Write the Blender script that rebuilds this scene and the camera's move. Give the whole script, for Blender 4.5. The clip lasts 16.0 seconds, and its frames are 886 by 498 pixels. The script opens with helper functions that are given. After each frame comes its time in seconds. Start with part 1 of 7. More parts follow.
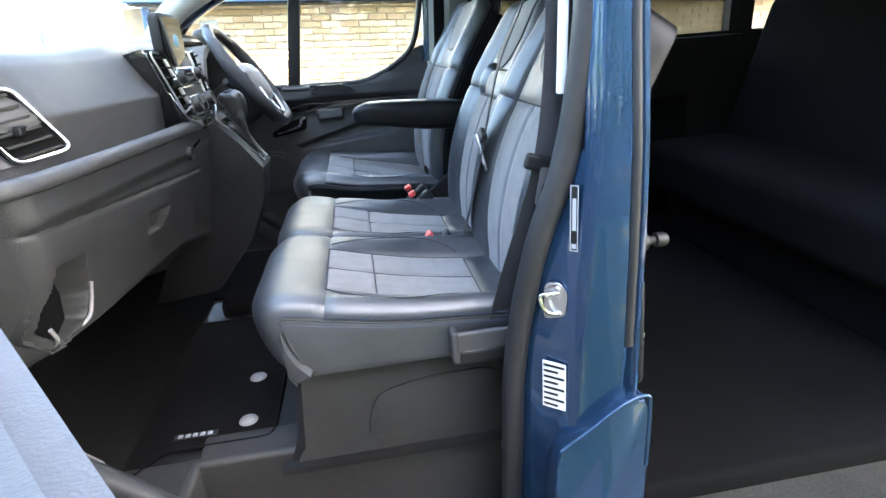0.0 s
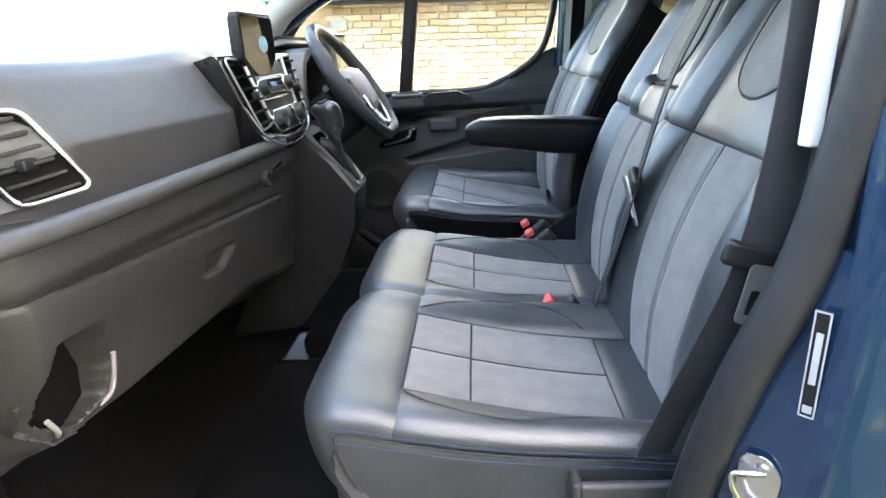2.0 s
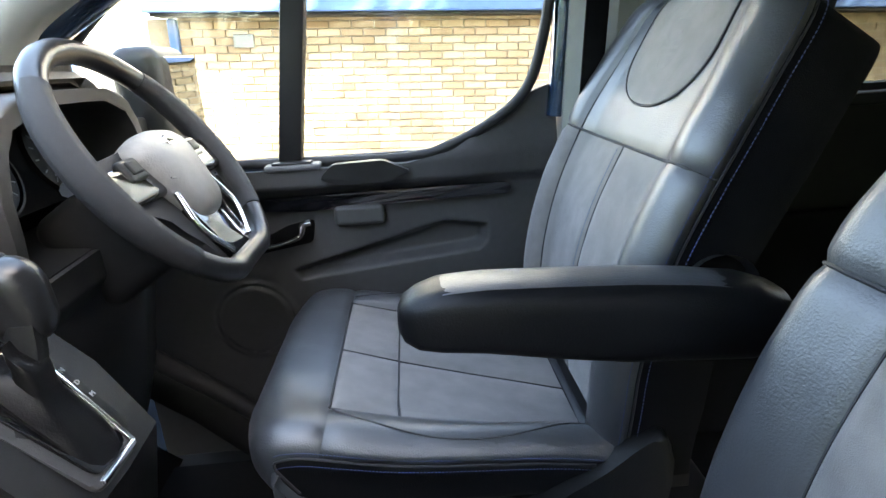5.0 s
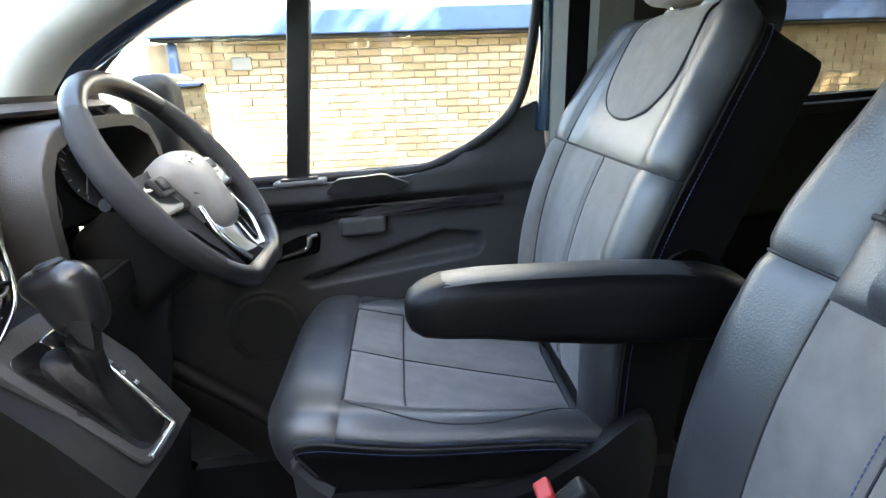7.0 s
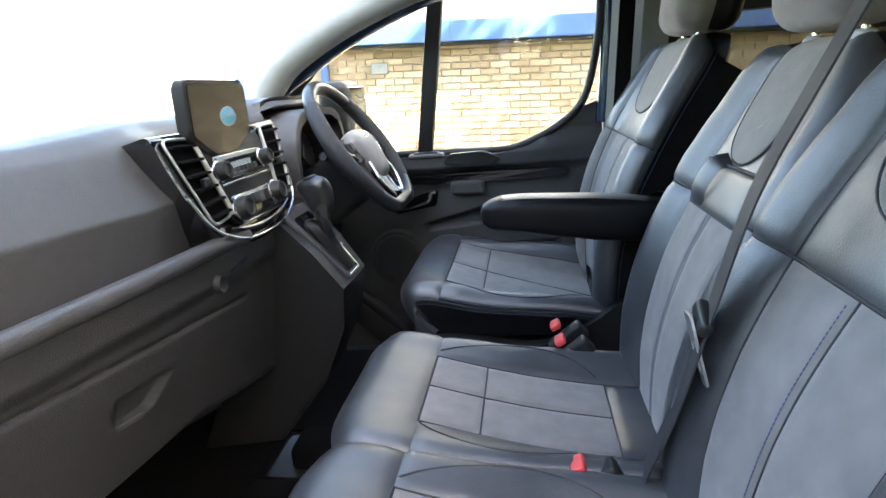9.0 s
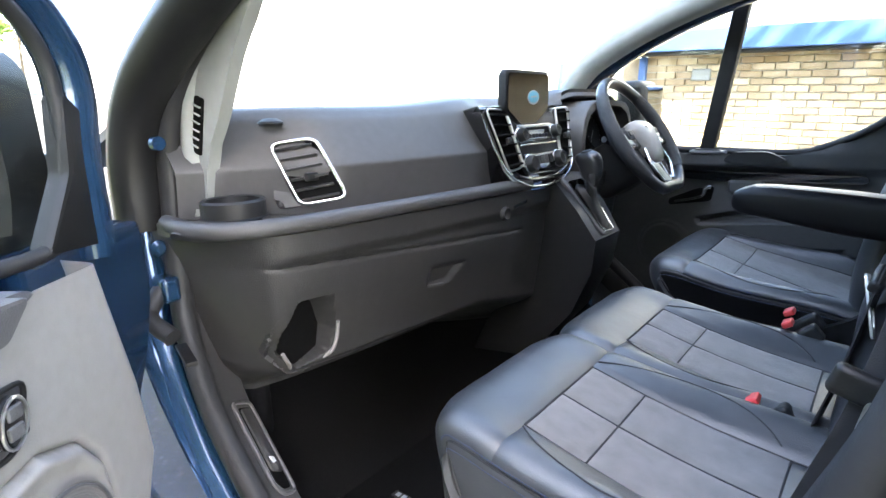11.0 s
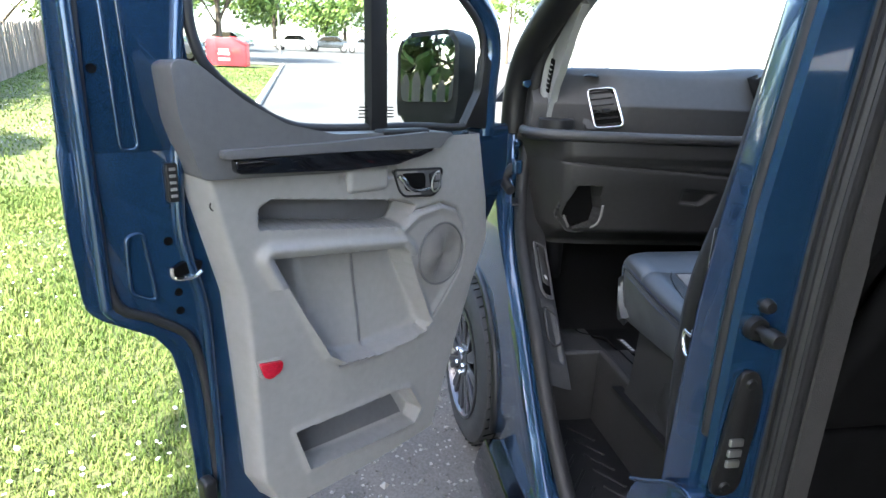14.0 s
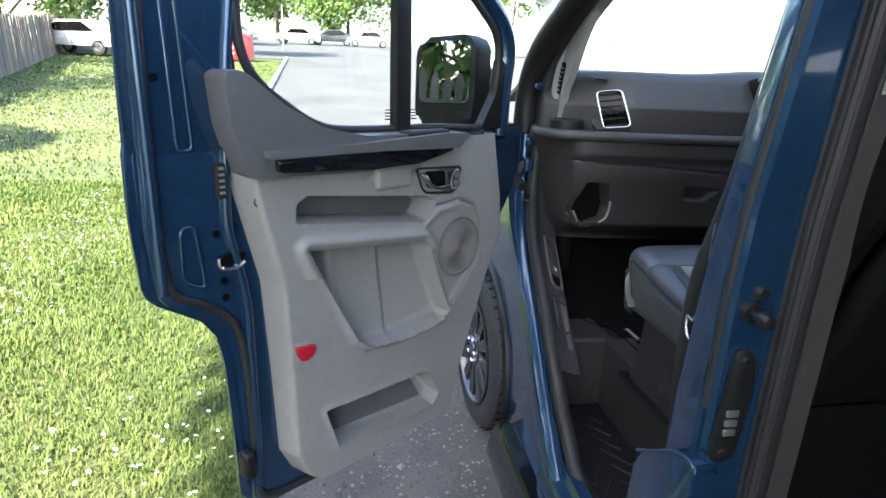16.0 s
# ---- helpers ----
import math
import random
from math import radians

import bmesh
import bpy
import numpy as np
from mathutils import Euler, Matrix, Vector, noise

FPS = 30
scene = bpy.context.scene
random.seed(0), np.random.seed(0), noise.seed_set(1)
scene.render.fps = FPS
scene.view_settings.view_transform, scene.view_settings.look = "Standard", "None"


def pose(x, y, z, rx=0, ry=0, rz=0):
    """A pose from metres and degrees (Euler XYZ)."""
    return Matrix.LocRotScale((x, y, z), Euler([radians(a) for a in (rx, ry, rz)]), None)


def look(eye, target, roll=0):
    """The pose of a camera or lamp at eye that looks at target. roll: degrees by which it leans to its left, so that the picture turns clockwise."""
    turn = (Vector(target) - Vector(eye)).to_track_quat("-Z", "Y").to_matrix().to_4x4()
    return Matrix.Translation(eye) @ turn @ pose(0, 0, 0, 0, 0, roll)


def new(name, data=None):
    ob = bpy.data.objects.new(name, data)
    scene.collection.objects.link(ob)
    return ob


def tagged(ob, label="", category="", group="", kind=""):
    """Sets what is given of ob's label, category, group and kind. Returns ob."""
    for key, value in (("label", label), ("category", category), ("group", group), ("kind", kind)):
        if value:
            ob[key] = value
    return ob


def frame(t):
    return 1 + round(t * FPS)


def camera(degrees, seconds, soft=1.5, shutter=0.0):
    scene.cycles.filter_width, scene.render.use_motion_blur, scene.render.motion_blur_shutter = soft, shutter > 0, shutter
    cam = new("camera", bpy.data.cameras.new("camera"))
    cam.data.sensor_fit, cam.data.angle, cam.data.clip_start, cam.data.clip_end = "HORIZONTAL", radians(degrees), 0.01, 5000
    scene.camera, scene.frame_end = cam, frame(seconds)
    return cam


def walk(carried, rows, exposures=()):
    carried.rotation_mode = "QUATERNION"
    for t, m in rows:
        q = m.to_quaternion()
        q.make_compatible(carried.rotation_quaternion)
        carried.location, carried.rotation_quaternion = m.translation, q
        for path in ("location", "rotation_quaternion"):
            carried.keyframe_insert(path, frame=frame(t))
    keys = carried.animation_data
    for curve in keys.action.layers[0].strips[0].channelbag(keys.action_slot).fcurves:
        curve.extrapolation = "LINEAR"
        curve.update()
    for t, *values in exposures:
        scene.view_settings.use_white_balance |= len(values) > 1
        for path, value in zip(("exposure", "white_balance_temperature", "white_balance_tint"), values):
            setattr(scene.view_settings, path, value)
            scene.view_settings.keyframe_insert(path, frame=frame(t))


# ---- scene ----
cam = camera(77.0, 16.0)
TILT = -2.6  # the van stands nose down on its gravel strip
PIVOT = Matrix.Translation((-0.75, 0, 0))
VAN = PIVOT @ pose(0, 0, 0, 0, TILT, 0) @ PIVOT.inverted()
PATH = [
    (0, (0.01, -0.004, 1.48), (0.264, 1.852, 0.781), -4.3),
    (0.5, (-0.026, 0.011, 1.478), (-0.004, 1.893, 0.802), -4.1),
    (1, (-0.014, 0.072, 1.485), (-0.086, 1.954, 0.813), -4.0),
    (1.5, (0.006, 0.203, 1.482), (-0.092, 2.082, 0.804), -4.1),
    (2, (0.04, 0.358, 1.495), (-0.104, 2.234, 0.816), -4.1),
    (2.5, (0.055, 0.562, 1.499), (-0.099, 2.439, 0.826), -3.9),
    (3, (0.054, 0.794, 1.52), (-0.103, 2.671, 0.848), -4.0),
    (3.5, (0.043, 1.016, 1.528), (-0.075, 2.897, 0.858), -3.9),
    (4, (0.041, 1.215, 1.538), (-0.021, 3.101, 0.875), -3.5),
    (4.5, (0.037, 1.326, 1.537), (0.058, 3.216, 0.883), -3.5),
    (5, (0.032, 1.35, 1.531), (0.119, 3.243, 0.891), -3.5),
    (5.2, (0.035, 1.35, 1.53), (0.136, 3.244, 0.895), -3.5),
    (7.3, (0.017, 1.214, 1.544), (0.119, 3.124, 0.962), -4.8),
    (7.5, (0.014, 1.14, 1.553), (0.116, 3.051, 0.974), -4.9),
    (8, (0.025, 0.944, 1.556), (0.07, 2.862, 0.992), -5.2),
    (8.2, (0.031, 0.881, 1.554), (0.03, 2.799, 0.987), -5.3),
    (10.3, (0.258, 0.479, 1.532), (-0.677, 2.174, 1.028), -2.6),
    (10.5, (0.266, 0.454, 1.525), (-0.751, 2.102, 1.027), -2.4),
    (11, (0.309, 0.385, 1.498), (-0.919, 1.89, 1.022), -1.7),
    (11.5, (0.426, 0.319, 1.459), (-1.044, 1.597, 1.006), -0.7),
    (12, (0.544, 0.279, 1.438), (-1.12, 1.289, 0.977), 0.1),
    (12.5, (0.709, 0.269, 1.423), (-1.086, 1.004, 0.934), 1.1),
    (13, (0.869, 0.272, 1.437), (-0.999, 0.75, 0.905), 1.9),
    (13.3, (0.962, 0.277, 1.428), (-0.925, 0.675, 0.9), 1.9),
    (13.5, (1.014, 0.273, 1.437), (-0.874, 0.647, 0.893), 2.0),
    (14, (1.098, 0.273, 1.442), (-0.793, 0.604, 0.882), 2.2),
    (14.5, (1.131, 0.299, 1.436), (-0.765, 0.585, 0.867), 2.3),
    (15, (1.15, 0.313, 1.44), (-0.748, 0.563, 0.861), 2.4),
    (15.5, (1.176, 0.255, 1.452), (-0.721, 0.492, 0.865), 2.3),
    (16, (1.19, 0.21, 1.467), (-0.697, 0.533, 0.886), 2.3),
]
EXPOSURES = [(0.0, 4.62, 7000, 11), (0.5, 4.42, 7100, 11), (1.5, 4.48, 7500, 12), (2.5, 4.65, 7900, 13), (3.0, 4.75, 8000, 13), (3.5, 4.60, 8000, 13), (4.0, 4.60, 7900, 13), (4.5, 4.45, 7900, 13), (5.0, 4.55, 7900, 13), (7.5, 4.38, 7900, 14), (8.0, 4.22, 7900, 14), (10.5, 4.30, 7100, 14), (11.5, 4.20, 6900, 12), (12.5, 3.75, 6700, 11), (13.0, 3.45, 6600, 10), (13.5, 3.35, 6500, 10), (14.5, 3.20, 6500, 10), (16.0, 2.92, 6500, 10)]  # the clip's camera darkens as the daylight fills its picture
walk(cam, [(t, VAN @ look(eye, target, roll)) for t, eye, target, roll in PATH], EXPOSURES)

# ---- light ----
SUN_AZ, SUN_EL = 319.0, 50.0   # compass angle of the sun in the plan, and its height
world = bpy.data.worlds.new("sky")
scene.world = world
world.use_nodes = True
wn = world.node_tree.nodes
sky = wn.new("ShaderNodeTexSky")
sky.sky_type, sky.sun_disc = "NISHITA", False
sky.sun_elevation, sky.sun_rotation = radians(SUN_EL), radians(90 - SUN_AZ)
sky.air_density, sky.dust_density = 1.0, 2.0
world.node_tree.links.new(sky.outputs[0], wn["Background"].inputs[0])
wn["Background"].inputs[1].default_value = 0.15
SUN_DIR = Vector((math.cos(radians(SUN_AZ)) * math.cos(radians(SUN_EL)), math.sin(radians(SUN_AZ)) * math.cos(radians(SUN_EL)), math.sin(radians(SUN_EL))))
sun = new("sun", bpy.data.lights.new("sun", "SUN"))
sun.data.energy, sun.data.angle, sun.data.color = 4.5, radians(0.53), (1.0, 0.92, 0.80)
sun.matrix_world = SUN_DIR.to_track_quat("Z", "Y").to_matrix().to_4x4()


# ---- materials ----
def material(name, colour, rough=0.5, metal=0.0, vary=0.12, grain=40.0, bump=0.0, bump_scale=300.0, blotch=3.0, coat=0.0, colour2=None, sheen=0.0, island=0.0, spec=0.5, aniso=(1, 1, 1)):
    m = bpy.data.materials.new(name)
    m.use_nodes = True
    nt = m.node_tree
    b = nt.nodes["Principled BSDF"]
    L = nt.links.new
    tc = nt.nodes.new("ShaderNodeTexCoord")
    mp = nt.nodes.new("ShaderNodeMapping")
    mp.inputs["Scale"].default_value = aniso
    L(tc.outputs["Object"], mp.inputs[0])
    n1 = nt.nodes.new("ShaderNodeTexNoise")
    n1.inputs["Scale"].default_value, n1.inputs["Detail"].default_value = grain, 5
    n2 = nt.nodes.new("ShaderNodeTexNoise")
    n2.inputs["Scale"].default_value, n2.inputs["Detail"].default_value = blotch, 3
    L(mp.outputs[0], n1.inputs[0])
    L(mp.outputs[0], n2.inputs[0])
    add = nt.nodes.new("ShaderNodeMath")
    add.operation = "ADD"
    L(n1.outputs[0], add.inputs[0])
    L(n2.outputs[0], add.inputs[1])
    val = add.outputs[0]
    if island:
        oi = nt.nodes.new("ShaderNodeObjectInfo")
        ge = nt.nodes.new("ShaderNodeNewGeometry")
        s1 = nt.nodes.new("ShaderNodeMath")
        s1.operation = "ADD"
        L(oi.outputs["Random"], s1.inputs[0])
        L(ge.outputs["Random Per Island"], s1.inputs[1])
        fr = nt.nodes.new("ShaderNodeMath")
        fr.operation = "FRACT"
        L(s1.outputs[0], fr.inputs[0])
        ma = nt.nodes.new("ShaderNodeMath")
        ma.operation = "MULTIPLY_ADD"
        L(fr.outputs[0], ma.inputs[0])
        ma.inputs[1].default_value = island
        L(val, ma.inputs[2])
        sb = nt.nodes.new("ShaderNodeMath")
        sb.operation = "SUBTRACT"
        L(ma.outputs[0], sb.inputs[0])
        sb.inputs[1].default_value = island / 2
        val = sb.outputs[0]
    rp = nt.nodes.new("ShaderNodeValToRGB")
    c2 = colour2 or tuple(min(1, c * (1 + vary)) for c in colour)
    c1 = colour if colour2 else tuple(c * (1 - vary) for c in colour)
    rp.color_ramp.elements[0].position, rp.color_ramp.elements[0].color = 0.35, (*c1, 1)
    rp.color_ramp.elements[1].position, rp.color_ramp.elements[1].color = 0.65, (*c2, 1)
    half = nt.nodes.new("ShaderNodeMath")
    half.operation = "MULTIPLY"
    L(val, half.inputs[0])
    half.inputs[1].default_value = 0.5
    L(half.outputs[0], rp.inputs[0])
    L(rp.outputs[0], b.inputs["Base Color"])
    mr = nt.nodes.new("ShaderNodeMapRange")
    mr.inputs["From Min"].default_value, mr.inputs["From Max"].default_value = 0.3, 0.7
    mr.inputs["To Min"].default_value, mr.inputs["To Max"].default_value = max(0.02, rough * 0.85), min(1, rough * 1.15)
    L(n2.outputs[0], mr.inputs[0])
    L(mr.outputs[0], b.inputs["Roughness"])
    b.inputs["Metallic"].default_value = metal
    b.inputs["Coat Weight"].default_value = coat
    b.inputs["Coat Roughness"].default_value = 0.04
    b.inputs["Sheen Weight"].default_value = sheen
    b.inputs["Specular IOR Level"].default_value = spec
    if bump:
        n3 = nt.nodes.new("ShaderNodeTexNoise")
        n3.inputs["Scale"].default_value, n3.inputs["Detail"].default_value = bump_scale, 4
        L(mp.outputs[0], n3.inputs[0])
        bp = nt.nodes.new("ShaderNodeBump")
        bp.inputs["Strength"].default_value, bp.inputs["Distance"].default_value = bump, 0.002
        L(n3.outputs[0], bp.inputs["Height"])
        L(bp.outputs[0], b.inputs["Normal"])
    return m


def glass_material(name, tint, clear=0.9):
    m = bpy.data.materials.new(name)
    m.use_nodes = True
    nt = m.node_tree
    out = nt.nodes["Material Output"]
    tr = nt.nodes.new("ShaderNodeBsdfTransparent")
    tr.inputs[0].default_value = (*tint, 1)
    gl = nt.nodes.new("ShaderNodeBsdfGlossy")
    gl.inputs["Roughness"].default_value = 0.0
    lw = nt.nodes.new("ShaderNodeLayerWeight")
    lw.inputs[0].default_value = 0.5
    pw = nt.nodes.new("ShaderNodeMath")
    pw.operation, pw.inputs[1].default_value = "POWER", 5.0
    nt.links.new(lw.outputs["Facing"], pw.inputs[0])
    fr = nt.nodes.new("ShaderNodeMath")
    fr.operation, fr.inputs[1].default_value, fr.inputs[2].default_value = "MULTIPLY_ADD", 0.45, 0.03
    nt.links.new(pw.outputs[0], fr.inputs[0])
    mx = nt.nodes.new("ShaderNodeMixShader")
    nt.links.new(fr.outputs[0], mx.inputs[0])
    nt.links.new(tr.outputs[0], mx.inputs[1])
    nt.links.new(gl.outputs[0], mx.inputs[2])
    nt.links.new(mx.outputs[0], out.inputs[0])
    return m


LEATHER = material("leather", (0.034, 0.037, 0.041), 0.38, vary=0.22, grain=25, bump=0.3, bump_scale=450, blotch=5, spec=0.95)
SUEDE = material("suede", (0.142, 0.133, 0.126), 0.85, vary=0.22, grain=30, bump=0.3, bump_scale=900, blotch=9, sheen=0.25)
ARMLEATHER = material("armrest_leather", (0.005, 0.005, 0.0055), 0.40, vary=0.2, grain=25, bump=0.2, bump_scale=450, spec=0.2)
RIMLEATHER = material("rim_leather", (0.010, 0.010, 0.011), 0.30, vary=0.2, grain=25, bump=0.12, bump_scale=450, spec=0.6)
GRILLE = material("speaker_mesh", (0.15, 0.142, 0.135), 0.5, vary=0.1)
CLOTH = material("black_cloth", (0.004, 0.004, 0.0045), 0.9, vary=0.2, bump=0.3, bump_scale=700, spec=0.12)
STITCH = material("blue_thread", (0.035, 0.06, 0.15), 0.6)
SEAM = material("dark_seam", (0.016, 0.016, 0.018), 0.7, vary=0.1)
GREYTHREAD = material("grey_thread", (0.1, 0.1, 0.11), 0.7)
DASH = material("dash_plastic", (0.044, 0.043, 0.043), 0.5, vary=0.12, grain=60, bump=0.35, bump_scale=500, blotch=6)
DASHLOW = material("lower_dash_plastic", (0.026, 0.0255, 0.025), 0.5, vary=0.14, grain=60, bump=0.4, bump_scale=420, blotch=5, spec=0.4)
BLACK = material("black_plastic", (0.010, 0.010, 0.0103), 0.45, vary=0.2, bump=0.2, bump_scale=400, spec=0.3)
# near-black that paints the shade in recesses; also on stack vent slats, tyre grooves
DEEP = material("recess_shade_black", (0.003, 0.003, 0.003), 0.8, spec=0.08)
GREY = material("grey_plastic", (0.222, 0.212, 0.204), 0.48, vary=0.07, grain=50, bump=0.18, bump_scale=420, blotch=4)
LIGHTGREY = material("light_grey_trim", (0.24, 0.245, 0.23), 0.6, vary=0.06)
PAINT = material("blue_metallic_paint", (0.0135, 0.046, 0.100), 0.24, metal=0.5, vary=0.14, grain=900, coat=0.9, blotch=2, spec=0.4)
RUBBER = material("rubber_seal", (0.020, 0.020, 0.021), 0.5, vary=0.2, bump=0.15, spec=0.3)
TYRE = material("tyre_rubber", (0.02, 0.02, 0.021), 0.75, vary=0.3, grain=30, bump=0.2)
CHROME = material("chrome", (0.75, 0.75, 0.74), 0.12, metal=1.0, vary=0.04)
SATIN = material("satin_silver", (0.55, 0.55, 0.54), 0.3, metal=0.9, vary=0.05)
GLOSS = material("gloss_black", (0.006, 0.006, 0.007), 0.06, vary=0.1, coat=1.0)
CARPET = material("black_carpet", (0.004, 0.004, 0.004), 1.0, vary=0.4, grain=220, bump=0.5, bump_scale=900, spec=0.08)
RED = material("red_plastic", (0.62, 0.05, 0.05), 0.4)
REDGLASS = material("red_reflector", (0.50, 0.012, 0.03), 0.08, coat=1.0, vary=0.35, grain=260)
ALLOY = material("gunmetal_alloy", (0.10, 0.10, 0.11), 0.3, metal=0.8, vary=0.1)
WHITE = material("white_print", (0.75, 0.75, 0.74), 0.6, vary=0.04)
PALE = material("pale_marking", (0.35, 0.36, 0.37), 0.6, vary=0.04)
EMBOSS = material("embossed_suede", (0.185, 0.176, 0.168), 0.6, vary=0.1)
GLASS = glass_material("clear_glass", (0.93, 0.96, 0.94))
TINT = glass_material("tinted_glass", (0.42, 0.44, 0.42))
MIRROR = material("mirror_glass", (0.5, 0.53, 0.54), 0.01, metal=1.0, vary=0.0)
GRASS = material("grass_blade", (0.062, 0.108, 0.024), 0.6, colour2=(0.160, 0.205, 0.062), grain=1.2, blotch=0.5, island=0.6, spec=0.12)
SOIL = material("grass_soil", (0.035, 0.055, 0.014), 0.95, colour2=(0.09, 0.10, 0.035), grain=14, blotch=0.8, bump=0.8, bump_scale=60)
GRAVEL = material("gravel_ground", (0.055, 0.050, 0.044), 0.95, colour2=(0.115, 0.106, 0.094), grain=90, blotch=4, bump=1.0, bump_scale=160)
STONE = material("gravel_stone", (0.075, 0.069, 0.061), 0.9, colour2=(0.21, 0.196, 0.178), grain=60, blotch=10, island=1.0)
ASPHALT = material("asphalt", (0.045, 0.046, 0.048), 0.9, colour2=(0.08, 0.08, 0.081), grain=60, blotch=0.6, bump=0.5, bump_scale=120)
KERB = material("concrete_kerb", (0.28, 0.27, 0.25), 0.9, colour2=(0.42, 0.41, 0.39), grain=30, bump=0.4)
BRICK = material("buff_brick", (0.31, 0.225, 0.135), 0.9, colour2=(0.49, 0.39, 0.26), grain=45, blotch=8, bump=0.6, bump_scale=150, island=0.9)
MORTAR = material("mortar", (0.42, 0.40, 0.35), 0.95, vary=0.15, grain=50)
CLAD = material("white_cladding", (0.55, 0.56, 0.55), 0.5, vary=0.05, grain=4, blotch=1)
BLUE = material("blue_fascia", (0.045, 0.11, 0.28), 0.45, vary=0.08)
WOOD = material("weathered_board", (0.085, 0.072, 0.056), 0.9, colour2=(0.17, 0.148, 0.12), grain=18, blotch=3, bump=0.5, bump_scale=80, island=0.7, aniso=(1, 1, 0.12))
BARK = material("bark", (0.09, 0.07, 0.05), 0.95, vary=0.3, grain=20, bump=0.8, bump_scale=40)
LEAF = material("leaf", (0.07, 0.13, 0.03), 0.5, colour2=(0.20, 0.29, 0.075), spec=0.25, grain=2, blotch=0.6, island=0.8)
BINRED = material("red_skip_paint", (0.55, 0.03, 0.04), 0.45, vary=0.15, grain=8, blotch=2)
KICKGREY = material("kick_panel_plastic", (0.045, 0.044, 0.044), 0.55, vary=0.12, grain=60, bump=0.35, bump_scale=420, blotch=5, spec=0.4)
BELT = material("belt_webbing", (0.028, 0.028, 0.030), 0.6, vary=0.25, grain=20, bump=0.6, bump_scale=900, spec=0.3)
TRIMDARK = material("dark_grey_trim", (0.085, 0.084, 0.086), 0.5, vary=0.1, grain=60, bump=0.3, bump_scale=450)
PAD = material("airbag_plastic", (0.17, 0.162, 0.152), 0.45, vary=0.12, grain=60, bump=0.4, bump_scale=380)
SCREEN = material("dark_screen", (0.004, 0.0042, 0.0045), 0.03, vary=0.1, coat=0.3, spec=0.35)
BADGE = material("blue_badge", (0.10, 0.38, 0.50), 0.4)


# ---- shaping helpers ----
VAN_THINGS = []


def thing(name, label, category, at=(0, 0, 0), van=True, group="", kind=""):
    ob = tagged(new(name), label, category, group, kind)
    ob.location = at
    if van:
        VAN_THINGS.append(ob)
    return ob


def link(name, verts, faces, mat, parent, label="", smooth=True, sharp=40):
    me = bpy.data.meshes.new(name)
    me.from_pydata([tuple(v) for v in verts], [], faces)
    me.validate()
    me.materials.append(mat)
    if smooth:
        me.polygons.foreach_set("use_smooth", [True] * len(me.polygons))
        me.set_sharp_from_angle(angle=radians(sharp))
    ob = new(name, me)
    if parent is not None:
        ob.parent = parent
        q = parent
        while q is not None:
            me.transform(Matrix.Translation(-q.location))
            q = q.parent
    if label:
        ob["label"] = label
    me.update()
    return ob


def part(name, bm, mat, parent, label="", sharp=40):
    bmesh.ops.recalc_face_normals(bm, faces=bm.faces)
    verts = [v.co.copy() for v in bm.verts]
    bm.verts.index_update()
    faces = [[v.index for v in f.verts] for f in bm.faces]
    bm.free()
    return link(name, verts, faces, mat, parent, label, True, sharp)


def surf(name, fn, nu, nv, mat, parent, label="", thick=0.0, wrap=False, sharp=40):
    """A sheet fn(s, t), s and t from 0 to 1, with a thickness away from its normal."""
    P = [[Vector(fn(i / nu, j / nv)) for i in range(nu + (0 if wrap else 1))] for j in range(nv + 1)]
    w, h = len(P[0]), nv + 1
    verts = [p for row in P for p in row]
    faces = []
    for j in range(nv):
        for i in range(nu):
            i2 = (i + 1) % w
            faces.append((j * w + i, j * w + i2, (j + 1) * w + i2, (j + 1) * w + i))
    if thick and not wrap:
        n = len(verts)
        norms = []
        for j in range(h):
            for i in range(w):
                a = P[j][min(i + 1, w - 1)] - P[j][max(i - 1, 0)]
                b = P[min(j + 1, h - 1)][i] - P[max(j - 1, 0)][i]
                c = a.cross(b)
                norms.append(c.normalized() if c.length > 1e-12 else Vector((0, 0, 1)))
        verts = verts + [verts[k] - norms[k] * thick for k in range(n)]
        faces += [tuple(n + k for k in reversed(f)) for f in faces[:]]
        rim = [(0, i) for i in range(w)] + [(j, w - 1) for j in range(1, h)] + [(h - 1, i) for i in range(w - 2, -1, -1)] + [(j, 0) for j in range(h - 2, 0, -1)]
        ids = [j * w + i for j, i in rim]
        for a, b in zip(ids, ids[1:] + ids[:1]):
            faces.append((b, a, n + a, n + b))
    return link(name, verts, faces, mat, parent, label, True, sharp)


def prism(name, outline, d0, d1, m, mat, parent, label="", bevel=0.0, seg=2, sharp=40):
    """An outline in local x, y, drawn from d0 to d1 along local z, with its rims rounded, at the pose m."""
    bm = bmesh.new()
    n = len(outline)
    lo = [bm.verts.new((a, b, d0)) for a, b in outline]
    hi = [bm.verts.new((a, b, d1)) for a, b in outline]
    bm.faces.new(lo[::-1])
    bm.faces.new(hi)
    for k in range(n):
        bm.faces.new((lo[k], lo[(k + 1) % n], hi[(k + 1) % n], hi[k]))
    if bevel:
        rims = [e for e in bm.edges if abs(e.verts[0].co.z - e.verts[1].co.z) < 1e-9]
        bmesh.ops.bevel(bm, geom=rims, offset=bevel, segments=seg, profile=0.5, affect="EDGES", clamp_overlap=True)
    bm.transform(m)
    return part(name, bm, mat, parent, label, sharp)


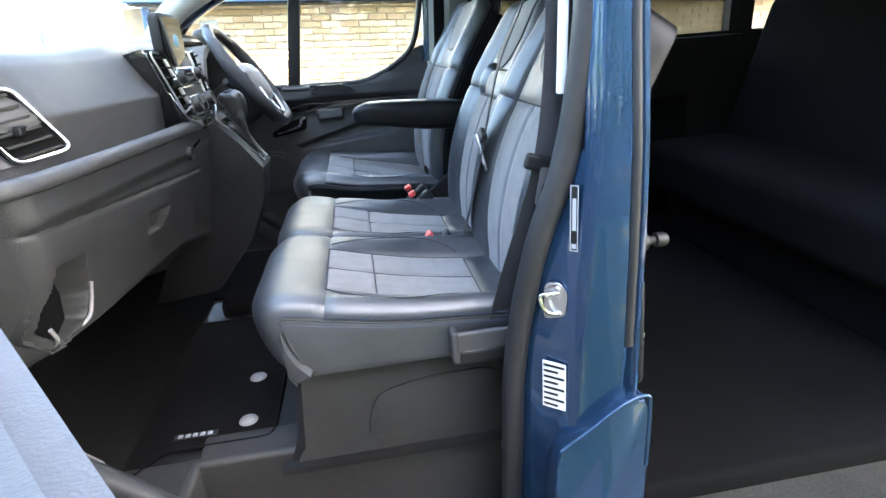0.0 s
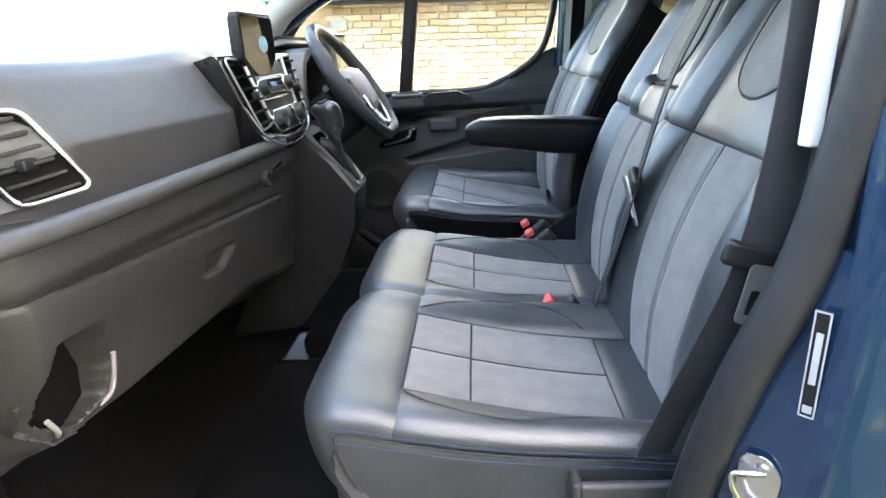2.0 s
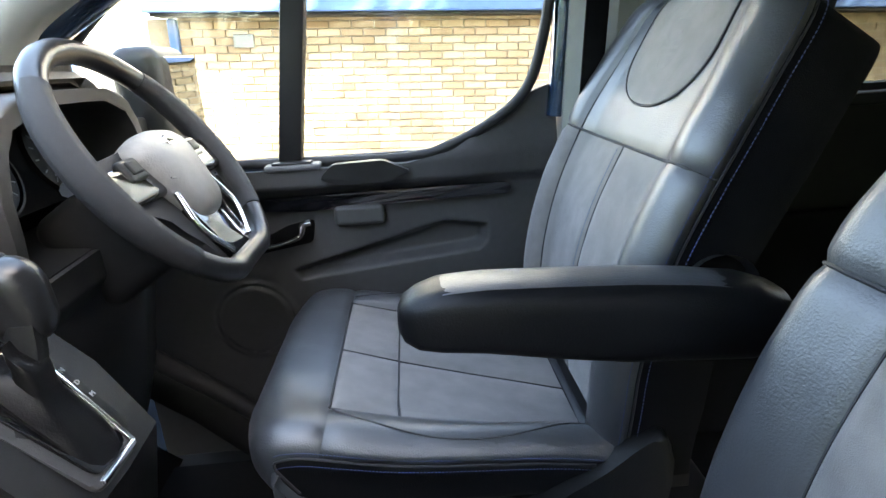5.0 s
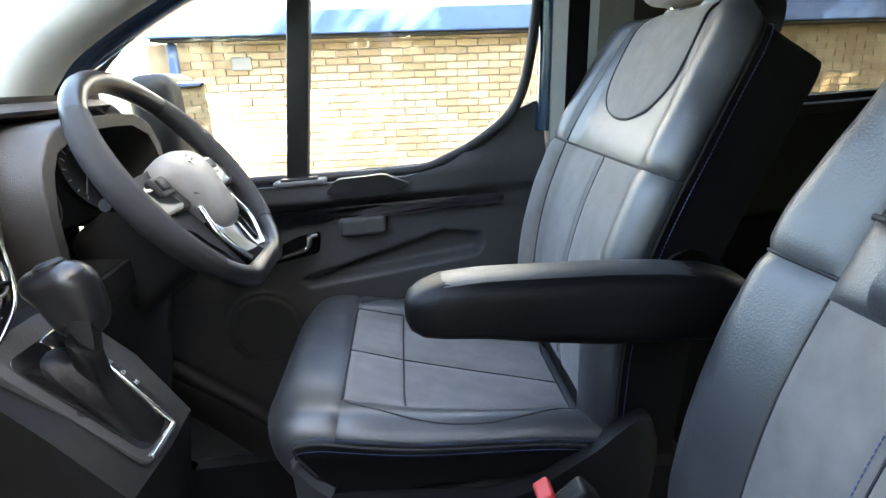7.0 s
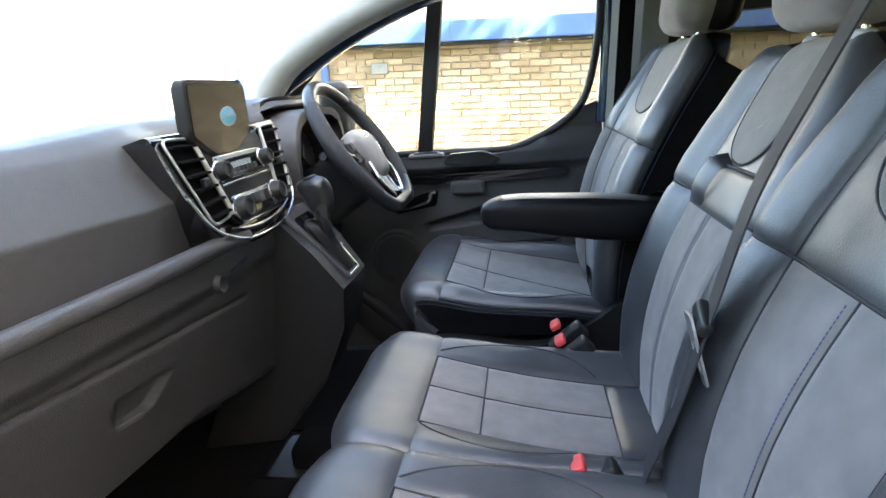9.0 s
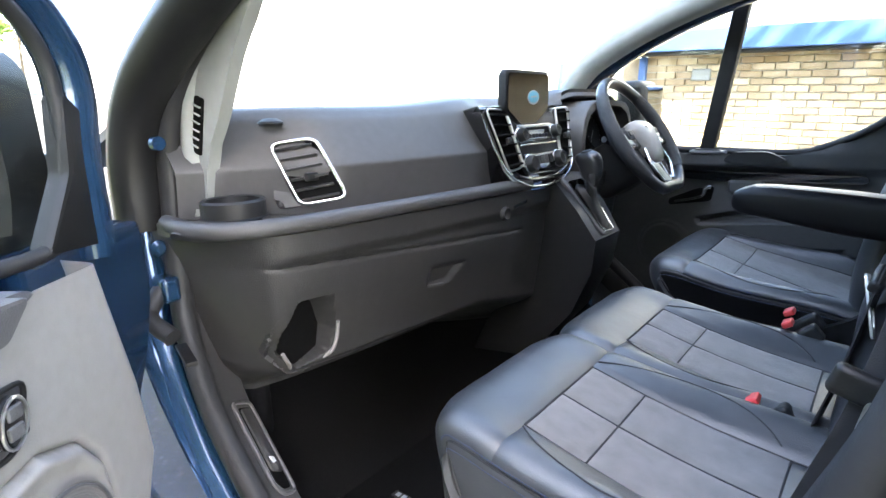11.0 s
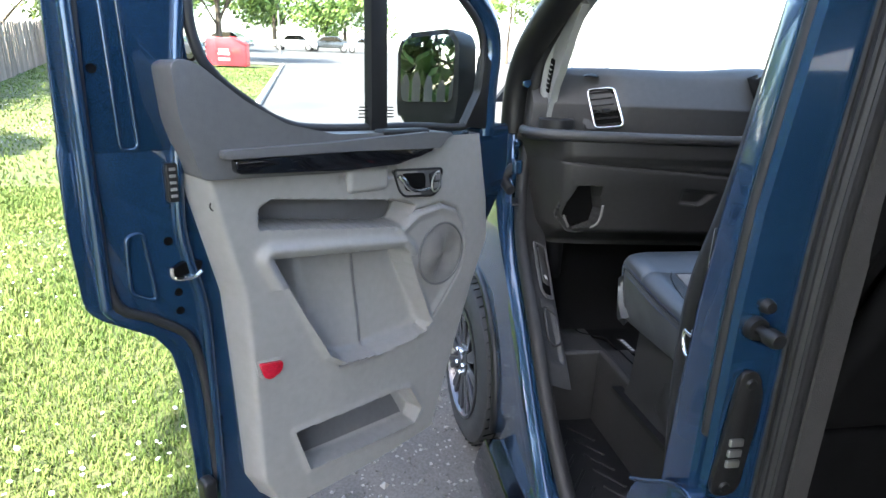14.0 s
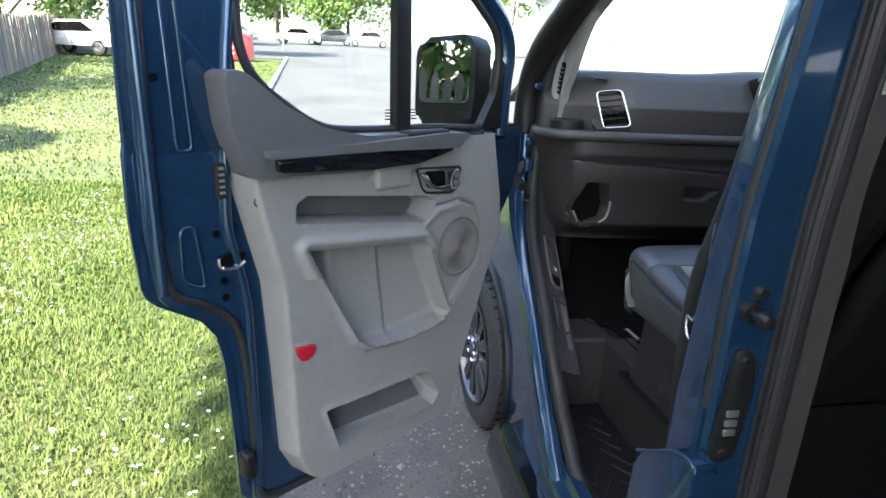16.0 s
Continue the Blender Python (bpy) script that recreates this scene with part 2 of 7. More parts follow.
def rounded(points, r, seg=5):
    """A closed outline with its corners rounded."""
    out = []
    n = len(points)
    for k in range(n):
        a, b, c = Vector(points[k - 1]), Vector(points[k]), Vector(points[(k + 1) % n])
        rr = r[k] if isinstance(r, (list, tuple)) else r
        u, v = (a - b), (c - b)
        q = min(rr, u.length * 0.45, v.length * 0.45)
        p0, p1 = b + u.normalized() * q, b + v.normalized() * q
        for i in range(seg + 1):
            t = i / seg
            out.append(tuple((1 - t) ** 2 * p0 + 2 * t * (1 - t) * b + t * t * p1))
    return out


def rbox(name, centre, size, r, mat, parent, label="", rot=None, deform=None, n=12):
    """A rounded box; deform moves its points in its own axes before it is turned and placed."""
    h = Vector(size) / 2
    r = min(r, min(h) * 0.999)
    lim = 1 - 6.0 / (n + 1)
    bm = bmesh.new()
    bmesh.ops.create_cube(bm, size=2.0)
    bmesh.ops.subdivide_edges(bm, edges=bm.edges[:], cuts=n, use_grid_fill=True)
    for v in bm.verts:
        p = v.co
        base = Vector([math.copysign((h[k] - r) * min(1.0, abs(p[k]) / lim), p[k]) for k in range(3)])
        d = Vector([math.copysign(math.tan(math.pi / 4 * max(0.0, (abs(p[k]) - lim) / (1 - lim))), p[k]) for k in range(3)])
        v.co = base + d.normalized() * r
    if deform:
        for v in bm.verts:
            v.co = deform(v.co.copy())
    m = Matrix.Translation(centre) @ (rot.to_matrix().to_4x4() if rot is not None else Matrix.Identity(4))
    bm.transform(m)
    return part(name, bm, mat, parent, label, 60)


def smooth_line(pts, per=6, closed=False):
    pts = [Vector(p) for p in pts]
    n = len(pts)
    out = []
    for k in range(n if closed else n - 1):
        p0 = pts[k - 1] if (k > 0 or closed) else pts[0] * 2 - pts[1]
        p1, p2 = pts[k], pts[(k + 1) % n]
        p3 = pts[(k + 2) % n] if (k + 2 < n or closed) else p2 * 2 - p1
        for i in range(per):
            t = i / per
            out.append(0.5 * ((2 * p1) + (p2 - p0) * t + (2 * p0 - 5 * p1 + 4 * p2 - p3) * t * t + (3 * p1 - p0 - 3 * p2 + p3) * t ** 3))
    if not closed:
        out.append(pts[-1])
    return out


def tube(name, pts, r, mat, parent, label="", sides=8, per=6, closed=False, flat=1.0, up=(0, 0, 1), radii=None):
    """A round or flattened bar along a smooth line."""
    line = smooth_line(pts, per, closed) if per > 1 else [Vector(p) for p in pts]
    n = len(line)
    verts, faces = [], []
    side = None
    for k, p in enumerate(line):
        a = line[(k + 1) % n] if (closed or k + 1 < n) else p
        b = line[k - 1] if (closed or k > 0) else p
        d = (a - b).normalized()
        if side is None:
            side = d.cross(Vector(up))
            if side.length < 0.2:
                side = d.cross(Vector((1, 0.2, 0)))
        s = (side - d * side.dot(d)).normalized()
        side = s
        w = s.cross(d)
        rr = r if radii is None else r * np.interp(k / max(1, n - 1), np.linspace(0, 1, len(radii)), radii)
        for i in range(sides):
            q = 2 * math.pi * i / sides
            verts.append(p + s * (rr * math.cos(q)) + w * (rr * flat * math.sin(q)))
    for k in range(n if closed else n - 1):
        k2 = (k + 1) % n
        for i in range(sides):
            i2 = (i + 1) % sides
            faces.append((k * sides + i, k * sides + i2, k2 * sides + i2, k2 * sides + i))
    if not closed:
        faces.append(tuple(range(sides))[::-1])
        faces.append(tuple((n - 1) * sides + i for i in range(sides)))
    return link(name, verts, faces, mat, parent, label, True, 50)


def loft(name, rings, mat, parent, label="", caps=True, sharp=40):
    """Closed rings of equal count, joined one to the next."""
    w = len(rings[0])
    verts = [Vector(p) for ring in rings for p in ring]
    faces = [(j * w + i, j * w + (i + 1) % w, (j + 1) * w + (i + 1) % w, (j + 1) * w + i) for j in range(len(rings) - 1) for i in range(w)]
    if caps:
        faces.append(tuple(range(w))[::-1])
        faces.append(tuple((len(rings) - 1) * w + i for i in range(w)))
    bm = bmesh.new()
    vs = [bm.verts.new(v) for v in verts]
    for f in faces:
        bm.faces.new([vs[k] for k in f])
    return part(name, bm, mat, parent, label, sharp)


def lathe(name, profile, m, mat, parent, label="", seg=32, sharp=35):
    """A profile of (radius, height), turned about local z, at the pose m."""
    verts, faces = [], []
    k = len(profile)
    for i in range(seg):
        q = 2 * math.pi * i / seg
        for r, h in profile:
            verts.append(m @ Vector((r * math.cos(q), r * math.sin(q), h)))
    for i in range(seg):
        i2 = (i + 1) % seg
        for j in range(k - 1):
            faces.append((i * k + j, i2 * k + j, i2 * k + j + 1, i * k + j + 1))
    bm = bmesh.new()
    vs = [bm.verts.new(v) for v in verts]
    for f in faces:
        bm.faces.new([vs[q] for q in f])
    bmesh.ops.remove_doubles(bm, verts=bm.verts[:], dist=1e-6)
    return part(name, bm, mat, parent, label, sharp)


def frame_at(origin, xdir, ydir):
    """A pose whose local x and y run along the two ways given."""
    x = Vector(xdir).normalized()
    z = x.cross(Vector(ydir)).normalized()
    y = z.cross(x)
    m = Matrix((x, y, z)).transposed().to_4x4()
    m.translation = origin
    return m


def sm(a, b, v):
    t = min(1.0, max(0.0, (v - a) / (b - a)))
    return t * t * (3 - 2 * t)


def lerp_line(pts, v):
    return float(np.interp(v, [p[0] for p in pts], [p[1] for p in pts]))


def text(name, body, size, m, mat, parent, depth=0.0006, label=""):
    cu = bpy.data.curves.new(name, "FONT")
    cu.body, cu.size, cu.extrude, cu.align_x, cu.align_y, cu.resolution_u = body, size, depth, "CENTER", "CENTER", 2
    tmp = bpy.data.objects.new(name, cu)
    me = bpy.data.meshes.new_from_object(tmp)
    bpy.data.objects.remove(tmp)
    bpy.data.curves.remove(cu)
    me.materials.clear()
    me.materials.append(mat)
    me.transform(m)
    ob = new(name, me)
    ob.parent = parent
    q = parent
    while q is not None:
        me.transform(Matrix.Translation(-q.location))
        q = q.parent
    if label:
        ob["label"] = label
    return ob


def sdf(u, v, poly):
    """Signed distance to a polygon in the plane, negative inside."""
    best, inside = 1e9, False
    n = len(poly)
    for k in range(n):
        (ax, ay), (bx, by) = poly[k - 1], poly[k]
        ex, ey = bx - ax, by - ay
        t = max(0.0, min(1.0, ((u - ax) * ex + (v - ay) * ey) / (ex * ex + ey * ey)))
        best = min(best, math.hypot(u - ax - ex * t, v - ay - ey * t))
        if (ay > v) != (by > v) and u < ex * (v - ay) / ey + ax:
            inside = not inside
    return -best if inside else best


def near_line(u, v, pts):
    best = 1e9
    for (ax, ay), (bx, by) in zip(pts, pts[1:]):
        ex, ey = bx - ax, by - ay
        t = max(0.0, min(1.0, ((u - ax) * ex + (v - ay) * ey) / (ex * ex + ey * ey)))
        best = min(best, math.hypot(u - ax - ex * t, v - ay - ey * t))
    return best


def dip(d, depth, edge=0.012):
    """How deep a recess is at signed distance d from its rim."""
    return depth * (1 - sm(-edge, 0.0, d))


def bar(name, a, b, w, h, mat, parent, label="", r=0.2, up=(0, 0, 1)):
    """A rounded bar from a to b."""
    a, b = Vector(a), Vector(b)
    m = frame_at((a + b) / 2, b - a, Vector(up).cross(b - a) if abs((b - a).normalized().dot(Vector(up))) < 0.99 else (0, 1, 0))
    return rbox(name, m.translation, ((b - a).length, w, h), r * min(w, h), mat, parent, label, rot=m.to_quaternion(), n=7)


def smooth2(pts, per=3):
    """A smooth line in the plane through the points."""
    return [(p.x, p.y) for p in smooth_line([(a, b, 0) for a, b in pts], per)]


# ---- the ground and the far place ----
def rise(x):
    """The ground climbs gently ahead of the van."""
    return 0.032 * min(60.0, max(0.0, -x - 4.0))


def ground_sheet():
    xs = [300, 60, 20, 8, 4, 2, 1, 0, -1, -2, -4, -6, -9, -13, -18, -25, -35, -50, -64, -100, -400]
    ys = [-300, -60, -25, -12, -6, -3, -1.5, -0.1, 0.8, 3, 7.6, 20, 60, 300]
    verts = [(x, y, rise(x) - 0.03) for x in xs for y in ys]
    w = len(ys)
    faces = [(i * w + j, i * w + j + 1, (i + 1) * w + j + 1, (i + 1) * w + j) for i in range(len(xs) - 1) for j in range(w - 1)]
    return tagged(link("ground", verts, faces, SOIL, None), "green grassy ground reaching to the horizon", "ground", kind="structure")


ground_sheet()


def strip(name, left, right, x0, x1, lift, mat, label, n=40, cat="ground"):
    verts, faces = [], []
    for i in range(n + 1):
        x = x0 + (x1 - x0) * i / n
        a, b = left(x), right(x)
        for k in range(9):
            verts.append((x, a + (b - a) * k / 8, rise(x) + lift))
    for i in range(n):
        for k in range(8):
            q = i * 9 + k
            faces.append((q, q + 1, q + 10, q + 9))
    return tagged(link(name, verts, faces, mat, None), label, cat, kind="structure")


def kerb_y(x):
    return -0.85 + 0.07 * x if x < -6 else -1.27 + (x + 6) * 0.45


def verge(x):
    return -0.05 + 0.07 * math.sin(x * 2.1) + 0.04 * math.sin(5.3 * x + 1)


strip("gravel_strip", verge, lambda x: 7.6, 12, -8, -0.012, GRAVEL, "grey loose gravel strip beside the grass", cat="gravel")
strip("road", lambda x: kerb_y(x) if x < -5.0 else 0.2, lambda x: 12, -3.5, -30, 0.004, ASPHALT, "grey asphalt road leading to a car park", cat="road")
strip("car_park", lambda x: -30, lambda x: 22, -30.01, -75, 0.006, ASPHALT, "pale asphalt car park in the sun", cat="car park")


def stones():
    rng = random.Random(3)
    verts, faces = [], []
    for _ in range(5200):
        x, y = rng.uniform(-2.6, 1.2), rng.uniform(-0.12, 1.3)
        if y < verge(x):
            continue
        r = rng.uniform(0.004, 0.011) * (2.0 if rng.random() < 0.05 else 1)
        b = len(verts)
        q = rng.uniform(0, 6.28)
        for dx, dy, dz in ((1, 0, 0), (-.2, .9, .1), (-.9, -.3, 0), (.3, -.9, .1), (.1, .1, .75), (-.2, -.3, -.4)):
            k = rng.uniform(.7, 1.2) * r
            verts.append((x + k * (dx * math.cos(q) - dy * math.sin(q)), y + k * (dx * math.sin(q) + dy * math.cos(q)), -0.010 + k * dz))
        for f in ((0, 1, 4), (1, 2, 4), (2, 3, 4), (3, 0, 4), (1, 0, 5), (2, 1, 5), (3, 2, 5), (0, 3, 5)):
            faces.append(tuple(b + k for k in f))
    return tagged(link("gravel_stones", verts, faces, STONE, None, smooth=False), "loose grey and buff gravel stones", "gravel", kind="stuff")


stones()


def lawn(name, count, x0, x1, y0, y1, hmin, hmax, seed, wide=0.0022):
    rng = random.Random(seed)
    verts, faces = [], []
    while count > 0:
        count -= 1
        x = x0 + (x1 - x0) * rng.random() ** 1.6
        y = y1 + (y0 - y1) * rng.random() ** 1.3
        lim = verge(x) if x > -5.5 else kerb_y(x) - 0.15
        if y > lim:
            continue
        tall = 0.75 + 0.5 * noise.noise((x * 0.9, y * 0.9, 5.0))
        h = rng.uniform(hmin, hmax) * tall
        w = wide * (1 + 0.18 * math.hypot(x, y))
        q, lean_ = rng.uniform(0, 6.28), rng.uniform(0.2, 1.1) * h
        cx, cy = math.cos(q), math.sin(q)
        ox, oy = -cy * w, cx * w
        z = rise(x) - 0.03
        b = len(verts)
        verts += [(x - ox, y - oy, z), (x + ox, y + oy, z), (x + cx * lean_ * .4 + ox * .7, y + cy * lean_ * .4 + oy * .7, z + h * .65), (x + cx * lean_ * .4 - ox * .7, y + cy * lean_ * .4 - oy * .7, z + h * .65), (x + cx * lean_, y + cy * lean_, z + h)]
        faces += [(b, b + 1, b + 2, b + 3), (b + 3, b + 2, b + 4)]
    return tagged(link(name, verts, faces, GRASS, None, smooth=False), "short bright green lawn grass with paler tufts", "grass", kind="stuff")


lawn("lawn_near", 230000, 0.9, -5.5, -4.2, 0.1, 0.022, 0.052, 5)
lawn("lawn_far", 60000, -4.0, -28.0, -14, -0.8, 0.03, 0.06, 6, 0.004)


def daisies():
    rng = random.Random(9)
    verts, faces = [], []
    for _ in range(9000):
        x, y = rng.uniform(-14, 0.6), rng.uniform(-9, -0.25)
        if noise.noise((x * 0.5, y * 0.8, 2.0)) < 0.17 or y > verge(x) - 0.1:
            continue
        r, z = rng.uniform(0.006, 0.010), rise(x) + rng.uniform(0.02, 0.045)
        tx, ty = rng.uniform(-.4, .4), rng.uniform(-.4, .4)
        b = len(verts)
        verts.append((x, y, z + 0.003))
        for k in range(7):
            q = k * 6.283 / 7
            verts.append((x + r * math.cos(q), y + r * math.sin(q), z + r * (tx * math.cos(q) + ty * math.sin(q))))
        faces += [(b, b + 1 + k, b + 1 + (k + 1) % 7) for k in range(7)]
    return tagged(link("daisies", verts, faces, WHITE, None, smooth=False), "small white daisies scattered in the grass", "flowers", kind="stuff")


daisies()

# kerb stones between grass and road
kerb = tagged(thing("kerb", "pale concrete kerb edging the road", "kerb", (-6, -1.3, 0), van=False), kind="structure")
kx = -5.6
while kx > -30:
    a, b = Vector((kx, kerb_y(kx) - 0.06, rise(kx) + 0.02)), Vector((kx - 0.90, kerb_y(kx - 0.90) - 0.06, rise(kx - 0.90) + 0.02))
    bar("kerb_stone", a, b, 0.13, 0.16, KERB, kerb, r=0.12)
    kx -= 0.915


# ---- fence of upright pointed boards ----
fence = thing("fence", "weathered grey wooden fence of pointed upright boards", "fence", (-8, -6, 0), van=False)
FLINE = [(9.0, -4.6), (-2.0, -4.6), (-12.9, -8.0), (-40.0, -16.5)]


def fence_boards():
    me = None
    rng = random.Random(4)
    run = 0.0
    k = 0
    for (xa, ya), (xb, yb) in zip(FLINE, FLINE[1:]):
        length = math.hypot(xb - xa, yb - ya)
        ang = math.atan2(yb - ya, xb - xa)
        d = 0.0
        far = xa < -12
        step = 0.26 if far else 0.145
        while d < length:
            x, y = xa + (xb - xa) * d / length, ya + (yb - ya) * d / length
            key = "wide" if far else "board"
            if key not in BOARDS:
                w = 0.245 if far else 0.10
                out = [(-w / 2, 0), (w / 2, 0), (w / 2, 1.5), (w * .18, 1.6), (-w * .18, 1.6), (-w / 2, 1.5)]
                made = prism("board", out, -0.011, 0.011, frame_at((0, 0, 0), (1, 0, 0), (0, 0, 1)), WOOD, None)
                BOARDS[key] = made.data
                bpy.data.objects.remove(made)
            ob = new("board", BOARDS[key])
            ob.parent = fence
            ob.matrix_local = Matrix.Translation(Vector((x, y, rise(x) - 0.04)) - fence.location) @ pose(0, 0, 0, rng.uniform(-1, 1), rng.uniform(-1, 1), math.degrees(ang)) @ Matrix.Diagonal((1, 1, rng.uniform(.97, 1.03), 1))
            d += step
            k += 1
        for h in (0.35, 1.2):
            bar("rail", (xa - 0.05 * math.sin(ang), ya + 0.05 * math.cos(ang) - 0.05, rise(xa) + h), (xb, yb - 0.05, rise(xb) + h), 0.04, 0.08, WOOD, fence)


BOARDS = {}
fence_boards()


# ---- trees ----
def tree(name, x, y, height, radius, seed, label, leaves=5200, leaf=0.10, trunk=0.16, clear=0.3):
    rng = random.Random(seed)
    root = thing(name, label, "tree", (x, y, rise(x)), van=False, group="trees round the car park")
    z0 = rise(x)
    top = Vector((x + rng.uniform(-.3, .3), y + rng.uniform(-.3, .3), z0 + height * 0.75))
    tube("trunk", [(x, y, z0 - 0.1), (x + .05, y, z0 + height * .2), ((x + top.x) / 2, (y + top.y) / 2, z0 + height * .45), top], trunk, BARK, root, sides=8, radii=[1.15, .9, .6, .2])
    blobs = []
    for k in range(7):
        q = k * 2.4 + rng.uniform(-.3, .3)
        e = rng.uniform(0.35, 0.8)
        tip = Vector((x + math.cos(q) * radius * e, y + math.sin(q) * radius * e, z0 + height * rng.uniform(clear + .12, .88)))
        st = Vector((x, y, z0 + height * rng.uniform(clear * .8, .5)))
        tube("limb", [st, (st + tip) / 2 + Vector((0, 0, .15)), tip], trunk * .35, BARK, root, sides=6, per=3, radii=[1, .6, .2])
        blobs.append((tip, radius * rng.uniform(.38, .6)))
    blobs.append((Vector((x, y, z0 + height * .82)), radius * .6))
    for _ in range(7):
        q = rng.uniform(0, 6.28)
        blobs.append((Vector((x + math.cos(q) * radius * .75, y + math.sin(q) * radius * .75, z0 + height * rng.uniform(clear + .05, .8))), radius * rng.uniform(.22, .4)))
    verts, faces = [], []
    for _ in range(leaves):
        c, r = blobs[rng.randrange(len(blobs))]
        d = Vector((rng.gauss(0, 1), rng.gauss(0, 1), rng.gauss(0, 1))).normalized() * r * rng.random() ** 0.4
        p = c + Vector((d.x, d.y, d.z * .75))
        n = Vector((rng.gauss(0, 1), rng.gauss(0, 1), rng.gauss(0.6, 1))).normalized()
        a = n.orthogonal().normalized() * leaf * rng.uniform(.6, 1.3)
        b2 = n.cross(a) * rng.uniform(.5, .9)
        b = len(verts)
        verts += [p - a, p + b2 * .6 - a * .1, p + a, p - b2 * .6 + a * .1]
        faces.append((b, b + 1, b + 2, b + 3))
    link("crown", verts, faces, LEAF, root, "many small green leaves", smooth=False)
    return root


tree("tree", -33.0, -6.6, 7.5, 3.4, 11, "leafy green tree on the grass beside the road", 7000, 0.16, .18, .26)
tree("tree", -46.0, -12.5, 9.0, 4.5, 12, "tall leafy tree behind the car park", 6000, 0.2, .2, .25)
tree("tree", -30.0, -16.0, 8.0, 4.5, 13, "broad bushy tree behind the fence", 7000, 0.2, .2, .1)
tree("tree", -20.0, -14.5, 7.0, 4.0, 14, "broad bushy tree behind the fence", 7000, 0.17, .2, .08)
tree("tree", -11.0, -12.0, 7.5, 4.0, 15, "broad bushy tree behind the fence", 7000, 0.16, .2, .08)
tree("tree", -70.0, -8.0, 9.0, 6.0, 16, "tall leafy tree behind the car park", 5000, 0.28, .25, .2)
tree("tree", -74.0, 0.0, 8.0, 5.5, 17, "tall leafy tree behind the car park", 5000, 0.28, .25, .2)
tree("tree", -68.0, -20.0, 9.0, 6.0, 18, "tall leafy tree behind the car park", 5000, 0.28, .25, .2)
tree("tree", -46.0, 13.2, 9.0, 2.6, 19, "leafy tree beside the white building", 2600, 0.16, .12, .3)
# bushy trees on the sunny side, close behind the fence
for k, (hx_, hy_) in enumerate(((7.5, -8.6), (2.5, -8.4), (-.8, -8.9), (-4.2, -9.6))):
    tree("hedge_tree", hx_, hy_, 6.3, 2.8, 31 + k, "bushy tree close behind the fence", 13000, 0.17, .12, .05)
# two unseen trees, added only to keep the sun off the van
tree("unseen_shade_tree", 4.6, -3.1, 12.5, 3.6, 21, "unseen tall dense tree added to shade the van", 16000, 0.19, .26, .42)
tree("unseen_shade_tree", 7.0, 3.2, 11.0, 3.2, 22, "unseen tall tree added behind the van for shade", 6000, 0.19, .22, .40)


# ---- brick building on the driver's side ----
bld = thing("brick_building", "low buff brick building with blue fascia and white ribbed cladding", "building", (2, 7.4, 0), van=False)
FACE = frame_at((0, 7.4, 0), (1, 0, 0), (0, 0, 1))
prism("wall", [(-2.35, -.1), (12, -.1), (12, 2.0), (-2.35, 2.0)], -0.3, -0.006, FACE, MORTAR, bld, "pale mortar backing of the brick wall")
rbox("fascia", (4.8, 7.30, 2.145), (14.5, 0.45, 0.22), .012, BLUE, bld, "blue metal fascia")
rbox("soffit", (4.8, 7.28, 2.02), (14.4, 0.30, 0.03), .005, BLACK, bld)
rbox("downpipe", (-2.28, 7.34, 1.0), (.09, .09, 2.0), .03, BLUE, bld, "blue downpipe")
prism("cladding", [(-2.4, 2.25), (12, 2.25), (12, 5.0), (-2.4, 5.0)], -0.2, -0.05, FACE, CLAD, bld, "white ribbed steel cladding")
for k in range(46):
    rbox("cladding_rib", (-2.3 + 0.31 * k, 7.44, 3.6), (.05, .04, 2.7), .012, CLAD, bld, n=7)
rbox("wall_box", (-1.62, 7.37, 1.79), (.20, .06, .13), .01, LIGHTGREY, bld, "cream plastic wall box")
# return wall, gate and shed beyond the corner
rbox("side_wall", (-2.45, 9.0, 1.0), (.2, 3.2, 2.0), .01, BRICK, bld)
shed = thing("low_shed", "pale ribbed low shed with blue edging", "shed", (-4.6, 8.6, 0), van=False)
rbox("shed_wall", (-4.6, 8.6, 0.9), (1.8, 1.2, 1.8), .02, CLAD, shed)
for k in range(12):
    rbox("shed_rib", (-5.45 + .155 * k, 7.985, 0.9), (.03, .03, 1.75), .008, CLAD, shed, n=7)
rbox("shed_post", (-3.66, 7.97, 1.0), (.09, .09, 2.0), .02, BLUE, shed)
rbox("shed_edge", (-4.6, 7.98, 0.42), (1.86, .05, .08), .01, BLUE, shed)

# white building and lamp columns ahead
far = thing("white_building", "long white sunlit industrial building", "building", (-40, 14, 0), van=False)
rbox("white_wall", (-34, 16, 3.2), (30, .4, 6.4), .05, CLAD, far)
rbox("roof_edge", (-34, 15.7, 6.45), (30.4, .9, .25), .04, CLAD, far)
for lx, ly in ((-17.0, 7.4), (-19.5, 9.8), (-40.0, -4.2)):
    lamp = thing("street_lamp", "slim grey street lamp column with twin heads", "street lamp", (lx, ly, rise(lx)), van=False, group="lamp columns")
    tube("column", [(lx, ly, rise(lx) - .1), (lx, ly, rise(lx) + 2.5), (lx, ly, rise(lx) + 5.5)], .055, LIGHTGREY, lamp, sides=8, radii=[1.2, 1, .7])
    for sx in (-1, 1):
        rbox("lamp_head", (lx, ly + .28 * sx, rise(lx) + 5.5), (.18, .45, .10), .03, GREY, lamp)


